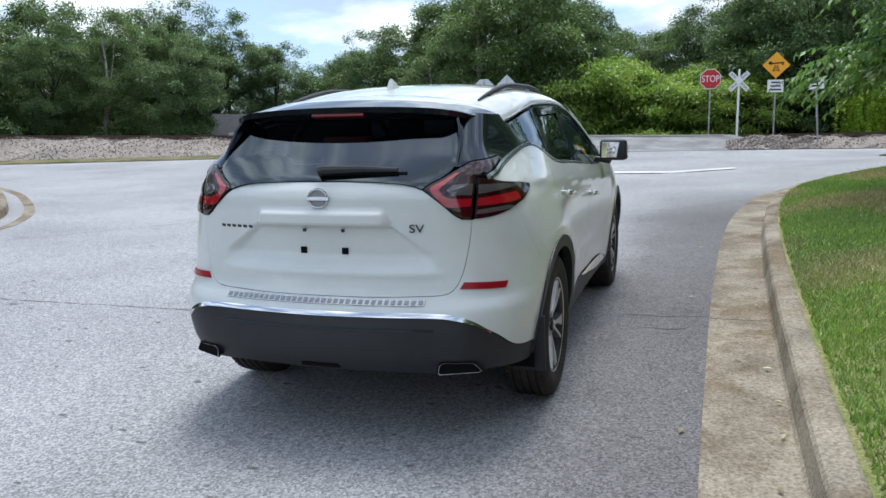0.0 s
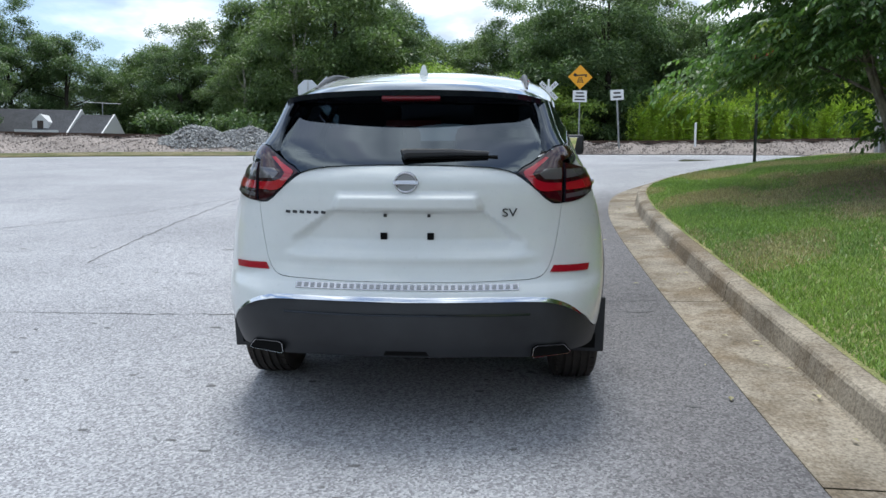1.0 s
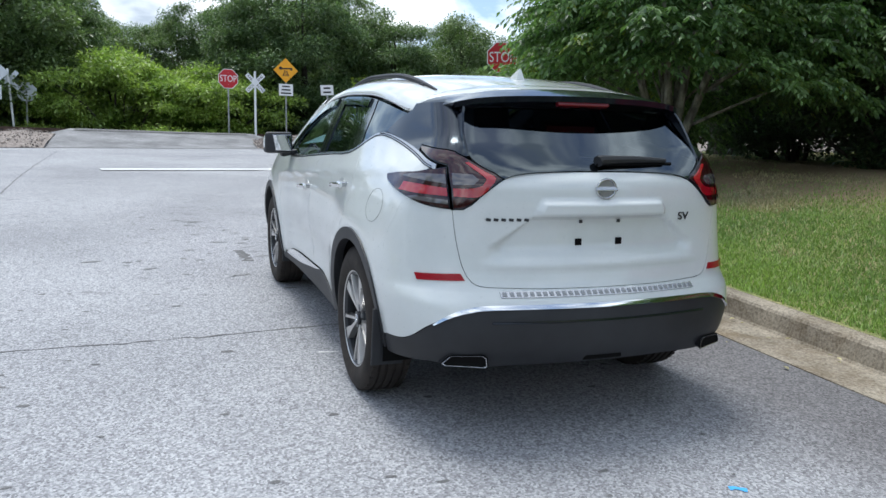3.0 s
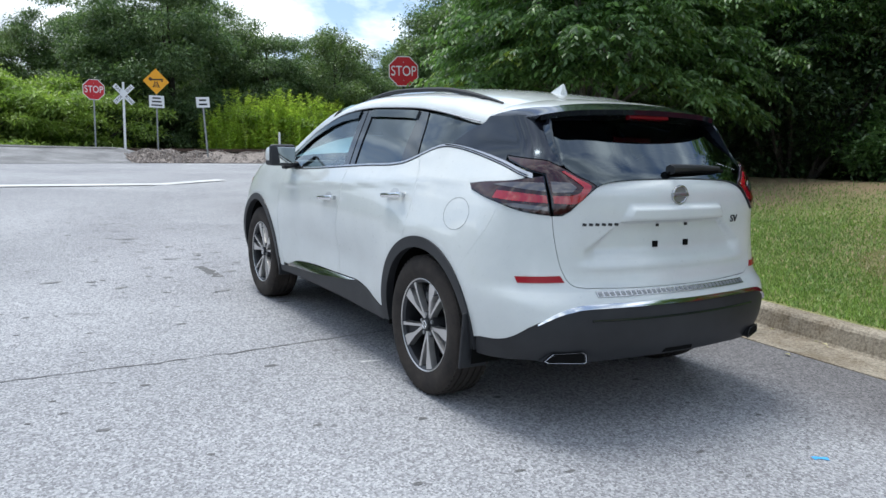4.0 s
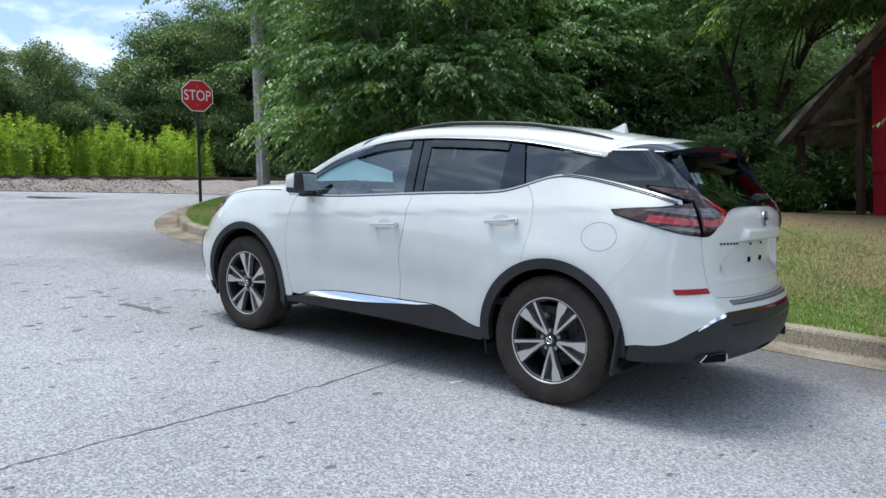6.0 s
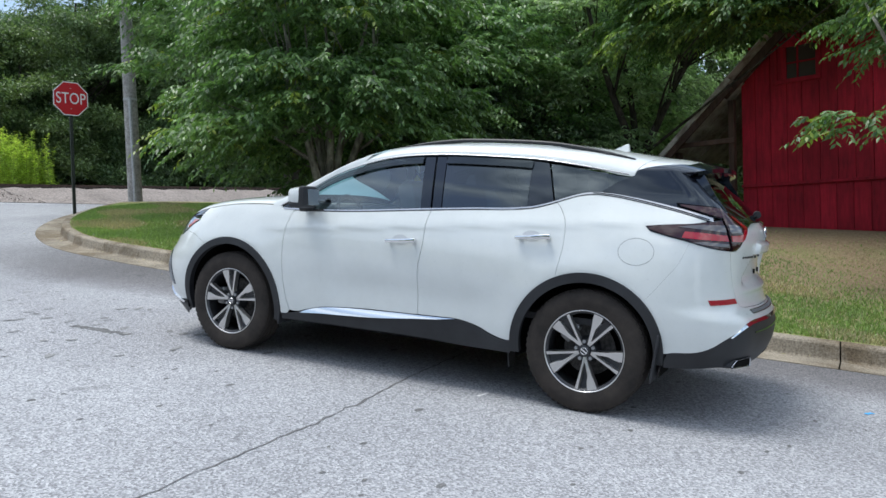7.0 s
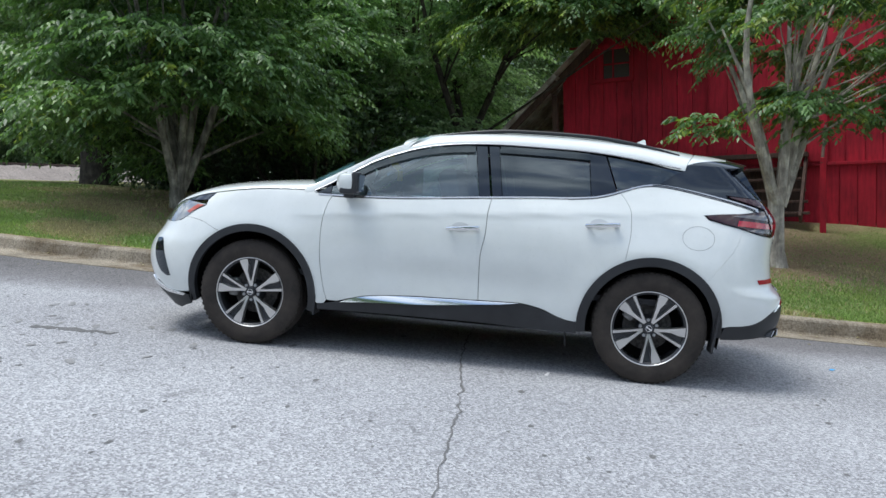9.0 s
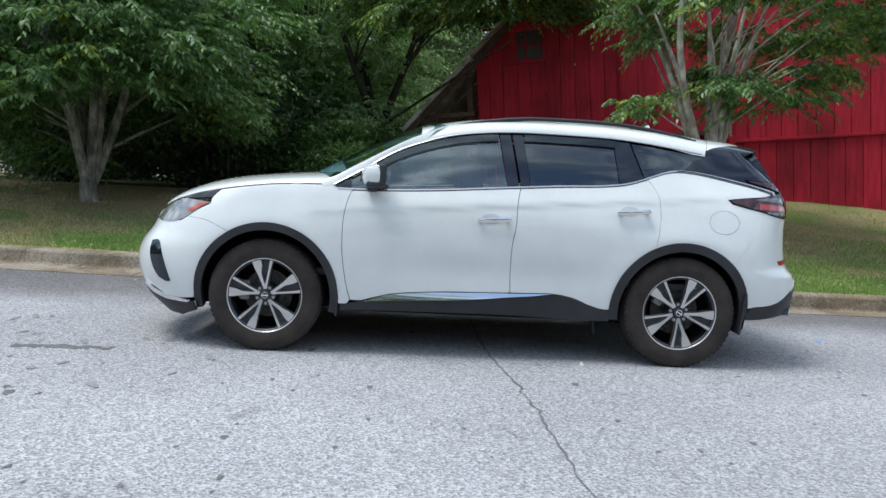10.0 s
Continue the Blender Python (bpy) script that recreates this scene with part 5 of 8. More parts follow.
# ---- house beyond the tracks ----
def house():
    h = thing("house", pose(-28.1, 42.6, 2.89, 0, 0, 8) @ Matrix.Diagonal((0.6, 0.6, 0.6, 1)), "white sided house with dark shingle roof", "house")
    D, H = 8.0, 2.0
    # the main block, a lower wing and a cross gable
    for x0, x1, rise in ((-5.0, 4.0, 2.95), (4.0, 7.4, 2.5)):
        part("wall", box((x1 - x0, D - 0.1, H), ((x0 + x1) / 2, 0, H / 2)), M_SIDING, h)
        bm = prism([(-D / 2 - 0.4, H), (D / 2 + 0.4, H), (0, H + rise)], x1 - x0 - 0.1)
        bm.transform(Matrix.Rotation(radians(90), 4, "Z"))
        bm.transform(Matrix.Translation((x1 - 0.08, 0, 0)))
        part("roof", bm, M_SHINGLE, h, "dark shingle roof")
        bm = prism([(-D / 2 - 0.5, H - 0.05), (D / 2 + 0.5, H - 0.05), (0, H + rise + 0.1)], 0.14)
        bm.transform(Matrix.Rotation(radians(90), 4, "Z"))
        bm.transform(Matrix.Translation((x1 + 0.02, 0, 0)))
        part("gable", bm, M_SIDING, h, "white gable end")
    part("cross_gable", prism([(-8.0, 0), (-4.9, 0), (-4.9, H + 0.6), (-6.45, H + 2.6), (-8.0, H + 0.6)], 5.0, pose(0, -D / 2 - 0.6, 0)), M_SIDING, h, "white cross gable")
    for s in (-1, 1):
        part("roof", box((2.7, 5.4, 0.12), (-6.45 + s * 0.92, -1.9, H + 1.62), (0, s * 52, 0)), M_SHINGLE, h)
    x = 1.1
    dm = part("dormer", prism([(x - 0.8, H + 0.5), (x + 0.8, H + 0.5), (x + 0.8, H + 1.4), (x, H + 2.2), (x - 0.8, H + 1.4)], 2.4, pose(0, -D / 2 + 0.7, 0)), M_SIDING, h)
    part("window", box((0.6, 0.05, 0.8), (x, -D / 2 + 0.68, H + 1.1)), M_DARKGLASS, dm)
    part("porch_trim", box((4.2, 0.2, 0.5), (x, -D / 2 - 0.25, H + 0.25)), M_SIDING, h)
    an = thing("roof_aerial", pose(-24.5, 43.2, 5.5, 0, 0, 20), "thin metal television aerial above the roof", "aerial")
    part("mast", tube([(0, 0, -2.5), (0, 0, 0.9)], 0.025, 6), M_GALV, an)
    part("boom", tube([(-1.1, 0, 0.85), (1.1, 0, 0.85)], 0.02, 6), M_GALV, an)
    for k in range(5):
        part("element", tube([(-0.9 + 0.4 * k, -0.35, 0.86), (-0.9 + 0.4 * k, 0.35, 0.86)], 0.012, 5), M_GALV, an)


house()


# ---- grass ----
def grass(name, n, where, height, mat, label, seed):
    rng = np.random.default_rng(seed)
    p = np.array([where(rng) for _ in range(n)])
    a = rng.uniform(0, 2 * math.pi, n)
    h = height * rng.uniform(0.45, 1.3, n)
    w = 0.004 + 0.003 * rng.random(n)
    lean = rng.normal(size=(n, 2)) * 0.45 * h[:, None]
    d = np.stack([np.cos(a) * w, np.sin(a) * w, np.zeros(n)], 1)
    tip = p + np.concatenate([lean, h[:, None]], 1)
    v = np.stack([p - d, p + d, tip], 1).reshape(-1, 3)
    f = np.arange(3 * n).reshape(-1, 3)
    return tagged(new(name, mesh_from_arrays(name, v, f, mat)), label, "grass", "", "stuff")


def lawn_spot(rng, dry=False):
    while True:
        y = rng.uniform(-9, 12.5)
        k = int(np.argmin(np.abs(GUT_Y - y)))
        x = GUT_X[k] + 0.6 + abs(rng.normal()) * 2.4
        worn = min(math.hypot(x - 6.1, 0.6 * (y - 4.6)), math.hypot(x - 8.6, 0.6 * (y - 4.4)), 1.4 * math.hypot(x - 5.62, 0.6 * (y + 4.0)), math.hypot(x - 9.4, 0.6 * (y + 2.4)))
        tuft = math.sin(2.3 * x + 1.1 * y) + math.sin(1.7 * y - 0.9 * x + 2) + 0.8 * math.sin(4.1 * x - 3.3 * y)
        if x < 9 and past_kerb(x, y) > 0.585 and worn > (1.0 if dry else 2.7) * rng.random() ** 0.6 and (tuft > 0.9 - 0.7 * smooth01(y, 0, 5) if dry else tuft < 1.4 + rng.normal() - 1.3 * smooth01(y, 0.5, 5)):
            return (x, y, lawn_height(x, y))


grass("grass", 190000, lawn_spot, 0.036, M_BLADE, "short green lawn grass blades", 51)
grass("dry_grass", 65000, lambda rng: lawn_spot(rng, True), 0.036, M_STRAW, "dry straw-coloured blades among the lawn", 52)
import functools

# ---- the parked car ----
def paint_material():
    m = material("pearl_white_paint", (0.80, 0.81, 0.80), 0.32, spec=0.5, coat=1.0, coat_rough=0.02)
    dust = noise_of(m, 3.0, 6.0, 0.65)
    d = ramp(m, dust.outputs["Fac"], [(0.35, (0.655, 0.685, 0.672)), (0.65, (0.71, 0.74, 0.727))])
    wire(m, d.outputs["Color"], bsdf(m).inputs["Base Color"])
    fine = noise_of(m, 60.0, 4.0, 0.6)
    r = ramp(m, fine.outputs["Fac"], [(0.3, (0.26,) * 3), (0.7, (0.4,) * 3)])
    wire(m, r.outputs["Color"], bsdf(m).inputs["Roughness"])
    return m


def glass_material(name, tint, see, rough=0.0, ior=1.75):
    """Tinted glass: dark or clear to look through, mirror-like on top."""
    m = bpy.data.materials.new(name)
    m.use_nodes = True
    n = m.node_tree.nodes
    n.remove(n["Principled BSDF"])
    tr, gl, fr, mx = n.new("ShaderNodeBsdfTransparent"), n.new("ShaderNodeBsdfGlossy"), n.new("ShaderNodeFresnel"), n.new("ShaderNodeMixShader")
    tr.inputs["Color"].default_value = (*[c * see for c in tint], 1)
    gl.inputs["Roughness"].default_value = rough
    gl.inputs["Color"].default_value = (0.80, 0.92, 1.0, 1)
    fr.inputs["IOR"].default_value = ior
    wire(m, fr.outputs["Fac"], mx.inputs["Fac"])
    wire(m, tr.outputs["BSDF"], mx.inputs[1])
    wire(m, gl.outputs["BSDF"], mx.inputs[2])
    wire(m, mx.outputs["Shader"], n["Material Output"].inputs["Surface"])
    return m


def tyre_material():
    m = material("dusty_tyre_rubber", (0.03, 0.028, 0.026), 0.85, spec=0.25)
    a = noise_of(m, 7.0, 6.0, 0.7)
    c = ramp(m, a.outputs["Fac"], [(0.3, (0.022, 0.02, 0.019)), (0.7, (0.055, 0.046, 0.04))])
    wire(m, c.outputs["Color"], bsdf(m).inputs["Base Color"])
    f = noise_of(m, 90.0, 3.0, 0.6)
    bumped(m, f.outputs["Fac"], 0.2, 0.002)
    return m


def plastic_material(name, dark, light, rough):
    m = material(name, light, rough, spec=0.4)
    a = noise_of(m, 4.0, 5.0, 0.6)
    c = ramp(m, a.outputs["Fac"], [(0.3, dark), (0.7, light)])
    wire(m, c.outputs["Color"], bsdf(m).inputs["Base Color"])
    f = noise_of(m, 220.0, 2.0, 0.5)
    bumped(m, f.outputs["Fac"], 0.15, 0.001)
    return m


M_PAINT = paint_material()
M_CLAD = plastic_material("grey_black_cladding", (0.018, 0.019, 0.022), (0.032, 0.034, 0.038), 0.5)
# near-black: the shade in gaps and hollows is put into this colour
M_GAP = material("shadow_gap_black", (0.006, 0.006, 0.006), 0.9, spec=0.1)
M_PIANO = material("gloss_black_trim", (0.010, 0.010, 0.014), 0.08, spec=0.5, coat=0.35)
for tint_in in ('Specular Tint', 'Coat Tint'):
    bsdf(M_PIANO).inputs[tint_in].default_value = (0.70, 0.86, 1.0, 1)
M_CHROME = material("bright_chrome", (0.78, 0.79, 0.8), 0.08, 1.0)
M_SLOT = material("grey_plate_rib", (0.30, 0.31, 0.32), 0.4, 0.6)
M_CUP = material("shaded_white_paint_cup", (0.52, 0.54, 0.55), 0.35, coat=1.0)
M_SATIN = material("satin_chrome", (0.50, 0.51, 0.53), 0.26, 1.0)
M_ALLOY = material("machined_alloy", (0.62, 0.61, 0.60), 0.3, 0.9)
M_ALLOYDARK = material("dark_grey_alloy", (0.05, 0.052, 0.057), 0.4, 0.6)
M_BRAKE = speckled("brake_iron", (0.035, 0.032, 0.03), (0.13, 0.12, 0.115), 40.0, 6.0, 0.55, 0.1, 0.001)
M_CALIPER = speckled("cast_caliper", (0.16, 0.16, 0.16), (0.30, 0.30, 0.30), 40.0, 6.0, 0.5, 0.1, 0.001)
M_TYRE = tyre_material()
M_PRIVACY = glass_material("privacy_glass", (0.5, 0.55, 0.7), 0.10, 0.0, 1.95)
M_SIDEGLASS = glass_material("side_glass", (0.72, 0.90, 0.94), 0.75, 0.0, 2.2)
M_SMOKE = glass_material("smoked_visor", (0.4, 0.42, 0.45), 0.28, 0.03)
M_LENS = material("smoked_red_lens", (0.026, 0.0025, 0.005), 0.10, spec=0.5, coat=0.5)
M_REDLIT = material("red_lamp_band", (0.34, 0.005, 0.014), 0.12, spec=0.6, coat=1.0)
M_CLEAR = material("grey_clear_lens", (0.12, 0.112, 0.118), 0.10, 0.3, spec=0.6, coat=1.0)
M_HEADLAMP = material("clear_headlamp_lens", (0.26, 0.27, 0.275), 0.12, 0.5, spec=0.6, coat=1.0)
M_BRAKELAMP = material("unlit_brake_lens", (0.16, 0.006, 0.012), 0.15, spec=0.6)
M_REFLECTOR = material("red_reflector", (0.33, 0.006, 0.016), 0.25, spec=0.4)
M_CABIN = material("dark_cabin_cloth", (0.035, 0.035, 0.038), 0.9)
M_SEAT = material("grey_seat_cloth", (0.27, 0.27, 0.275), 0.9)
M_AMBER = material("amber_red_lens", (0.45, 0.06, 0.03), 0.1, spec=0.6, coat=1.0)

SIDE_Z = np.array([0.15, 0.30, 0.42, 0.60, 0.75, 0.88, 1.00, 1.12, 1.22, 1.34, 1.46, 1.56, 1.66])
SIDE = [  # along the car, half widths at the heights above
    (-2.60, [0.80, 0.83, 0.86, 0.885, 0.885, 0.865, 0.835, 0.780, 0.705, 0.620, 0.570, 0.535, 0.50]),
    (-1.95, [0.83, 0.86, 0.885, 0.912, 0.918, 0.908, 0.884, 0.842, 0.776, 0.692, 0.640, 0.602, 0.565]),
    (-1.40, [0.865, 0.89, 0.912, 0.935, 0.944, 0.940, 0.918, 0.882, 0.838, 0.778, 0.716, 0.672, 0.62]),
    (-0.50, [0.87, 0.892, 0.915, 0.936, 0.945, 0.942, 0.925, 0.892, 0.852, 0.800, 0.742, 0.694, 0.64]),
    (0.40, [0.87, 0.892, 0.915, 0.934, 0.943, 0.940, 0.924, 0.890, 0.846, 0.790, 0.730, 0.682, 0.63]),
    (1.40, [0.87, 0.90, 0.925, 0.945, 0.950, 0.940, 0.912, 0.868, 0.81, 0.74, 0.66, 0.60, 0.55]),
    (2.10, [0.82, 0.85, 0.88, 0.905, 0.905, 0.885, 0.845, 0.79, 0.72, 0.64, 0.56, 0.50, 0.45]),
    (2.70, [0.70, 0.74, 0.78, 0.81, 0.81, 0.785, 0.74, 0.68, 0.60, 0.52, 0.45, 0.40, 0.35])]
SIDE_Y = np.array([row[0] for row in SIDE])
SIDE_X = np.array([row[1] for row in SIDE])
REAR_Z = np.array([0.20, 0.33, 0.40, 0.50, 0.60, 0.655, 0.70, 0.76, 0.82, 0.95, 1.10, 1.17, 1.215, 1.28, 1.38, 1.48, 1.58, 1.7])
REAR_Y = np.array([-2.20, -2.325, -2.375, -2.405, -2.40, -2.38, -2.335, -2.315, -2.305, -2.298, -2.303, -2.29, -2.255, -2.185, -2.075, -1.97, -1.865, -1.75])
FRONT_Z = np.array([0.10, 0.18, 0.24, 0.30, 0.43, 0.53, 0.62, 0.70, 0.78, 0.86, 0.98, 1.10, 1.3])
FRONT_Y = np.array([2.10, 2.25, 2.32, 2.39, 2.46, 2.488, 2.485, 2.45, 2.39, 2.345, 2.26, 2.10, 1.8])


def smooth_table(xs, ys):
    """A smooth curve through a table, as a fine lookup."""
    xs, ys = np.asarray(xs, float), np.asarray(ys, float)
    d = np.gradient(ys, xs)
    fine = np.linspace(xs[0], xs[-1], 600)
    i = np.clip(np.searchsorted(xs, fine) - 1, 0, len(xs) - 2)
    h = xs[i + 1] - xs[i]
    t = (fine - xs[i]) / h
    val = (2 * t**3 - 3 * t**2 + 1) * ys[i] + (t**3 - 2 * t**2 + t) * h * d[i] + (-2 * t**3 + 3 * t**2) * ys[i + 1] + (t**3 - t**2) * h * d[i + 1]
    return lambda q: np.interp(q, fine, val)


REAR_CURVE, FRONT_CURVE = smooth_table(REAR_Z, REAR_Y), smooth_table(FRONT_Z, FRONT_Y)
SIDE_ROWS = [smooth_table(SIDE_Z, row) for row in SIDE_X]
_yy = np.linspace(SIDE_Y[0], SIDE_Y[-1], 161)
_zz = np.linspace(SIDE_Z[0], SIDE_Z[-1], 121)
_cols = np.array([f(_zz) for f in SIDE_ROWS])
SIDE_GRID = np.array([smooth_table(SIDE_Y, _cols[:, j])(_yy) for j in range(len(_zz))]).T


def half_width(y, z):
    fy = np.clip((np.asarray(y) - _yy[0]) / (_yy[1] - _yy[0]), 0, len(_yy) - 1.001)
    fz = np.clip((np.asarray(z) - _zz[0]) / (_zz[1] - _zz[0]), 0, len(_zz) - 1.001)
    i, j = fy.astype(int), fz.astype(int)
    u, v = fy - i, fz - j
    g = SIDE_GRID
    x = g[i, j] * (1 - u) * (1 - v) + g[i + 1, j] * u * (1 - v) + g[i, j + 1] * (1 - u) * v + g[i + 1, j + 1] * u * v
    # the shoulder line over the rear wheel and the soft hollow low in the doors
    line = 1.05 + 0.075 * (-y)
    sh = 0.006 * np.exp(-((z - line) / np.where(z < line, 0.022, 0.06)) ** 2) * s01(y, -2.0, -1.6) * (1 - s01(y, 0.7, 1.3))
    low = -0.020 * np.exp(-((z - 0.60) / 0.11) ** 2) * np.exp(-((y + 0.05) / 0.75) ** 4)
    flare = 0.012 * np.exp(-((np.hypot(y + 1.4125, z - 0.375) - 0.50) / 0.10) ** 2) + 0.012 * np.exp(-((np.hypot(y - 1.4125, z - 0.375) - 0.50) / 0.10) ** 2)
    return x + sh + low + flare


def s01(v, a, b):
    t = np.clip((v - a) / (b - a), 0, 1)
    return t * t * (3 - 2 * t)


def rear_y(x, z):
    ax = np.abs(x)
    y = REAR_CURVE(z) + (0.185 - 0.065 * s01(z, 1.2, 1.32)) * ax**2 + 0.05 * ax**4
    # hatch: bar over the plate, hollow for the plate, fold low down
    w = 0.335 - 0.55 * np.clip(z - 1.045, 0, 0.05)
    bar = s01(z, 1.008, 1.022) * (1 - s01(z, 1.072, 1.094)) * (1 - s01(ax, w - 0.03, w + 0.01))
    reach = np.clip(0.335 + 1.3 * (1.012 - z), 0.33, 0.50)
    soft = 0.012 + 0.30 * np.clip(1.0 - z, 0, 0.2)
    hollow = s01(z, 0.79, 0.89) * (1 - s01(z, 1.006, 1.018)) * (1 - s01(ax, reach - soft, reach + soft))
    fold = np.exp(-((z - 0.805) / 0.02) ** 2) * (1 - s01(ax, 0.45, 0.62))
    return y - 0.028 * bar + 0.036 * hollow - 0.009 * fold


def front_y(x, z):
    return FRONT_CURVE(z) - 0.30 * np.abs(x) ** 2 - 0.12 * x**4


def smax(a, b, k):
    return np.maximum(a, b) + np.maximum(k - np.abs(a - b), 0) ** 2 / (4 * k)


def body_field(x, y, z):
    g1 = np.abs(x) - half_width(y, z)
    g2 = rear_y(x, z) - y
    g3 = y - front_y(x, z)
    k = 0.30 - 0.18 * s01(z, 1.12, 1.28)
    return smax(smax(g1, g2, k), g3, 0.30)


AX, AY0, AY1, FAN = 0.45, -1.75, 1.85, 0.80
A1, A2 = AX + FAN, AX + FAN + (AY1 - AY0)


def wall(a, z):
    """The body's outside: a runs from the middle of the tail (0) round the left side; negative for the right side."""
    a, z = np.asarray(a, float), np.asarray(z, float)
    sgn, b = np.where(a < 0, 1.0, -1.0), np.abs(a)
    p1 = np.clip((b - AX) / FAN, 0, 1) * math.pi / 2
    p2 = np.clip((b - A2) / FAN, 0, 1) * math.pi / 2
    ox = np.where(b < AX, b, AX)
    ox = np.where(b > A2 + FAN, np.maximum(AX - (b - A2 - FAN), 0), ox)
    oy = np.where(b < A1, AY0, np.where(b < A2, AY0 + b - A1, AY1))
    dx = np.where(b < A2, np.sin(p1), np.cos(p2))
    dy = np.where(b < A2, -np.cos(p1), np.sin(p2))
    lo, hi = np.zeros_like(b), np.full_like(b, 1.6)
    for _ in range(26):
        mid = (lo + hi) / 2
        inside = body_field(ox + mid * dx, oy + mid * dy, z) < 0
        lo, hi = np.where(inside, mid, lo), np.where(inside, hi, mid)
    return np.stack([sgn * (ox + lo * dx), oy + lo * dy, z + 0 * b], -1)


def wall_normal(a, z, e=0.006):
    du = wall(a + e, z) - wall(a - e, z)
    dv = wall(a, z + e) - wall(a, z - e)
    n = np.cross(dv, du)
    n /= np.linalg.norm(n, axis=-1)[..., None] + 1e-12
    p = wall(a, z)
    flip = np.sum(n * (p - np.array([0, 0, 0.8]))[..., :] * np.array([1, 0.35, 0.1]), -1) < 0
    n[flip] *= -1
    return n


@functools.lru_cache(maxsize=None)
def sa(y, z):
    """The wall's a for a place of the left side, seen from the side."""
    if AY0 <= y <= AY1:
        return A1 + y - AY0
    lo, hi = (AX, A1) if y < AY0 else (A2, A2 + FAN)
    for _ in range(22):
        mid = (lo + hi) / 2
        if float(wall(mid, z)[1]) < y:
            lo = mid
        else:
            hi = mid
    return (lo + hi) / 2


@functools.lru_cache(maxsize=None)
def ra(x, z):
    """The wall's a for a place of the tail, x metres to the left of the middle."""
    if abs(x) <= AX:
        return x
    lo, hi = AX, A1
    for _ in range(22):
        mid = (lo + hi) / 2
        if -float(wall(mid, z)[0]) < abs(x):
            lo = mid
        else:
            hi = mid
    return math.copysign((lo + hi) / 2, x)


def S(*pts):
    return [(sa(y, z), z) for y, z in pts]


def R(*pts):
    return [(ra(x, z), z) for x, z in pts]


def curve(pts, step=0.03):
    """A smooth open line through points of the (a, z) chart."""
    return [(p.x, p.y) for p in spline([(*p, 0) for p in pts], step)]


def straight(pts, step=0.03):
    out = []
    for (a, b), (c, d) in zip(pts, pts[1:]):
        n = max(1, round(math.hypot(c - a, d - b) / step))
        out += [(a + (c - a) * k / n, b + (d - b) * k / n) for k in range(n)]
    return out + [pts[-1]]


def arc(cy, r, from_deg, to_deg, n=28, cz=0.375):
    """Round a wheel, degrees from straight ahead upwards."""
    return [(A1 + cy + r * math.cos(radians(d)) - AY0, cz + r * math.sin(radians(d))) for d in np.linspace(from_deg, to_deg, n)]


def tidy(poly, least=0.004):
    out = []
    for p in poly:
        if not out or math.hypot(p[0] - out[-1][0], p[1] - out[-1][1]) > least:
            out.append(p)
    while len(out) > 2 and math.hypot(out[0][0] - out[-1][0], out[0][1] - out[-1][1]) < least:
        out.pop()
    return out


def area(poly):
    return 0.5 * sum(a[0] * b[1] - b[0] * a[1] for a, b in zip(poly, poly[1:] + poly[:1]))


def inset(poly, d):
    if area(poly) < 0:
        poly = poly[::-1]
    out, n = [], len(poly)
    for i in range(n):
        p0, p, p1 = poly[i - 1], poly[i], poly[(i + 1) % n]
        e0, e1 = Vector((p[0] - p0[0], p[1] - p0[1])), Vector((p1[0] - p[0], p1[1] - p[1]))
        e0.normalize(), e1.normalize()
        nn = Vector((-e0.y - e1.y, e0.x + e1.x))
        if nn.length < 1e-6:
            nn = Vector((-e0.y, e0.x))
        nn.normalize()
        c = max(0.45, nn.dot(Vector((-e0.y, e0.x))))
        out.append((p[0] + nn.x * d / c, p[1] + nn.y * d / c))
    return out


def inside_poly(poly, q):
    P = np.asarray(poly)
    x, y = q[:, 0], q[:, 1]
    c = np.zeros(len(q), bool)
    j = len(P) - 1
    for i in range(len(P)):
        (xi, yi), (xj, yj) = P[i], P[j]
        cond = ((yi > y) != (yj > y)) & (x < (xj - xi) * (y - yi) / (yj - yi + 1e-15) + xi)
        c ^= cond
        j = i
    return c


def near_edge(poly, q, d):
    P = np.asarray(poly)
    best = np.full(len(q), 9.0)
    for a, b in zip(P, np.roll(P, -1, axis=0)):
        e = b - a
        t = np.clip(((q - a) @ e) / (e @ e + 1e-12), 0, 1)
        best = np.minimum(best, np.linalg.norm(q - a - t[:, None] * e, axis=1))
    return best < d


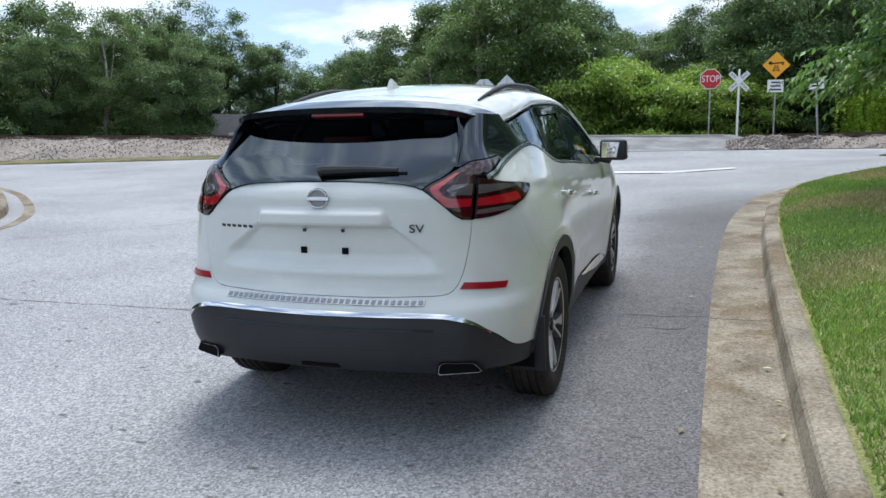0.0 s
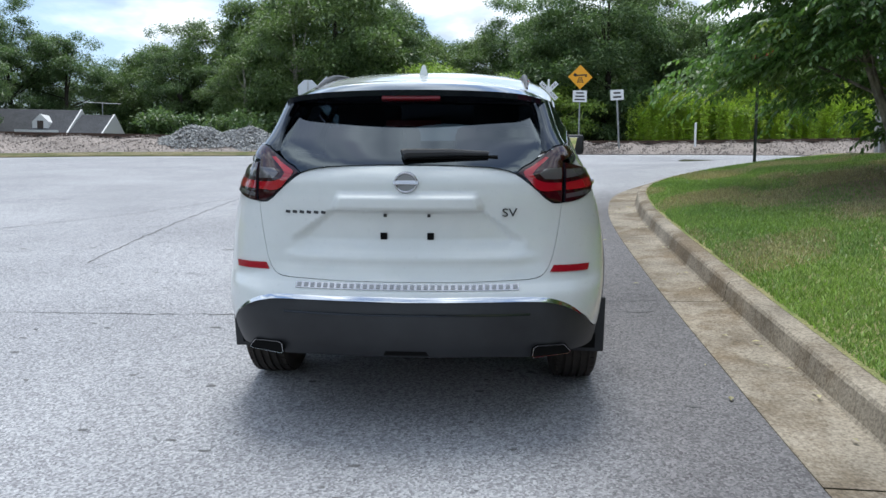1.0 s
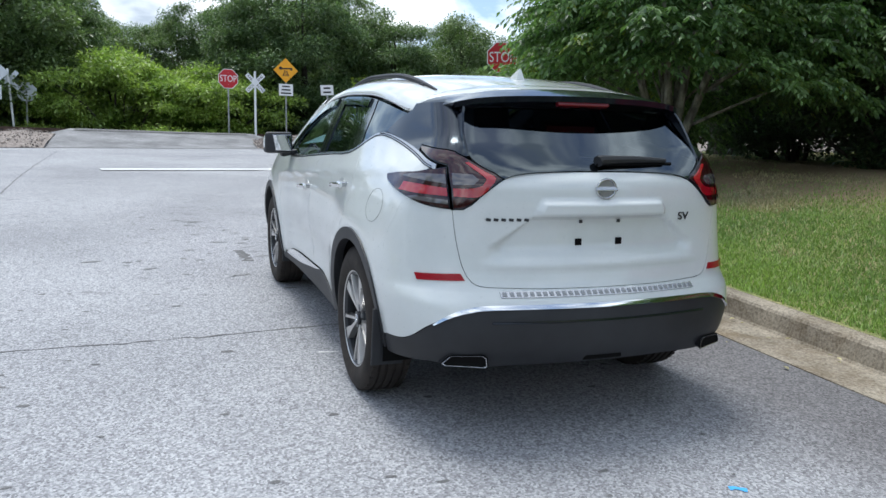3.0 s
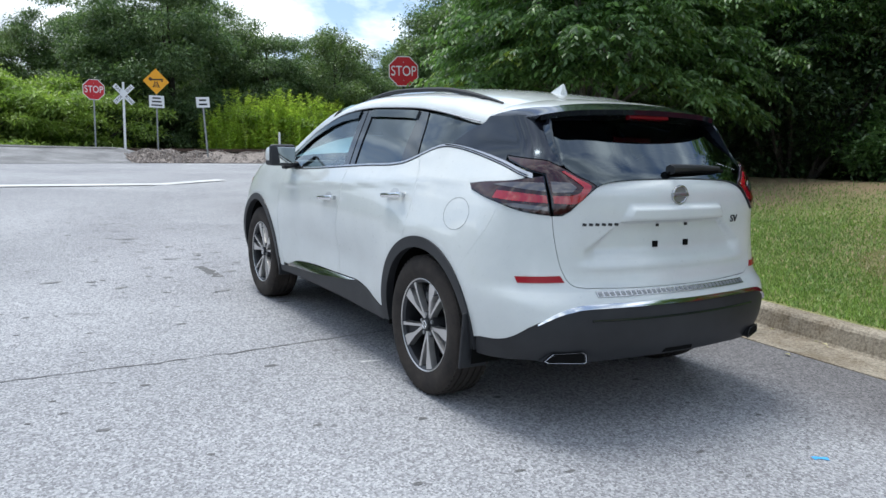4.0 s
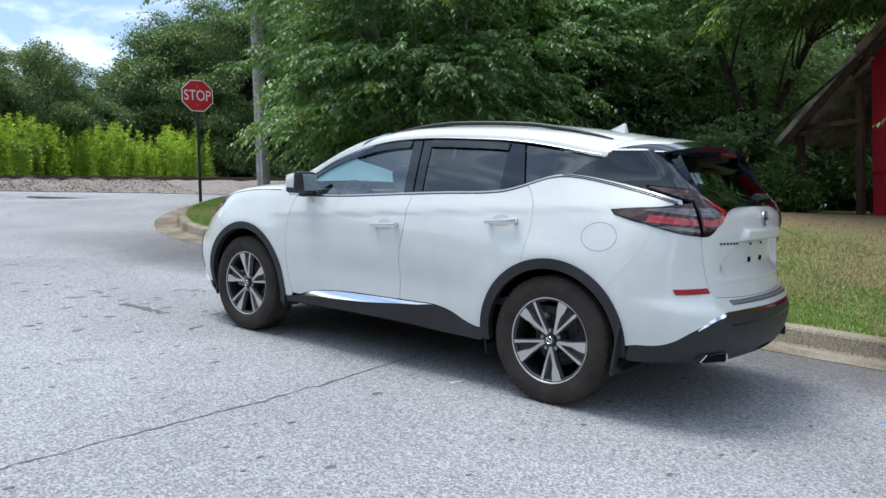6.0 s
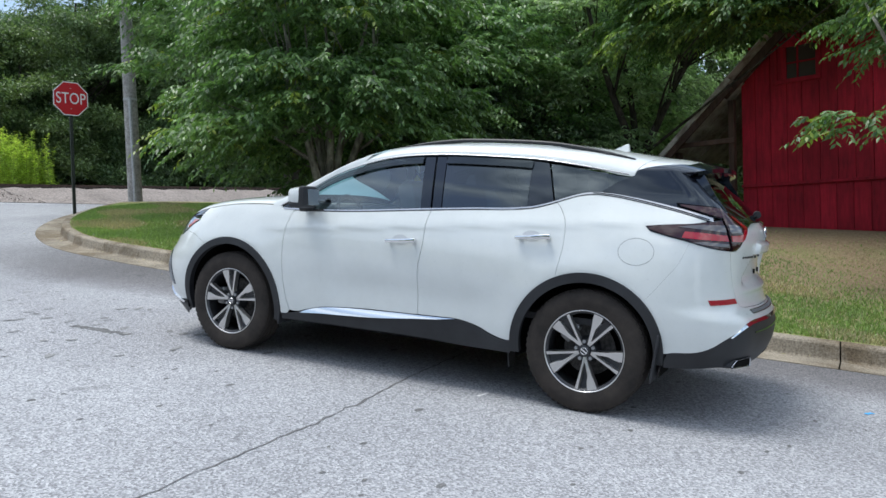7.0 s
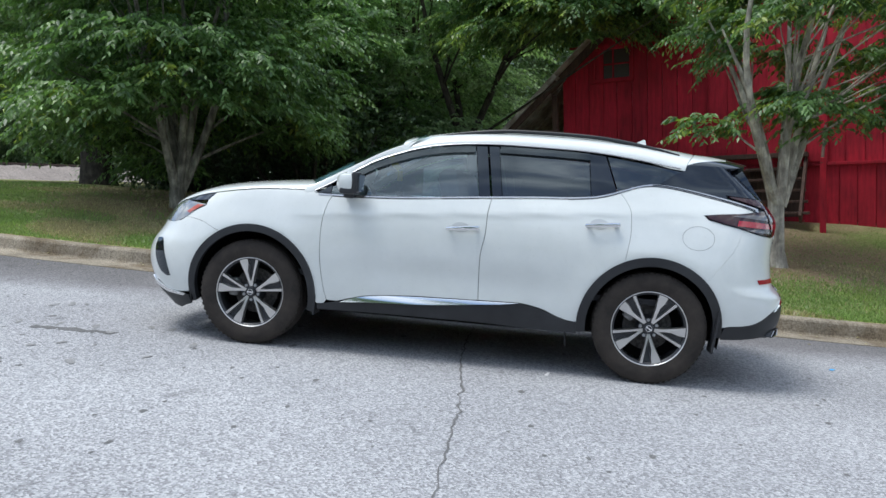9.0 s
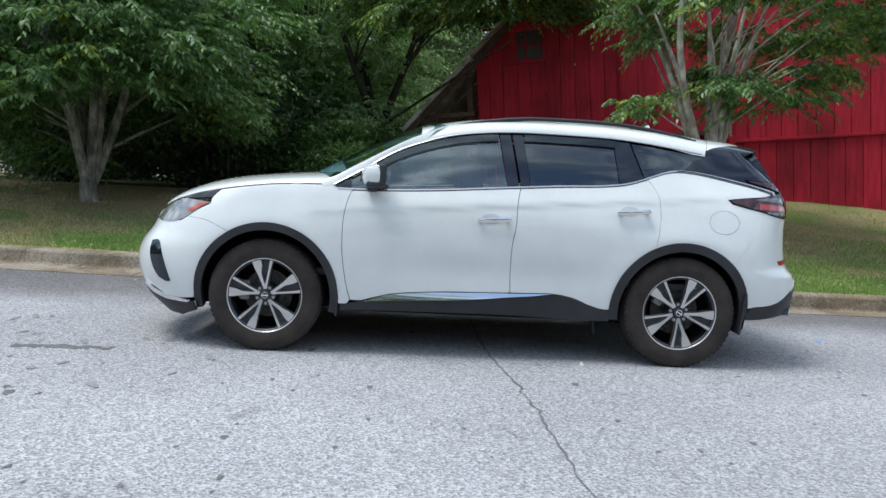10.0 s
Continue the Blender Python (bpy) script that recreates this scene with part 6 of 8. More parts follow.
def skin(name, poly, mat, parent, lift=0.0, gap=0.002, depth=0.012, step=0.035, label="", surface=None, normal=None, mirrored=False, tilt=0.0, reach=0.1):
    """A panel of the body over a polygon of the (a, z) chart, with a turned-in edge."""
    surface, normal = surface or wall, normal or wall_normal
    poly = inset(tidy(straight(list(poly) + [poly[0]], step)), gap)
    P = np.array(poly)
    lo, hi = P.min(0), P.max(0)
    gx, gy = np.meshgrid(np.arange(lo[0], hi[0], step), np.arange(lo[1], hi[1], step * 0.87))
    gx[1::2] += step / 2
    q = np.stack([gx.ravel(), gy.ravel()], 1)
    q = q[inside_poly(poly, q)]
    q = q[~near_edge(poly, q, step * 0.45)]
    n = len(poly)
    v2, _, f, *_ = delaunay([Vector(p) for p in poly] + [Vector(p) for p in q], [(i, (i + 1) % n) for i in range(n)], [], 1, 1e-5)
    U = np.array([(p.x, p.y) for p in v2])
    pos, nor = surface(U[:, 0], U[:, 1]), normal(U[:, 0], U[:, 1])
    pos = pos + nor * lift
    if tilt:
        # the lower edge stands out, so that the face looks up
        pos = pos + nor * (tilt * np.clip(local_top(poly, U) - U[:, 1], 0, reach))[:, None]
        nor = nor + np.array([0, 0, tilt])
        nor /= np.linalg.norm(nor, axis=1)[:, None]
    edges = {}
    for face in f:
        for a, b in zip(face, list(face[1:]) + [face[0]]):
            edges[(a, b)] = edges.get((a, b), 0) + 1
    rim = [(a, b) for a, b in edges if (b, a) not in edges]
    low = {i: len(pos) + k for k, i in enumerate(sorted({i for e in rim for i in e}))}
    order = sorted(low, key=low.get)
    allv = np.concatenate([pos, pos[order] - nor[order] * depth]) if order else pos
    alln = np.concatenate([nor, nor[order]]) if order else nor
    faces = [tuple(t) for t in f]
    # face the triangles outwards
    t0 = faces[len(faces) // 2]
    d = np.cross(allv[t0[1]] - allv[t0[0]], allv[t0[2]] - allv[t0[0]])
    if d @ alln[t0[0]] < 0:
        faces = [t[::-1] for t in faces]
        rim = [(b, a) for a, b in rim]
    faces += [(b, a, low[a], low[b]) for a, b in rim]
    if mirrored:
        allv = allv * np.array([-1, 1, 1])
        alln = alln * np.array([-1, 1, 1])
        faces = [t[::-1] for t in faces]
    me = bpy.data.meshes.new(name)
    me.from_pydata([tuple(p) for p in allv], [], faces)
    me.materials.append(mat)
    nf = len(f)
    me.polygons.foreach_set("use_smooth", [i < nf for i in range(len(faces))])
    me.update()
    me.normals_split_custom_set([tuple(alln[i]) if k < nf else (0, 0, 0) for k, t in enumerate(faces) for i in t])
    ob = new(name, me)
    ob.parent = parent
    if label:
        ob["label"] = label
    return ob


def local_top(poly, U):
    """The height of a strip's upper edge at each place along it."""
    P = np.array(poly)
    out = np.empty(len(U))
    for i, (a, _) in enumerate(U):
        near = P[np.abs(P[:, 0] - a) < 0.03]
        out[i] = near[:, 1].max() if len(near) else P[:, 1].max()
    return out


def both(name, poly, mat, parent, **kw):
    return [skin(name, poly, mat, parent, mirrored=mir, **kw) for mir in (False, True)]


def bead(name, pts, radius, mat, parent, lift=0.0, sides=6, mirror=True, label="", flat=1.0):
    """A thin moulding laid along a line of the chart."""
    U = np.array(pts)
    pos = wall(U[:, 0], U[:, 1]) + wall_normal(U[:, 0], U[:, 1]) * lift
    out = []
    for s in ((1, -1) if mirror else (1,)):
        bm = tube([(s * p[0], p[1], p[2]) for p in pos], radius, sides)
        out.append(part(name, bm, mat, parent, label, True))
    return out


# the kerb side stands a little higher on the cross slope
LEAN = pose(-0.9, 0, 0) @ pose(0, 0, 0, 0, -0.5, 0) @ pose(0.9, 0, 0)
car = thing("car", SLOPE @ LEAN, "white mid-size crossover SUV parked beside the kerb", "car")

# outlines that several panels share
BELT = [(0.965, 1.118), (0.716, 1.121), (0.40, 1.133), (-0.202, 1.176), (-0.586, 1.203), (-0.90, 1.222), (-1.00, 1.235), (-1.10, 1.262), (-1.20, 1.298), (-1.29, 1.328), (-1.371, 1.340),
        (-1.468, 1.336), (-1.626, 1.313), (-1.785, 1.282), (-1.92, 1.253), (-2.04, 1.222), (-2.095, 1.206)]
EAVE = [(1.02, 1.118), (0.963, 1.150), (0.771, 1.262), (0.58, 1.380), (0.387, 1.458), (0.194, 1.512), (0.0, 1.541), (-0.2, 1.555), (-0.6, 1.556), (-1.0, 1.541), (-1.25, 1.513), (-1.453, 1.483), (-1.60, 1.462)]
belt_z = smooth_table([p[0] for p in BELT][::-1], [p[1] for p in BELT][::-1])
eave_z = smooth_table([p[0] for p in EAVE][::-1], [p[1] for p in EAVE][::-1])


def belt(y0, y1, d=0.0, n=24):
    return [(sa(y, float(belt_z(y)) + d), float(belt_z(y)) + d) for y in np.linspace(y0, y1, n)]


def eave(y0, y1, d=0.0, n=24):
    return [(sa(y, float(eave_z(y)) + d), float(eave_z(y)) + d) for y in np.linspace(y0, y1, n)]


FRONT_GAP = curve(S((0.845, 1.118), (0.868, 1.075), (0.893, 0.97), (0.902, 0.873), (0.898, 0.683), (0.869, 0.493), (0.838, 0.375)))
MID_GAP = curve(S((-0.285, 1.18), (-0.268, 1.079), (-0.262, 0.927), (-0.240, 0.792), (-0.238, 0.619), (-0.244, 0.470)))
REAR_GAP = curve(S((-1.155, 1.283), (-1.182, 1.248), (-1.228, 1.17), (-1.240, 1.08), (-1.239, 0.991), (-1.214, 0.822)))
FW, RW, HUB = 1.4125, -1.4125, 0.375

# front wing
WING_NOSE = curve(S((1.96, 0.885), (1.88, 0.880), (1.80, 0.865), (1.71, 0.826), (1.651, 0.802)))
both("front_wing", FRONT_GAP + [(A1 + 0.86 - AY0, 0.345), (A1 + FW - 0.50 - AY0, 0.345)] + arc(FW - 0.006, 0.485, 183, 61, cz=0.388)
     + WING_NOSE[::-1] + curve(S((1.93, 0.905), (1.88, 0.940), (1.80, 0.982), (1.795, 1.02), (1.74, 1.078))) + curve(S((1.58, 1.105), (1.4, 1.128), (1.2, 1.14), (1.0, 1.145))), M_PAINT, car)
# doors
FD = belt(-0.285, 0.845, -0.006, 20) + FRONT_GAP[1:] + straight(S((0.838, 0.372), (0.76, 0.372)))[1:] + curve(S((0.70, 0.392), (0.53, 0.431), (0.226, 0.455), (-0.05, 0.463), (-0.244, 0.467)))[:-1] + MID_GAP[::-1][:-1]
RD = belt(-1.155, -0.285, -0.006, 18) + MID_GAP[1:] + curve(S((-0.244, 0.468), (-0.40, 0.472), (-0.53, 0.474), (-0.62, 0.462), (-0.70, 0.442), (-0.78, 0.408), (-0.86, 0.385), (-0.912, 0.380)))[1:] \
    + arc(RW, 0.485, 1, 66, 20) + REAR_GAP[::-1][1:-1]
front_doors, rear_doors = both("front_door", FD, M_PAINT, car), both("rear_door", RD, M_PAINT, car)

# rear quarter, bumper skin and hatch
LAMP_TOP = curve(S((-1.715, 1.166), (-1.80, 1.177), (-1.89, 1.186), (-1.98, 1.194), (-2.04, 1.206), (-2.08, 1.213)) + R((0.694, 1.224)))
LAMP_LOW = curve(S((-1.715, 1.163), (-1.745, 1.136), (-1.85, 1.111), (-1.96, 1.089)) + R((0.80, 1.060), (0.744, 1.047), (0.694, 1.043)))
SEAM = S((-1.750, 0.722), (-1.80, 0.78), (-1.86, 0.86), (-1.93, 0.96), (-1.975, 1.084))
SEAM_C = curve(SEAM)
both("rear_quarter", belt(-1.155, -2.05, -0.006, 28) + [p for p in LAMP_TOP[::-1] if p[0] > sa(-2.045, 1.2)] + [p for p in LAMP_LOW[1:] if p[0] > SEAM_C[-1][0] + 0.004] + SEAM_C[::-1] + arc(RW, 0.485, 134, 66, 20) + REAR_GAP[::-1][:-1], M_PAINT, car, gap=0.0005)
HATCH_SIDE = curve(R((0.690, 1.040), (0.680, 0.949), (0.664, 0.854), (0.645, 0.783), (0.612, 0.728), (0.54, 0.707), (0.30, 0.700), (0.0, 0.699)))
BUMPER_LINE = curve(S((-1.905, 0.438), (-1.97, 0.442), (-2.03, 0.447), (-2.09, 0.461), (-2.148, 0.490), (-2.20, 0.530)) + R((0.752, 0.574), (0.70, 0.606), (0.635, 0.627), (0.54, 0.636), (0.3, 0.638), (0.0, 0.637)))
half = SEAM_C[::-1][:-1] + arc(RW, 0.485, 134, 174, 16) + BUMPER_LINE[1:]
inner_half = HATCH_SIDE[::-1] + R((0.70, 1.042)) + [p for p in LAMP_LOW[::-1] if p[0] < SEAM_C[-1][0] - 0.004]
rear_half = half + inner_half
bumper_loop = half + [(-a, z) for a, z in half[::-1]][1:]
top_loop = [(-a, z) for a, z in inner_half[::-1]] + inner_half[1:]
skin("rear_bumper", bumper_loop + top_loop, M_PAINT, car, gap=0.0003, step=0.03)
LAMP_IN = curve(R((0.686, 1.043), (0.648, 1.045), (0.615, 1.066), (0.58, 1.100), (0.508, 1.158), (0.480, 1.176)))
GLASS_LOW = curve(R((0.480, 1.178), (0.44, 1.191), (0.40, 1.199), (0.315, 1.207), (0.15, 1.212), (0.0, 1.213)))
hatch_half = HATCH_SIDE[::-1] + LAMP_IN + GLASS_LOW[1:]
hatch = skin("tailgate", [(-a, z) for a, z in hatch_half[::-1]] + hatch_half[1:-1], M_PAINT, car, gap=0.0025, step=0.016)

# black lower bumper with its chrome strip
low_half = [(p[0], p[1] - 0.004) for p in BUMPER_LINE]
bottom = curve(S((-1.885, 0.342), (-2.0, 0.345), (-2.12, 0.356)) + R((0.76, 0.362), (0.66, 0.350), (0.5, 0.352), (0.36, 0.358), (0.0, 0.358)))
valance_half = bottom[::-1] + S((-1.885, 0.38)) + low_half
skin("lower_bumper", [(-a, z) for a, z in valance_half[::-1]] + valance_half[1:-1], M_CLAD, car, lift=-0.002, gap=0.001, step=0.03, label="grey-black plastic lower bumper")
chrome_half = curve(R((0.780, 0.551), (0.748, 0.580), (0.70, 0.610), (0.635, 0.632), (0.54, 0.641), (0.3, 0.643), (0.0, 0.642)))
chrome_low = [(a - (0.005 if a > 0.6 else 0), z - 0.020 * min(1.0, 0.25 + 0.13 * k)) for k, (a, z) in enumerate(chrome_half)][::-1]
strip_loop = [(-a, z) for a, z in chrome_half] + chrome_half[::-1][1:] + chrome_low[::-1] + [(-a, z) for a, z in chrome_low][1:]
skin("bumper_strip", strip_loop, M_CHROME, car, lift=0.003, gap=0.0, label="bright chrome strip", tilt=0.30, reach=0.022)
skin("bumper_groove", R((0.55, 0.562), (0.55, 0.572), (-0.55, 0.572), (-0.55, 0.562)), M_PIANO, car, lift=0.001, gap=0.0)
skin("step_pad", R((0.50, 0.668), (0.50, 0.690), (-0.50, 0.690), (-0.50, 0.668)), M_SATIN, car, lift=0.006, gap=0.0, label="ribbed chrome loading plate")
for k in range(33):
    x = -0.48 + 0.03 * k
    skin("pad_slot", [(x - 0.009, 0.672), (x + 0.009, 0.672), (x + 0.009, 0.686), (x - 0.009, 0.686)], M_SLOT, car, lift=0.0085, gap=0.0, depth=0.004)
skin("diffuser_slot", R((0.10, 0.372), (0.09, 0.392), (-0.09, 0.392), (-0.10, 0.372)), M_GAP, car, lift=0.002, gap=0.0)

# tail lamps: fixed part on the quarter, moving part on the hatch, and the arm beside the glass
CHROME_W = 0.024
ARM_TIP = (-1.865, 1.306)
ARM_IN = curve(R((0.480, 1.176), (0.51, 1.199), (0.547, 1.217), (0.60, 1.252), (0.645, 1.279), (0.675, 1.292)) + S(ARM_TIP))
ARM_OUT = belt(-1.90, -2.08, CHROME_W + 0.001, 10)
outer = LAMP_TOP + LAMP_LOW[::-1]
inner = LAMP_IN + ARM_IN[1:] + ARM_OUT + R((0.691, 1.226), (0.689, 1.13), (0.688, 1.044))
both("lamp_seal", outer, M_PIANO, car, lift=0.004, gap=0.0015, step=0.025, label="black lamp surround")
both("lamp_seal", inner, M_PIANO, car, lift=0.004, gap=0.0015, step=0.025, label="black lamp surround")
outer_lamps = both("tail_lamp", outer, M_LENS, car, lift=0.011, gap=0.006, step=0.025, label="smoked red tail lamp")
inner_lamps = both("tailgate_lamp", inner, M_LENS, car, lift=0.011, gap=0.006, step=0.025, label="smoked red lamp on the tailgate")
for mir, lo, li in ((False, outer_lamps[0], inner_lamps[0]), (True, outer_lamps[1], inner_lamps[1])):
    kw = dict(mirrored=mir, gap=0.0, depth=0.002, step=0.025)
    skin("light_band", straight(S((-1.93, 1.106), (-2.04, 1.100)) + R((0.702, 1.098), (0.702, 1.132)) + S((-2.04, 1.140), (-1.94, 1.142))), M_REDLIT, lo, lift=0.0135, label="bright red light band", **kw)
    skin("clear_band", straight(S((-1.90, 1.165), (-2.02, 1.160)) + R((0.702, 1.150), (0.702, 1.188)) + S((-2.03, 1.186), (-1.95, 1.176))), M_CLEAR, lo, lift=0.0135, label="grey clear lens", **kw)
    skin("low_band", straight(S((-1.99, 1.082), (-2.05, 1.072)) + R((0.702, 1.064), (0.702, 1.082)) + S((-2.05, 1.090))), M_CLEAR, lo, lift=0.0135, **kw)
    skin("light_band", curve(R((0.680, 1.132), (0.61, 1.136), (0.568, 1.150), (0.552, 1.170), (0.578, 1.196), (0.625, 1.238)), 0.02) + curve(R((0.610, 1.240), (0.550, 1.200), (0.512, 1.176), (0.540, 1.142), (0.588, 1.100), (0.680, 1.098)), 0.02),
         M_REDLIT, li, lift=0.0135, label="bright red light band", **kw)
    skin("clear_band", straight(R((0.680, 1.147), (0.605, 1.150), (0.582, 1.170), (0.605, 1.190), (0.680, 1.194))), M_CLEAR, li, lift=0.0135, label="grey clear lens", **kw)

# rear glass and gloss black pillars
GL_TOP = 1.475


def flat_glass(a, z):
    """The rear window: flatter across than the body round it."""
    p, mid = wall(a, z), wall(np.zeros_like(a), z)
    k = 0.45 + 0.55 * s01(np.abs(a), 0.30, 0.58)
    p[..., 1] = mid[..., 1] + (p[..., 1] - mid[..., 1]) * k
    return p


gl_half = curve(R((0.480, 1.180), (0.51, 1.203), (0.547, 1.221), (0.59, 1.256), (0.606, 1.30), (0.598, 1.37), (0.578, 1.43), (0.55, GL_TOP))) + R((0.3, GL_TOP + 0.012), (0.0, GL_TOP + 0.014))
glass_loop = GLASS_LOW[::-1][1:] + gl_half[1:]
rear_glass = skin("rear_window", [(-a, z) for a, z in glass_loop[::-1]] + glass_loop[1:-1], M_PRIVACY, car, lift=0.004, gap=0.001, depth=0.004, surface=flat_glass, label="dark tinted rear window")
PILLAR_IN = curve(R((0.612, 1.268), (0.610, 1.30), (0.602, 1.37), (0.582, 1.43), (0.553, GL_TOP + 0.005)))
both("rear_pillar", PILLAR_IN + R((0.55, 1.51)) + straight([(sa(-1.62, 1.50), 1.50), (sa(-1.60, 1.468), 1.468), (sa(-1.50, 1.42), 1.42), (sa(-1.42, 1.358), 1.358)])
     + belt(-1.46, -1.88, 0.014, 14) + [(a, z + 0.003) for a, z in ARM_IN[::-1] if a > ra(0.612, 1.26)], M_PIANO, car, lift=0.003, gap=0.001, label="gloss black rear pillar")

# side windows, pillars and mouldings
def pane(y0, y1, lo=0.012, hi=-0.022, n=16, lean0=0.0, lean1=0.0):
    lower = belt(y0, y1, lo, n)
    upper = eave(y1 + lean1, y0 + lean0, hi, n)
    return lower + upper


win_f = [*belt(-0.195, 0.86, 0.012, 18), *eave(0.86, -0.135, -0.022, 18)]
for k, mir in enumerate((False, True)):
    skin("window", win_f, M_SIDEGLASS, front_doors[k], lift=-0.006, gap=0.002, depth=0.003, mirrored=mir, label="lightly tinted window glass")
    skin("window", [*belt(-0.96, -0.355, 0.012, 14), *eave(-0.30, -0.93, -0.022, 14)], M_PRIVACY, rear_doors[k], lift=-0.006, gap=0.002, depth=0.003, mirrored=mir, label="dark privacy window glass")
    skin("door_pillar", [*belt(-0.275, -0.195, 0.008, 4), *eave(-0.135, -0.215, -0.012, 4)], M_PIANO, front_doors[k], lift=0.001, gap=0.002, mirrored=mir, label="gloss black pillar trim")
    skin("door_pillar", [*belt(-0.355, -0.287, 0.008, 4), *eave(-0.225, -0.30, -0.012, 4)], M_PIANO, rear_doors[k], lift=0.001, gap=0.002, mirrored=mir, label="gloss black pillar trim")
    skin("door_pillar", [*belt(-1.13, -0.96, 0.010, 6), *eave(-0.93, -1.045, -0.012, 5)], M_PIANO, rear_doors[k], lift=0.001, gap=0.002, mirrored=mir, label="gloss black pillar trim")
    skin("window_visor", [*eave(0.80, -0.13, -0.016, 24), *eave(-0.13, 0.80, -0.062, 24)], M_SMOKE, front_doors[k], lift=0.012, gap=0.0, depth=0.012, mirrored=mir, label="smoked plastic rain visor")
    skin("window_visor", [*eave(-0.31, -0.94, -0.016, 18), *eave(-0.94, -0.31, -0.062, 18)], M_SMOKE, rear_doors[k], lift=0.012, gap=0.0, depth=0.012, mirrored=mir, label="smoked plastic rain visor")
both("quarter_window", [*belt(-1.42, -1.135, 0.012, 10), *eave(-1.055, -1.50, -0.014, 10), (sa(-1.58, 1.452), 1.452)], M_PRIVACY, car, lift=-0.002, gap=0.002, depth=0.003, label="dark privacy quarter glass")
both("belt_moulding", belt(0.95, -1.30, -0.002, 60) + belt(-1.30, 0.95, 0.008, 60), M_SATIN, car, lift=0.004, gap=0.0, depth=0.006, label="thin chrome window moulding")
tail_band = belt(-1.30, -2.085, -0.002, 36)
both("belt_moulding", tail_band + [(a, z + 0.010 + (CHROME_W - 0.010) * k / 35) for k, (a, z) in enumerate(tail_band)][::-1], M_SATIN, car, lift=0.005, gap=0.0, depth=0.008, label="wide chrome moulding below the quarter glass")
bead("belt_groove", [(a, z + 0.006) for a, z in tail_band[3:-1]], 0.0022, M_GAP, car, 0.0075)
bead("roof_moulding", eave(0.98, -1.56, 0.004, 70), 0.0045, M_SATIN, car, 0.001, label="thin chrome window moulding")
both("mirror_triangle", [*belt(0.86, 0.985, 0.010, 4), *eave(0.965, 0.86, -0.016, 4)], M_PIANO, car, lift=0.001, gap=0.001)


# ---- roof, spoiler, windscreen and bonnet: caps over the walls ----
ROOF_MID = smooth_table([-2.2, -2.1, -1.9, -1.6, -1.3, -0.9, -0.6, -0.3, 0.0, 0.2, 0.42, 0.6], [1.518, 1.540, 1.576, 1.622, 1.659, 1.690, 1.697, 1.692, 1.670, 1.642, 1.592, 1.53])
HOOD_MID = smooth_table([1.0, 1.15, 1.4, 1.6, 1.8, 1.95, 2.08, 2.2, 2.28], [1.236, 1.228, 1.208, 1.186, 1.154, 1.112, 1.062, 0.99, 0.93])
HOOD_EDGE = smooth_table([1.0, 1.2, 1.4, 1.58, 1.74, 1.9, 2.05, 2.15, 2.24], [1.150, 1.145, 1.133, 1.110, 1.083, 1.050, 1.005, 0.965, 0.92])


def cap(ys, edge, mid, exponent=2.6, n=14, front=None):
    """A vaulted sheet: at each y from the left edge over the middle to the right."""
    rows = []
    for y in ys:
        xe, ze, zm = edge(y)[0], edge(y)[1], mid(y)
        row = []
        for k in range(-n, n + 1):
            t = k / n
            s = math.copysign(abs(math.sin(t * math.pi / 2)) ** 0.9, t)
            row.append((s * xe, y + (front(s * xe) if front else 0), ze + (zm - ze) * (1 - abs(s) ** exponent) ** (1 / exponent * 1.25)))
        rows.append(row)
    return rows


def sheet_part(name, rows, mat, parent, label="", thick=0.0):
    bm = bmesh.new()
    V = [[bm.verts.new(p) for p in r] for r in rows]
    for a, b in zip(V, V[1:]):
        for k in range(len(a) - 1):
            bm.faces.new((a[k], a[k + 1], b[k + 1], b[k]))
    if thick:
        g = bmesh.ops.solidify(bm, geom=list(bm.faces), thickness=thick)
    return part(name, bm, mat, parent, label, True)


def roof_edge(y):
    z = float(eave_z(clamp(y, -1.6, 0.95))) + 0.006 - (0.0 if y > -1.6 else 0.10 * (-1.6 - y))
    return float(half_width(np.array(y), np.array(z))) + 0.001, z


def skewed(row, y):
    """The roof's rear edge runs forward towards the sides."""
    k = s01(np.array(-y), 1.2, 1.7)
    return [(p[0], p[1] + 0.12 * float(k) * (abs(p[0]) / 0.7) ** 3, p[2]) for p in row]


sheet_part("roof", [skewed(r, y) for r, y in zip(cap(np.linspace(0.40, -1.70, 44), roof_edge, lambda y: float(ROOF_MID(y))), np.linspace(0.40, -1.70, 44))], M_PAINT, car)


SPOILER_N = 14


def tail_edge(s, drop=0.0):
    """The spoiler's trailing edge, s from -1 to 1 across."""
    return Vector((0.605 * s, -2.075 + 0.06 * s * s + 0.06 * abs(s) ** 10, 1.548 - 0.022 * s * s - 0.02 * s**8 - drop))


def glass_top(s):
    return Vector((0.59 * s, -1.945 + 0.075 * s * s, 1.484 - 0.012 * s * s))


under_rows = [[tuple(tail_edge(s, 0.026).lerp(glass_top(s), k / 9)) for s in np.linspace(-1, 1, 29)] for k in range(10)]
# white in the middle, gloss black along the trailing edge and down both ends
def spoiler_point(s, t):
    e = roof_edge(-1.703)
    p = skewed([(s * e[0], -1.703, e[1] + (float(ROOF_MID(-1.703)) - e[1]) * max(0.0, 1 - abs(s) ** 2.6) ** (1.25 / 2.6))], -1.703)[0]
    q = Vector(p).lerp(tail_edge(s), t)
    q.z += 0.012 * math.sin(math.pi * t) * (1 - s**4)
    return tuple(q)


def across(t):
    return 0.97 - 0.32 * t


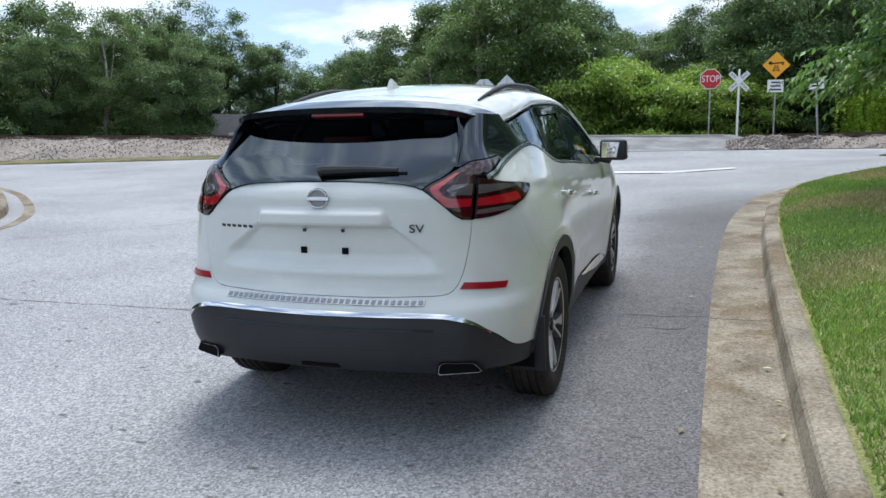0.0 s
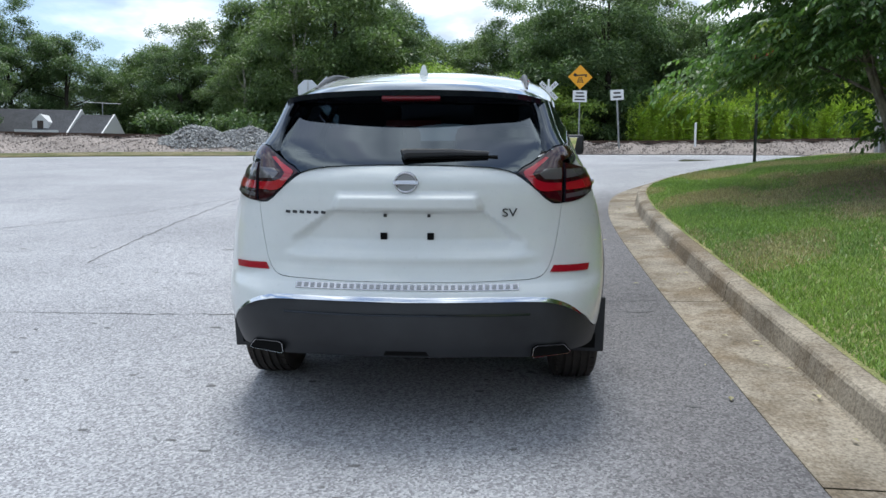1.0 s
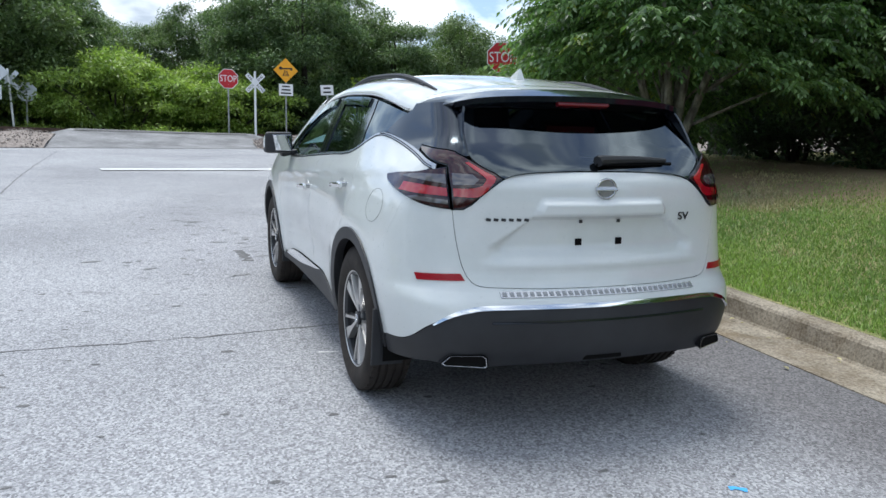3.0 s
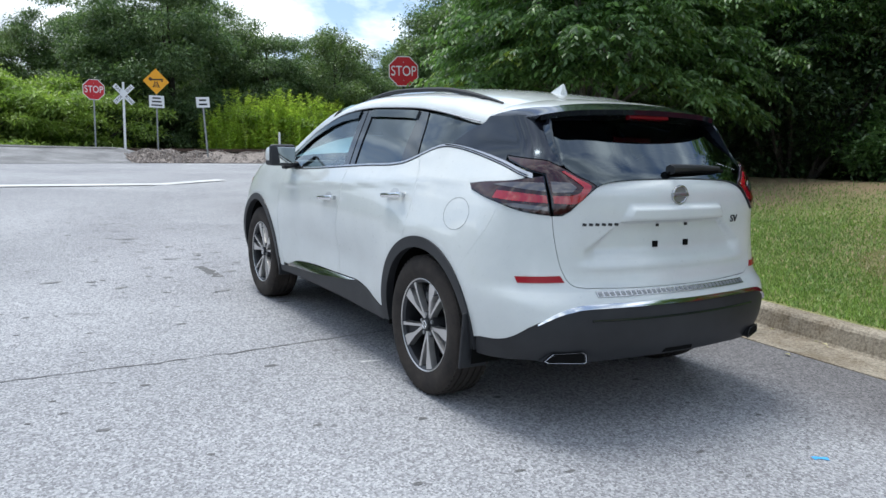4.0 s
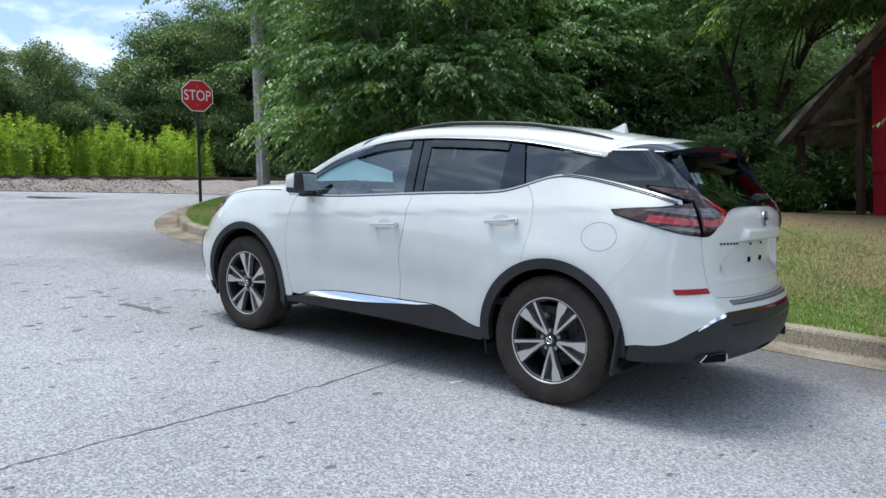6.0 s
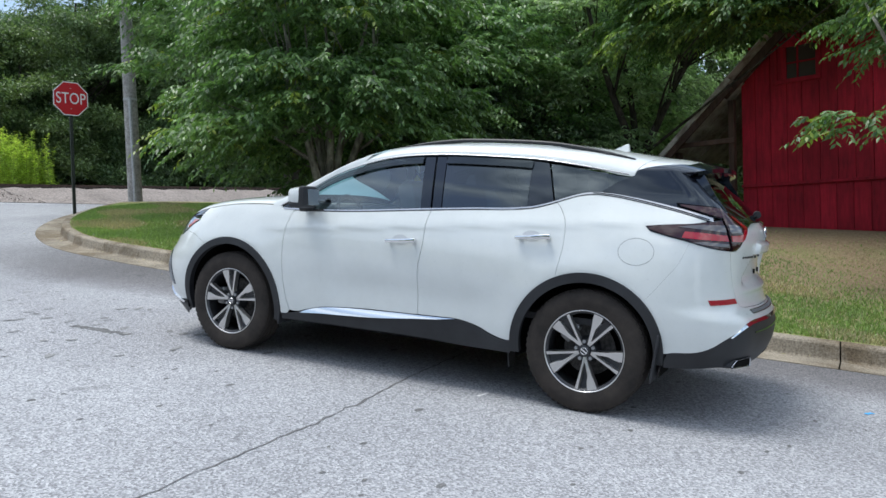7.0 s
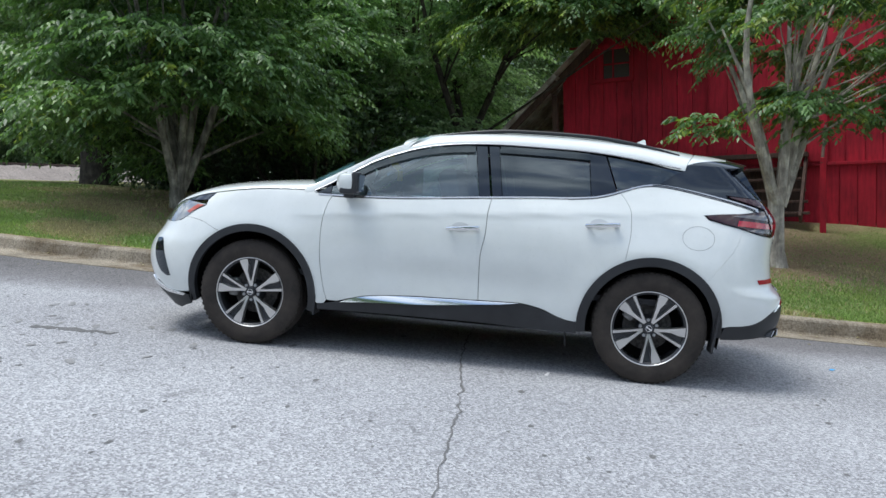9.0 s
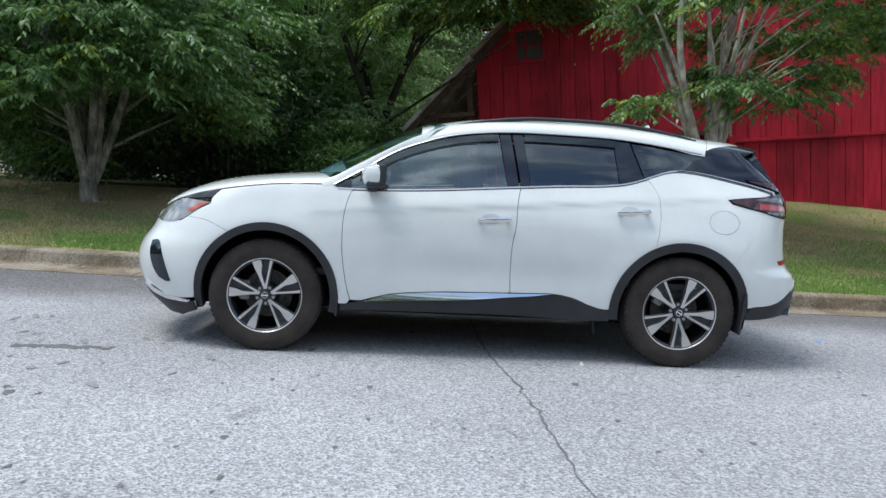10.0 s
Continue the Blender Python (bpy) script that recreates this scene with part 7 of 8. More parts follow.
ease = [math.copysign(abs(math.sin(k / 14 * math.pi / 2)) ** 0.9, k) for k in range(-14, 15)]
sheet_part("spoiler_top", [[spoiler_point(across(t) * e, t) for e in ease] for t in np.linspace(0, 0.62, 7)], M_PAINT, car, "white rear end of the roof")
sheet_part("spoiler", [[spoiler_point(e, t) for e in ease] for t in np.linspace(0.62, 1, 5)], M_PIANO, car, "gloss black roof spoiler")
for sg in (-1, 1):
    sheet_part("spoiler_side", [[spoiler_point(sg * (across(t) + (1 - across(t)) * k / 5), t) for k in range(6)] for t in np.linspace(0, 0.62, 7)], M_PIANO, car)
# fins beside the rear window
for s in (-1, 1):
    rows = []
    for z in np.linspace(1.27, 1.485, 12):
        x = float(np.interp(z, [1.27, 1.36, 1.43, 1.485], [0.602, 0.599, 0.582, 0.556]))
        a_ = np.array([ra(x, z)])
        p, nn = wall(a_, np.array([z]))[0], wall_normal(a_, np.array([z]))[0]
        h = 0.055 * float(s01(np.array(z), 1.27, 1.47)) + 0.004
        p, nn = p * np.array([-s, 1, 1]), np.array([0, -0.8, 0.45])
        rows.append([tuple(p + np.array([s * 0.012, 0, 0])), tuple(p + nn * h + np.array([s * 0.009, 0, 0])), tuple(p + nn * h - np.array([s * 0.003, 0, 0])), tuple(p - np.array([s * 0.004, 0, 0]))])
    sheet_part("window_fin", rows, M_PIANO, car)
lip_s = [math.copysign(abs(math.sin((i - SPOILER_N) / SPOILER_N * math.pi / 2)) ** 0.9, i - SPOILER_N) for i in range(29)]
sheet_part("spoiler_lip", [[tuple(tail_edge(s)) for s in lip_s], [tuple(tail_edge(s, 0.026)) for s in lip_s]], M_PIANO, car)
sheet_part("spoiler_underside", under_rows, M_PIANO, car)
for sg in (-1, 1):
    sheet_part("spoiler_end", [[spoiler_point(sg, t) for t in np.linspace(0, 1, 10)], [tuple(Vector(spoiler_point(sg, 0)).lerp(Vector((sg * 0.60, -1.88, 1.462)), k / 9)) for k in range(10)]], M_PIANO, car)
part("brake_lamp", box((0.27, 0.03, 0.032), (0, -2.052, 1.516), (-20, 0, 0), 0.004), M_BRAKELAMP, car, "dark red high brake lamp")


def screen_point(x, t):
    """The windscreen: t runs from the cowl to the roof."""
    xe = 0.80 - 0.17 * t
    y = 1.30 - 0.96 * t - 0.26 * (x / 0.8) ** 2 * (1 - 0.55 * t)
    z = 1.165 + 0.50 * t ** 0.93 - 0.045 * (x / 0.8) ** 2 * t - 0.03 * t**6
    return (x * xe / 0.80, y, z)


sheet_part("windscreen", [[screen_point(0.80 * k / 12, t) for k in range(-12, 13)] for t in np.linspace(0.0, 1.0, 14)], M_SIDEGLASS, car, "clear windscreen")
for s in (-1, 1):
    rows = []
    for t in np.linspace(0, 1, 20):
        p = screen_point(0.80 * s, t)
        y = 1.06 - 0.68 * t
        z = float(eave_z(clamp(y, -1, 1.0))) + 0.005
        xw = s * (float(half_width(np.array(y), np.array(z))) + 0.001)
        q = Vector((xw, y, z))
        p = Vector(p)
        b = (q + p) / 2 + Vector((s * 0.018, 0, 0.022))
        rows.append([tuple(q), tuple(q.lerp(b, 0.6) + Vector((s * 0.004, 0, 0.004))), tuple(b), tuple(b.lerp(p, 0.6)), tuple(p)])
    sheet_part("front_pillar", rows, M_PAINT, car)


def hood_edge(y):
    z = float(HOOD_EDGE(y))
    return float(-wall(sa(min(y, 2.2), z), z)[0]) - 0.004 if y < 2.2 else 0.5, z


sheet_part("bonnet", cap(np.linspace(1.02, 2.19, 30), hood_edge, lambda y: float(HOOD_MID(y)), 2.4), M_PAINT, car)
part("cowl", box((1.3, 0.20, 0.02), (0, 1.16, 1.175)), M_GAP, car)

# roof rails, aerial and wiper
for s in (-1, 1):
    pts = []
    for k in range(25):
        y = 0.16 - 1.72 * k / 24
        x, z0 = roof_edge(y)
        xx = s * 0.575 * (1 - 0.04 * (k / 24))
        e = abs(xx) / x
        z = z0 + (float(ROOF_MID(y)) - z0) * max(0, 1 - e**2.6) ** (1.25 / 2.6)
        pts.append((xx, y, z + 0.026 * min(1, 3.2 * min(k / 24, 1 - k / 24)) ** 0.8 - 0.006))
    bm = tube(pts, [0.006 + 0.009 * min(1, 5 * min(k / 24, 1 - k / 24)) for k in range(25)], 8)
    rail = part("roof_rail", bm, M_CLAD, car, "black roof rail", True)
    for k in (3, 21):
        part("rail_foot", box((0.026, 0.12, 0.03), (pts[k][0], pts[k][1], pts[k][2] - 0.014), bevel=0.012), M_CLAD, rail)
fin = bmesh.new()
fp = [(-0.03, 0.0), (0.20, 0.0), (0.16, 0.022), (0.06, 0.060), (-0.005, 0.088), (-0.022, 0.088)]
V = [[fin.verts.new((s * w, y, z)) for y, z, w in [(y, z, 0.036 * (1 - z / 0.11) * (1 - max(0, y) / 0.30)) for y, z in fp]] for s in (-1, 1)]
fin.faces.new(V[0][::-1]), fin.faces.new(V[1])
for k in range(len(fp)):
    j = (k + 1) % len(fp)
    fin.faces.new((V[0][k], V[0][j], V[1][j], V[1][k]))
bmesh.ops.bevel(fin, geom=list(fin.edges), offset=0.006, segments=2, affect="EDGES")
fin.transform(pose(0, -1.36, 1.640, -5) @ Matrix.Diagonal((0.8, 0.8, 0.78, 1)))
part("roof_aerial", fin, M_PAINT, car, "white shark-fin roof aerial", True)
wn0 = wall(np.array([-0.36, -0.2, 0.0, 0.02]), np.array([1.252, 1.256, 1.252, 1.246]))
wipe = part("wiper", tube([tuple(p + np.array([0, -0.028, 0.012])) for p in wn0], [0.010, 0.016, 0.022, 0.026], 8), M_CLAD, car, "black rear wiper", True)
part("blade", tube([tuple(p + np.array([0, -0.012, 0.004])) for p in wall(np.array([-0.40, -0.2, 0.02]), np.array([1.243, 1.244, 1.240]))], 0.009, 6), M_GAP, wipe)

# badges as plain shapes
bc = wall(np.array([0.0]), np.array([1.14]))[0]
ring = bmesh.new()
add_tube(ring, [(0.047 * math.cos(q), 0, 0.042 * math.sin(q)) for q in np.linspace(0, 2 * math.pi, 41)], 0.006, 8, False)
ring.transform(pose(bc[0], bc[1] - 0.006, bc[2]))
badge = part("round_emblem", ring, M_SATIN, car, "round chrome emblem", True)
part("emblem_bar", box((0.112, 0.010, 0.020), (bc[0], bc[1] - 0.008, bc[2]), (-18, 0, 0), 0.003), M_SATIN, badge)
part("emblem_disc", tube([(bc[0], bc[1] - 0.001, bc[2]), (bc[0], bc[1] - 0.004, bc[2])], 0.043, 24), M_SLOT, badge)
for k in range(6):
    p = wall(np.array([0.545 - 0.034 * k]), np.array([1.003]))[0]
    part("lettering_bar", box((0.022, 0.004, 0.013), (p[0], p[1] - 0.002, p[2]), (0, 8, -math.degrees(0.37 * 0.46)), 0.002), M_ALLOYDARK, car)
p = wall(np.array([-0.455]), np.array([1.005]))[0]
lettering("letters", "SV", 0.052, M_ALLOYDARK, car, pose(p[0], p[1] - 0.004, p[2], 90, 0, 11) @ Matrix.Diagonal((1.25, 1, 1, 1)))
for x, z, w in ((-0.105, 0.897, 0.03), (0.105, 0.897, 0.03), (-0.098, 0.990, 0.014), (0.098, 0.990, 0.014)):
    p = wall(np.array([x]), np.array([z]))[0]
    part("plate_clip", box((w, 0.014, w), (p[0], p[1] - 0.002, p[2]), bevel=0.002), M_GAP if w > 0.02 else M_ALLOYDARK, car)
both("reflector", straight(R((0.640, 0.736), (0.657, 0.766)), 0.02)[:-1] + straight(R((0.657, 0.766)) + S((-2.10, 0.757)), 0.02)[:-1] + straight(S((-2.10, 0.757), (-2.115, 0.728)) + R((0.640, 0.736)), 0.02)[:-1], M_REFLECTOR, car, lift=0.006, gap=0.0, step=0.02, label="red bumper reflector")

# exhaust tips
TIP = [(0.742, 0.373), (0.710, 0.412), (0.584, 0.419), (0.567, 0.408), (0.562, 0.373), (0.571, 0.365), (0.730, 0.366)]


def tip_ring(bm, s, out, grow):
    """The tip's outline set into the bumper, out metres proud of it."""
    cx, cz = 0.652, 0.392
    ring_ = []
    for x, z in TIP:
        xx = cx + (x - cx) * grow
        ring_.append(bm.verts.new((s * xx, min(float(wall(ra(xx, q), q)[1]) for q in (0.38, 0.41, 0.44)) - out, cz + (z - cz) * (1 - 1.9 * (1 - grow)))))
    return ring_


for s in (-1, 1):
    def tip_sleeve(steps):
        bm = bmesh.new()
        rings = [tip_ring(bm, s, *q) for q in steps]
        for a, b in zip(rings, rings[1:]):
            for k in range(len(TIP)):
                bm.faces.new((a[k], a[(k + 1) % len(TIP)], b[(k + 1) % len(TIP)], b[k]))
        return bm

    e = part("exhaust_tip", tip_sleeve(((-0.04, 1.0), (0.002, 1.0))), M_ALLOYDARK, car, "chrome-rimmed exhaust tip")
    part("tip_rim", tip_sleeve(((0.002, 1.0), (0.006, 0.99), (0.005, 0.962), (0.000, 0.95), (-0.008, 0.945))), M_SATIN, e, "thin chrome rim")
    # flat dark plates carry the shade inside the tip and round it
    bm = bmesh.new()
    bm.faces.new(tip_ring(bm, s, -0.004, 0.95))
    part("tip_hollow_shade", bm, M_GAP, e)
    bm = bmesh.new()
    bm.faces.new(tip_ring(bm, s, 0.0005, 1.075))
    part("tip_recess_shade", bm, M_GAP, e)

# lower sides: cladding, chrome strip, arches, mud flaps
both("sill_cladding", curve(S((0.905, 0.342), (0.76, 0.368), (0.60, 0.395), (0.30, 0.420), (-0.10, 0.440), (-0.35, 0.458), (-0.53, 0.470), (-0.62, 0.458), (-0.70, 0.438), (-0.78, 0.404), (-0.86, 0.381), (-0.93, 0.377)))
     + curve(S((-0.93, 0.302), (-0.627, 0.300), (-0.259, 0.312), (0.297, 0.310), (0.905, 0.305))), M_CLAD, car, lift=0.006, gap=0.0, label="grey-black plastic sill cladding")
both("sill_strip", curve(S((0.745, 0.370), (0.66, 0.402), (0.53, 0.430), (0.30, 0.449), (-0.05, 0.461), (-0.30, 0.467), (-0.535, 0.474))) + curve(S((-0.40, 0.455), (-0.235, 0.441), (0.05, 0.414), (0.30, 0.400), (0.55, 0.388))),
     M_CHROME, car, lift=0.010, gap=0.0, label="bright chrome sill strip", tilt=0.4)
both("arch_trim", arc(RW, 0.488, 182, -7, 50) + arc(RW, 0.428, -8, 183, 50), M_CLAD, car, lift=0.009, gap=0.0, depth=0.05, label="grey-black wheel arch trim")
both("arch_trim", arc(FW - 0.006, 0.488, 193, -14, 50, 0.388) + arc(FW - 0.006, 0.436, -14, 193, 50, 0.388), M_CLAD, car, lift=0.009, gap=0.0, depth=0.05, label="grey-black wheel arch trim")
for s in (-1, 1):
    part("mud_flap", box((0.16, 0.016, 0.29), (s * 0.868, -1.842, 0.395), (6, 0, 0), 0.006), M_CLAD, car, "black rear mud flap")
    part("air_deflector", box((0.10, 0.012, 0.14), (s * 0.72, -0.86, 0.245), (-6, 0, 0), 0.004), M_CLAD, car)
    part("mud_flap", box((0.15, 0.014, 0.16), (s * 0.86, 0.925, 0.34), (4, 0, 0), 0.005), M_CLAD, car, "black front mud flap")

# door handles, fuel flap
def handle(y0, z0, y1, z1, parent, s):
    p0, p1 = (np.array(wall(sa(y, z), z)) for y, z in ((y0, z0), (y1, z1)))
    mid, d = (p0 + p1) / 2, p1 - p0
    bm = box((0.034, float(np.linalg.norm(d)), 0.034), bevel=0.012)
    for v in bm.verts:
        v.co.x *= 1 - 0.25 * (abs(v.co.y) / 0.12) ** 2
        v.co.z *= 1 - 0.25 * max(0, -v.co.y / 0.12)
    m = Matrix.Translation((mid[0] - 0.036, mid[1], mid[2])) @ Matrix.Rotation(math.atan2(d[2], d[1]), 4, "X")
    bm.transform(m)
    bm.transform(Matrix.Diagonal((s, 1, 1, 1)))
    h = part("door_handle", bm, M_CHROME, parent, "chrome door handle", True)
    cy, cz = (y0 + y1) / 2 + 0.02, (z0 + z1) / 2 + 0.004
    # the cup's soft shade as a flat greyer disc on the door
    skin("handle_cup_shade", [(sa(cy + 0.062 * math.cos(q), 1.0), cz + 0.034 * math.sin(q)) for q in np.linspace(0, 2 * math.pi, 25)[:-1]], M_CUP, h, lift=0.0012, gap=0.0, depth=0.002, step=0.02, mirrored=s < 0)
    for p in (p0 * 0.88 + p1 * 0.12, p0 * 0.12 + p1 * 0.88):
        part("handle_foot", box((0.07, 0.026, 0.026), (s * (p[0] + 0.002), p[1], p[2]), bevel=0.004), M_SATIN, h)


for k, s in enumerate((1, -1)):
    handle(0.010, 0.952, -0.227, 0.971, front_doors[k], s)
    handle(-0.930, 1.042, -1.166, 1.064, rear_doors[k], s)
fuel = [(sa(-1.683 + 0.104 * math.cos(q), 1.010 + 0.079 * math.sin(q)), 1.010 + 0.079 * math.sin(q)) for q in np.linspace(0, 2 * math.pi, 49)]
bead("fuel_flap_gap", fuel, 0.0009, M_CLAD, car, 0.0002, 5, False)

# mirrors
for k, s in enumerate((-1, 1)):
    mi = part("door_mirror", box((0.20, 0.13, 0.150), bevel=0.045), M_PAINT, car, "white door mirror", True)
    for v in mi.data.vertices:
        v.co.y += 0.03 * (v.co.y > 0) * (1 - abs(v.co.x) / 0.12)
        v.co.z *= 1 - 0.18 * (v.co.x * s > 0.03)
    mi.data.update()
    mi.matrix_local = pose(s * 1.005, 0.695, 1.218, 0, 0, -s * 6)
    part("mirror_bezel", box((0.206, 0.052, 0.156), (0, -0.046, 0.0), bevel=0.024), M_CLAD, mi, "black mirror surround", True)
    part("mirror_glass", box((0.168, 0.006, 0.116), (0, -0.0745, 0.0), (1.5, 0, s * 8), bevel=0.002), material("mirror_silver", (0.85, 0.86, 0.88), 0.02, 1.0), mi)
    part("mirror_base", box((0.19, 0.122, 0.05), (0, -0.003, -0.055), bevel=0.02), M_CLAD, mi)
    part("mirror_foot", box((0.14, 0.07, 0.035), (-s * 0.10, 0.01, -0.078), (0, s * 12, 0), 0.01), M_CLAD, mi)

# nose: bumper, lamp, vent and lip
nose = WING_NOSE
nose_edge = nose + arc(FW - 0.006, 0.485, 59, 1, 16, 0.388)[1:] + curve(S((1.90, 0.340), (2.0, 0.330), (2.12, 0.345), (2.22, 0.385)))
front_a = A2 + FAN + AX
upper_nose = [(front_a - x, z) for x, z in ((0.0, 0.90), (0.3, 0.895), (0.45, 0.885))] + [(sa(2.2, 0.84), 0.84), (sa(2.08, 0.840), 0.840), (sa(2.0, 0.858), 0.858)]
front_low = [(sa(2.3, 0.40), 0.40), (front_a - 0.4, 0.40), (front_a, 0.40)]
both("front_bumper", nose_edge + front_low + upper_nose, M_PAINT, car, gap=0.0004)
both("head_lamp", curve([(sa(2.245, 0.85), 0.85), (sa(2.16, 0.835), 0.835), (sa(2.05, 0.845), 0.845), (sa(1.96, 0.885), 0.885), (sa(1.86, 0.955), 0.955), (sa(1.80, 0.982), 0.982)])
     + curve([(sa(1.80, 0.99), 0.99), (sa(1.93, 1.000), 1.000), (sa(2.02, 1.003), 1.003), (sa(2.12, 0.965), 0.965), (sa(2.2, 0.90), 0.90)]), M_HEADLAMP, car, lift=0.002, gap=0.002, label="clear headlamp with amber marker")
both("marker_lens", S((1.815, 0.982), (1.875, 0.982), (1.965, 0.925), (1.935, 0.915)), M_AMBER, car, lift=0.005, gap=0.0, label="amber side marker lens")
both("lamp_brow", curve([(sa(1.74, 1.076), 1.076), (sa(1.86, 1.05), 1.05), (sa(2.0, 1.020), 1.020), (sa(2.12, 0.975), 0.975)]) + [(sa(2.05, 1.006), 1.006), (sa(1.93, 1.008), 1.008), (sa(1.80, 1.020), 1.020)], M_PIANO, car, lift=0.001, gap=0.001)
both("fog_vent", curve([(sa(2.225, 0.705), 0.705), (sa(2.16, 0.705), 0.705), (sa(2.12, 0.60), 0.60), (sa(2.065, 0.44), 0.44)], 0.02) + curve([(sa(2.10, 0.435), 0.435), (sa(2.17, 0.47), 0.47), (sa(2.22, 0.56), 0.56), (sa(2.235, 0.66), 0.66)], 0.02), M_PIANO, car, lift=0.004, gap=0.0, label="black front corner vent")
both("front_strip", curve([(sa(2.30, 0.408), 0.408), (sa(2.22, 0.375), 0.375), (sa(2.12, 0.345), 0.345), (sa(2.0, 0.328), 0.328), (sa(1.92, 0.322), 0.322)]) + [(sa(1.94, 0.306), 0.306), (sa(2.1, 0.312), 0.312), (sa(2.22, 0.342), 0.342), (sa(2.3, 0.385), 0.385)], M_CHROME, car, lift=0.012, gap=0.0, label="chrome front bumper strip")
both("front_lip", [(sa(2.30, 0.398), 0.398), (sa(2.12, 0.334), 0.334), (sa(2.0, 0.318), 0.318), (sa(1.90, 0.312), 0.312), (sa(1.88, 0.25), 0.25), (sa(2.0, 0.20), 0.20), (sa(2.15, 0.20), 0.20), (front_a - 0.4, 0.19), (front_a, 0.19), (front_a, 0.41), (front_a - 0.4, 0.41)], M_CLAD, car, lift=0.004, gap=0.0, label="grey-black front lip")
both("grille", [(front_a, 0.44), (front_a, 0.86), (front_a - 0.36, 0.85), (front_a - 0.24, 0.46)], M_PIANO, car, lift=0.006, gap=0.0, label="dark front grille")

# inner shell that closes the gaps, wheel wells, floor and cabin
shell_half = [(0.0, 0.36), (ra(0.6, 0.36), 0.36), (sa(-1.9, 0.34), 0.34)] + arc(RW, 0.455, 184, -4, 40) + arc(FW - 0.006, 0.458, 184, -4, 40, 0.388) + [(sa(1.95, 0.26), 0.26), (front_a - 0.4, 0.24), (front_a, 0.24), (front_a, 0.88), (front_a - 0.4, 0.87), (sa(2.1, 0.93), 0.93), (sa(1.8, 1.04), 1.04), (sa(1.5, 1.09), 1.09), (sa(1.0, 1.10), 1.10)] \
    + [(sa(y, float(belt_z(y)) - 0.01), float(belt_z(y)) - 0.01) for y in np.linspace(0.9, -1.3, 20)] + [(sa(-1.8, 1.24), 1.24), (ra(0.62, 1.2), 1.2), (ra(0.5, 1.16), 1.16), (0.0, 1.195)]
both("inner_shell", shell_half, M_GAP, car, lift=-0.05, gap=0.0, depth=0.002, step=0.06)
for s in (-1, 1):
    for cy in (FW, RW):
        bm = bmesh.new()
        pr = [(s * 0.90, 0.462), (s * 0.60, 0.462), (s * 0.60, 0.0)]
        rings = [[bm.verts.new((x, cy + r * math.cos(radians(d)), HUB + r * math.sin(radians(d)))) for x, r in pr] for d in np.linspace(-12, 192, 30)]
        for a, b in zip(rings, rings[1:]):
            for k in range(2):
                bm.faces.new((a[k], a[k + 1], b[k + 1], b[k]))
        part("wheel_well", bm, M_GAP, car)
part("floor_pan", box((1.24, 3.85, 0.10), (0, 0.15, 0.32)), M_GAP, car)
part("floor_pan", box((1.76, 1.80, 0.08), (0, 0.0, 0.335)), M_GAP, car)
part("floor_pan", box((1.2, 0.36, 0.05), (0, -2.02, 0.40)), M_GAP, car)
part("rear_axle_beam", tube([(-0.6, RW, 0.36), (0.6, RW, 0.36)], 0.05, 8), M_BRAKE, car)
part("silencer", box((0.9, 0.28, 0.10), (0, -1.98, 0.42), bevel=0.04), M_BRAKE, car)
part("dashboard", box((1.44, 0.42, 0.26), (0, 0.96, 1.02), bevel=0.08), M_CABIN, car, "", True)
part("cabin_floor", box((1.7, 2.9, 0.04), (0, -0.3, 0.55)), M_CABIN, car)
part("headlining", box((0.96, 1.4, 0.03), (0, -0.50, 1.565), bevel=0.01), M_CABIN, car)
part("parcel_cover", box((1.30, 0.62, 0.03), (0, -1.75, 1.10)), M_CABIN, car)
for x in (-0.40, 0.40):
    for y, kind in ((0.10, "front_seat"), (-0.85, "rear_seat")):
        st = part(kind, box((0.52, 0.52, 0.18), (x, y + 0.22, 0.76), bevel=0.06), M_SEAT, car, "grey cloth seat", True)
        part("backrest", box((0.50, 0.16, 0.66), (x, y - 0.10, 1.05), (-14, 0, 0), 0.06), M_SEAT, st, "", True)
        part("headrest", box((0.27, 0.10, 0.18), (x, y - 0.20, 1.43), (-10, 0, 0), 0.04), M_SEAT, st, "", True)
part("yellow_tag", box((0.006, 0.05, 0.09), (0.735, 0.70, 1.31), (0, 0, 0), 0.002), material("yellow_paper", (0.75, 0.55, 0.04), 0.7), car, "small yellow paper tag")
sw = bmesh.new()
add_tube(sw, [(0.185 * math.cos(q), 0, 0.185 * math.sin(q)) for q in np.linspace(0, 2 * math.pi, 33)], 0.016, 8, False)
add_box(sw, (0.36, 0.03, 0.05)), add_box(sw, (0.05, 0.03, 0.18), (0, 0, -0.09))
sw.transform(pose(-0.40, 0.66, 1.06, -22))
part("steering_wheel", sw, M_CABIN, car, "", True)


# ---- wheels ----
def lathe(bm, profile, n, x_sign=1):
    rings = [[bm.verts.new((x, r * math.cos(2 * math.pi * k / n), r * math.sin(2 * math.pi * k / n))) for k in range(n)] for x, r in profile]
    for a, b in zip(rings, rings[1:]):
        for k in range(n):
            bm.faces.new((a[k], a[(k + 1) % n], b[(k + 1) % n], b[k]))
    return bm


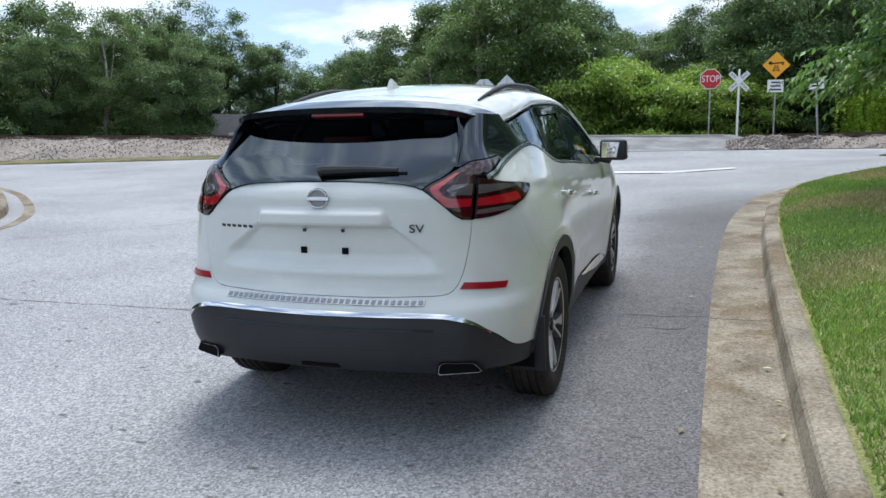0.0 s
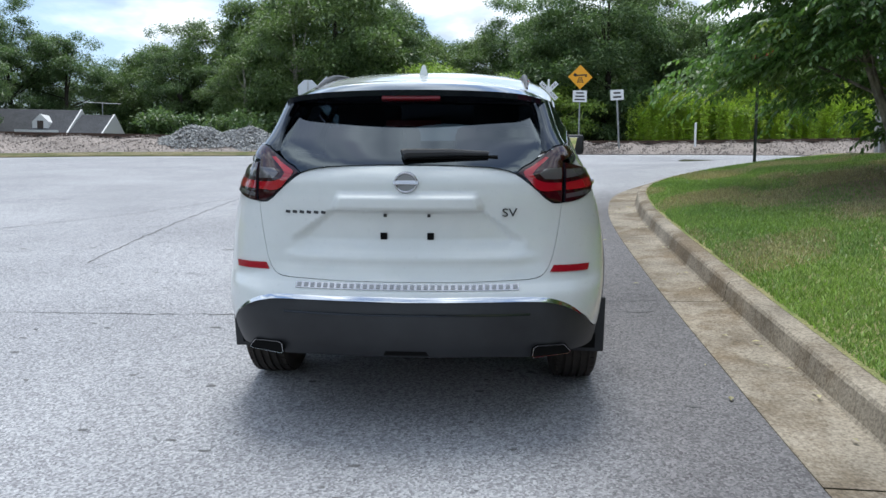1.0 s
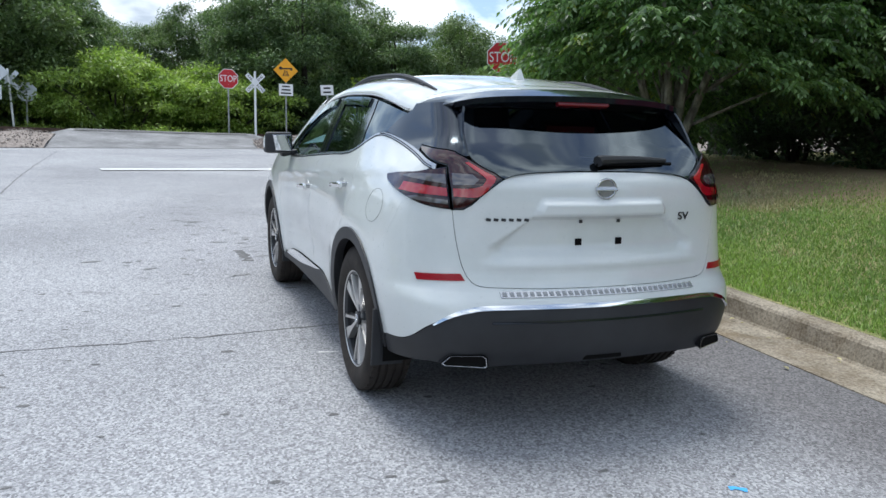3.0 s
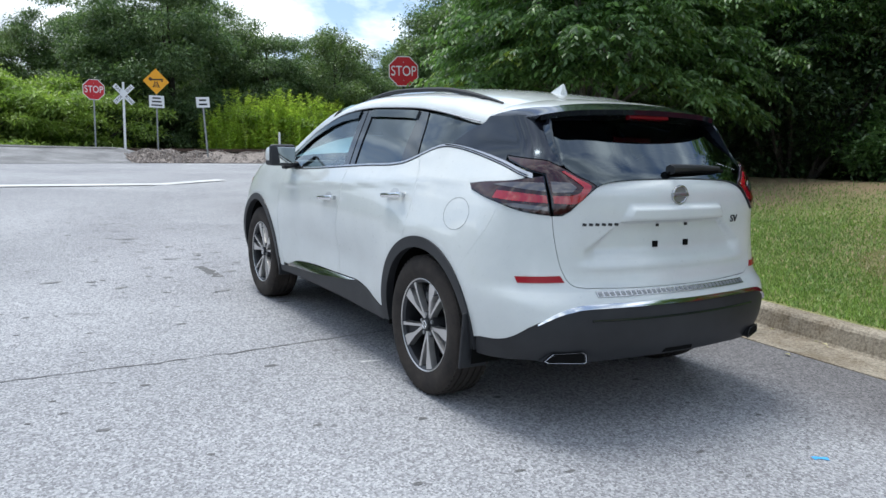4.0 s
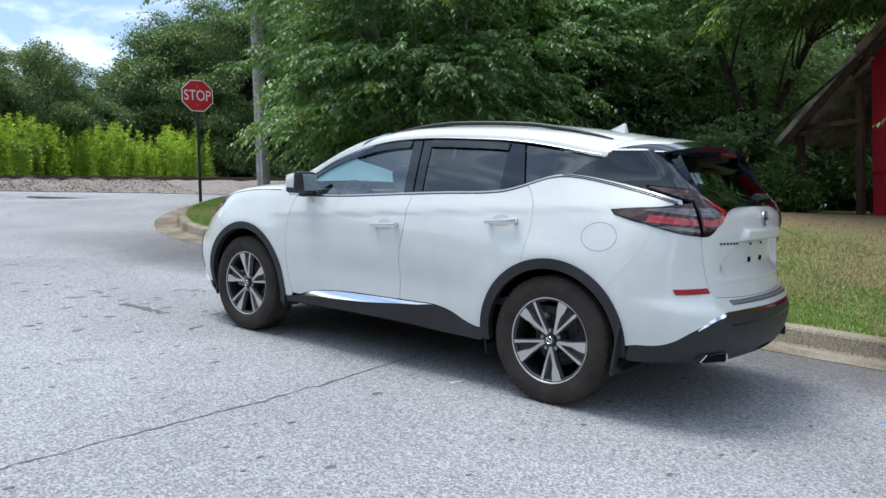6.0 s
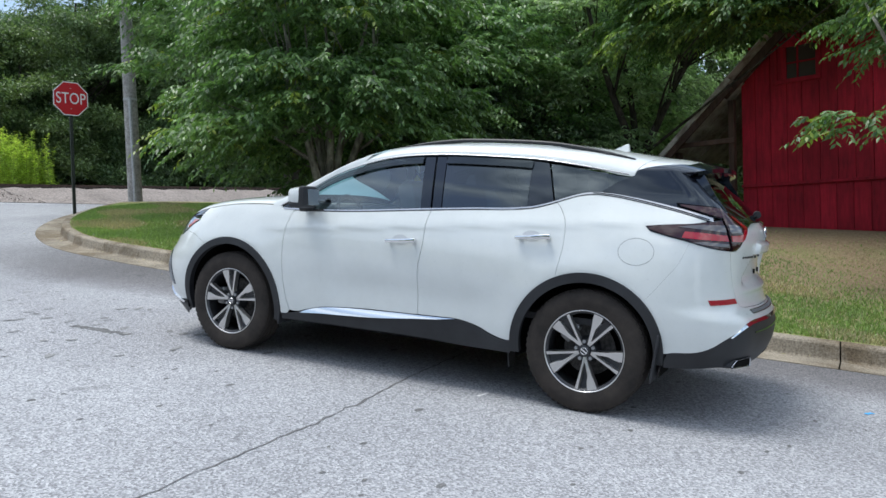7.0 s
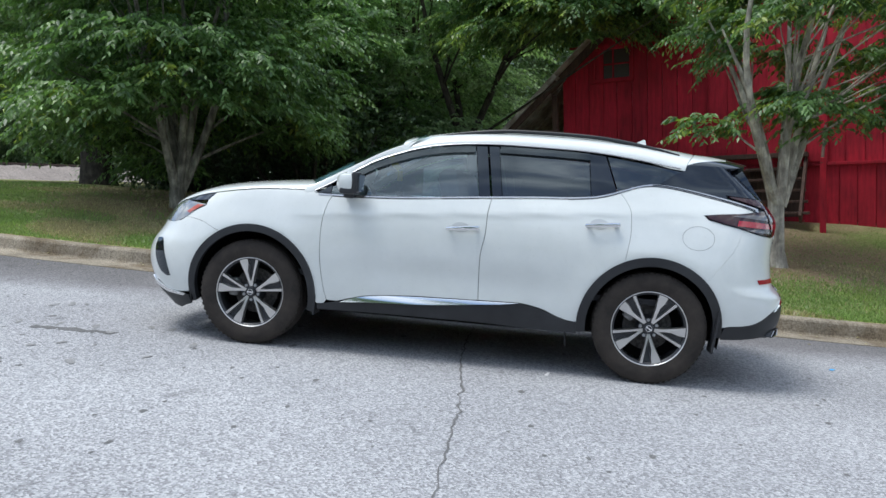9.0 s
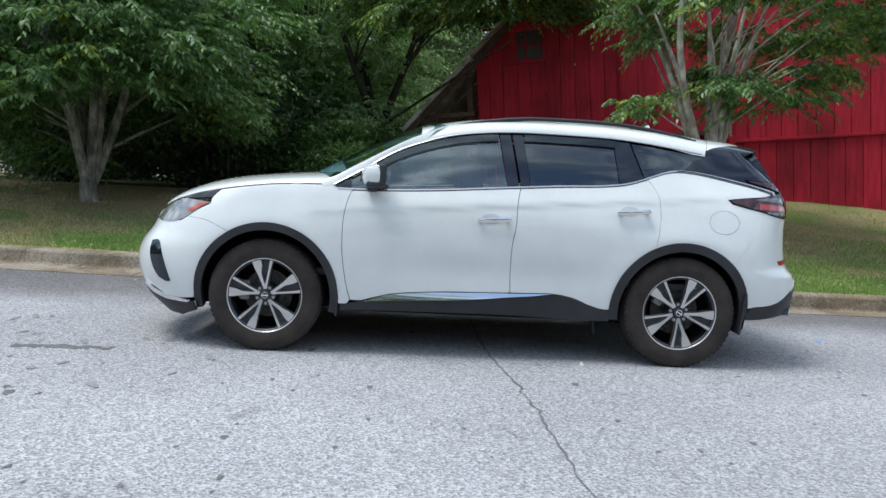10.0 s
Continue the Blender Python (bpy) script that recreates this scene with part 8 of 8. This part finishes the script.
def spoke(inner_r, outer_r, w0, w1, a0, a1, x0, x1, thick):
    """A spoke from the hub to the rim: widths and angles at both ends; x faces outwards as -x."""
    bm = bmesh.new()
    n = 7
    front, back = [], []
    for k in range(n):
        t = k / (n - 1)
        r, a = inner_r + (outer_r - inner_r) * t, radians(a0 + (a1 - a0) * t)
        w = w0 + (w1 - w0) * t**1.25
        x = x0 + (x1 - x0) * t + 0.010 * math.sin(math.pi * t)
        c, tng = Vector((0, -math.cos(a), math.sin(a))) * r, Vector((0, -math.sin(a), -math.cos(a)))
        front.append([c + tng * w / 2 + Vector((x, 0, 0)), c - tng * w / 2 + Vector((x, 0, 0))])
        back.append([c + tng * w * 0.62 + Vector((x + thick, 0, 0)), c - tng * w * 0.62 + Vector((x + thick, 0, 0))])
    V = [[bm.verts.new(p) for p in f + b[::-1]] for f, b in zip(front, back)]
    for a, b in zip(V, V[1:]):
        for k in range(4):
            bm.faces.new((a[k], a[(k + 1) % 4], b[(k + 1) % 4], b[k]))
    bm.faces.new(V[0][::-1]), bm.faces.new(V[-1])
    return bm


def blade(a0, a1, widths, side=1.0, x0=-0.074, x1=-0.095, thick=0.034):
    """A machined spoke face: one edge runs straight from hub to rim, the other opens towards its neighbour; widths by radius."""
    bm = bmesh.new()
    rows = []
    r_end = widths[-1][0]
    p0 = Vector((0, -math.cos(radians(a0)), math.sin(radians(a0)))) * widths[0][0]
    p1 = Vector((0, -math.cos(radians(a1)), math.sin(radians(a1)))) * r_end
    along = (p1 - p0).normalized()
    across = Vector((0, along.z, -along.y))
    for r, w in widths:
        t = (r - widths[0][0]) / (r_end - widths[0][0])
        c = p0.lerp(p1, t) + Vector((x0 + (x1 - x0) * t - 0.004 * math.sin(math.pi * t), 0, 0))
        e0, e1 = c + across * (-w * (side if side < 1 else 0.78)), c + across * (w * (side if side < 1 else 0.22))
        lift = Vector((thick, 0, 0))
        rows.append([bm.verts.new(q) for q in (e0, e1, e1 + across * 0.005 + lift, e0 - across * 0.005 + lift)])
    for p, q in zip(rows, rows[1:]):
        for k in range(4):
            bm.faces.new((p[k], p[(k + 1) % 4], q[(k + 1) % 4], q[k]))
    bm.faces.new(rows[0][::-1]), bm.faces.new(rows[-1])
    bmesh.ops.recalc_face_normals(bm, faces=list(bm.faces))
    return bm


def wheel(turn):
    """A wheel about its own hub, its outer face towards -x."""
    w = new("wheel")
    w.empty_display_size = 0.1
    w.parent = car
    R0 = 0.381
    tread = [(-0.082, R0 - 0.006)]
    for x in (-0.06, -0.02, 0.02, 0.06):
        tread += [(x - 0.007, R0), (x - 0.006, R0 - 0.009), (x + 0.006, R0 - 0.009), (x + 0.007, R0)]
    tread += [(0.082, R0 - 0.006)]
    prof = [(-0.098, 0.246), (-0.106, 0.262), (-0.1175, 0.296), (-0.1185, 0.315), (-0.115, 0.340), (-0.106, 0.360), (-0.095, 0.371)] + tread + [(0.100, 0.366), (0.116, 0.340), (0.1185, 0.30), (0.105, 0.25), (0.09, 0.24)]
    ty = part("tyre", lathe(bmesh.new(), prof, 72), M_TYRE, w, "dusty black tyre", True)
    # shoulder blocks
    bm = bmesh.new()
    for k in range(60):
        a = 360 / 60 * k
        for s in (-1, 1):
            add_box(bm, (0.022, 0.022, 0.012), pose(0, 0, 0, a)  @ Vector((s * 0.084, 0, R0 - 0.0095)), (a, 0, 0))
    part("shoulder_tread", bm, M_TYRE, ty)["kind"] = "stuff"
    rim = part("rim", lathe(bmesh.new(), [(0.09, 0.243), (-0.02, 0.228), (-0.085, 0.232), (-0.097, 0.243), (-0.101, 0.252), (-0.100, 0.256), (-0.094, 0.250)], 72), M_ALLOYDARK, w, "two-tone alloy rim", True)
    part("rim_lip", lathe(bmesh.new(), [(-0.097, 0.2455), (-0.1005, 0.2480), (-0.1025, 0.2515), (-0.101, 0.2555), (-0.096, 0.2570)], 72), M_ALLOY, rim, "bright machined rim edge", True)
    for k in range(5):
        a = 72 * k + turn
        part("wide_spoke", blade(a + 3.5, a + 14, [(0.04, 0.020), (0.10, 0.019), (0.150, 0.026), (0.185, 0.046), (0.215, 0.058), (0.246, 0.062)]), M_ALLOY, rim, "machined wide spoke")
        part("thin_spoke", blade(a - 5, a - 14.5, [(0.04, 0.016), (0.12, 0.013), (0.18, 0.015), (0.246, 0.020)], side=0.5), M_ALLOY, rim, "machined thin spoke")
        part("spoke_web", spoke(0.050, 0.244, 0.014, 0.105, a, a, -0.052, -0.074, 0.03), M_ALLOYDARK, rim, "dark grey web")
        part("lug_nut", tube([(-0.060, -0.057 * math.cos(radians(a + 36)), 0.057 * math.sin(radians(a + 36))), (-0.080, -0.057 * math.cos(radians(a + 36)), 0.057 * math.sin(radians(a + 36)))], 0.0115, 6), M_SLOT, rim)
    part("hub", tube([(0.0, 0, 0), (-0.070, 0, 0)], [0.085, 0.07], 24), M_ALLOYDARK, rim, "", True)
    cap_ = part("hub_cap", tube([(-0.06, 0, 0), (-0.088, 0, 0), (-0.092, 0, 0)], [0.036, 0.035, 0.026], 28), M_ALLOYDARK, rim, "", True)
    bm = bmesh.new()
    add_tube(bm, [(-0.0915, 0.020 * math.cos(q), 0.020 * math.sin(q)) for q in np.linspace(0, 2 * math.pi, 25)], 0.003, 6, False)
    add_box(bm, (0.004, 0.046, 0.008), (-0.0925, 0, 0))
    part("cap_ring", bm, M_CHROME, cap_)
    part("brake_disc", tube([(0.03, 0, 0), (0.05, 0, 0)], 0.165, 40), M_BRAKE, w, "grey iron brake disc")
    part("brake_caliper", box((0.07, 0.075, 0.13), (-0.005, 0.150, 0.02), (0, 0, 0), 0.016), M_CALIPER, w, "grey cast brake caliper")
    bm = lathe(bmesh.new(), [(0.06, 0.0), (0.06, 0.235)], 40)
    part("dust_shield", bm, M_GAP, w)
    part("valve", tube([(-0.07, 0.02, 0.205), (-0.095, 0.02, 0.200)], 0.004, 6), M_SATIN, rim)
    return w


w_fl = wheel(22.8)
w_fl.matrix_local = pose(-0.822, FW, HUB + 0.004)
w_rl = copy_thing(w_fl, pose(-0.822, RW, HUB + 0.004, 34))
w_fr = copy_thing(w_fl, pose(0.822, FW, HUB + 0.004, 0, 0, 180))
w_rr = copy_thing(w_fl, pose(0.822, RW, HUB + 0.004, 40, 0, 180))
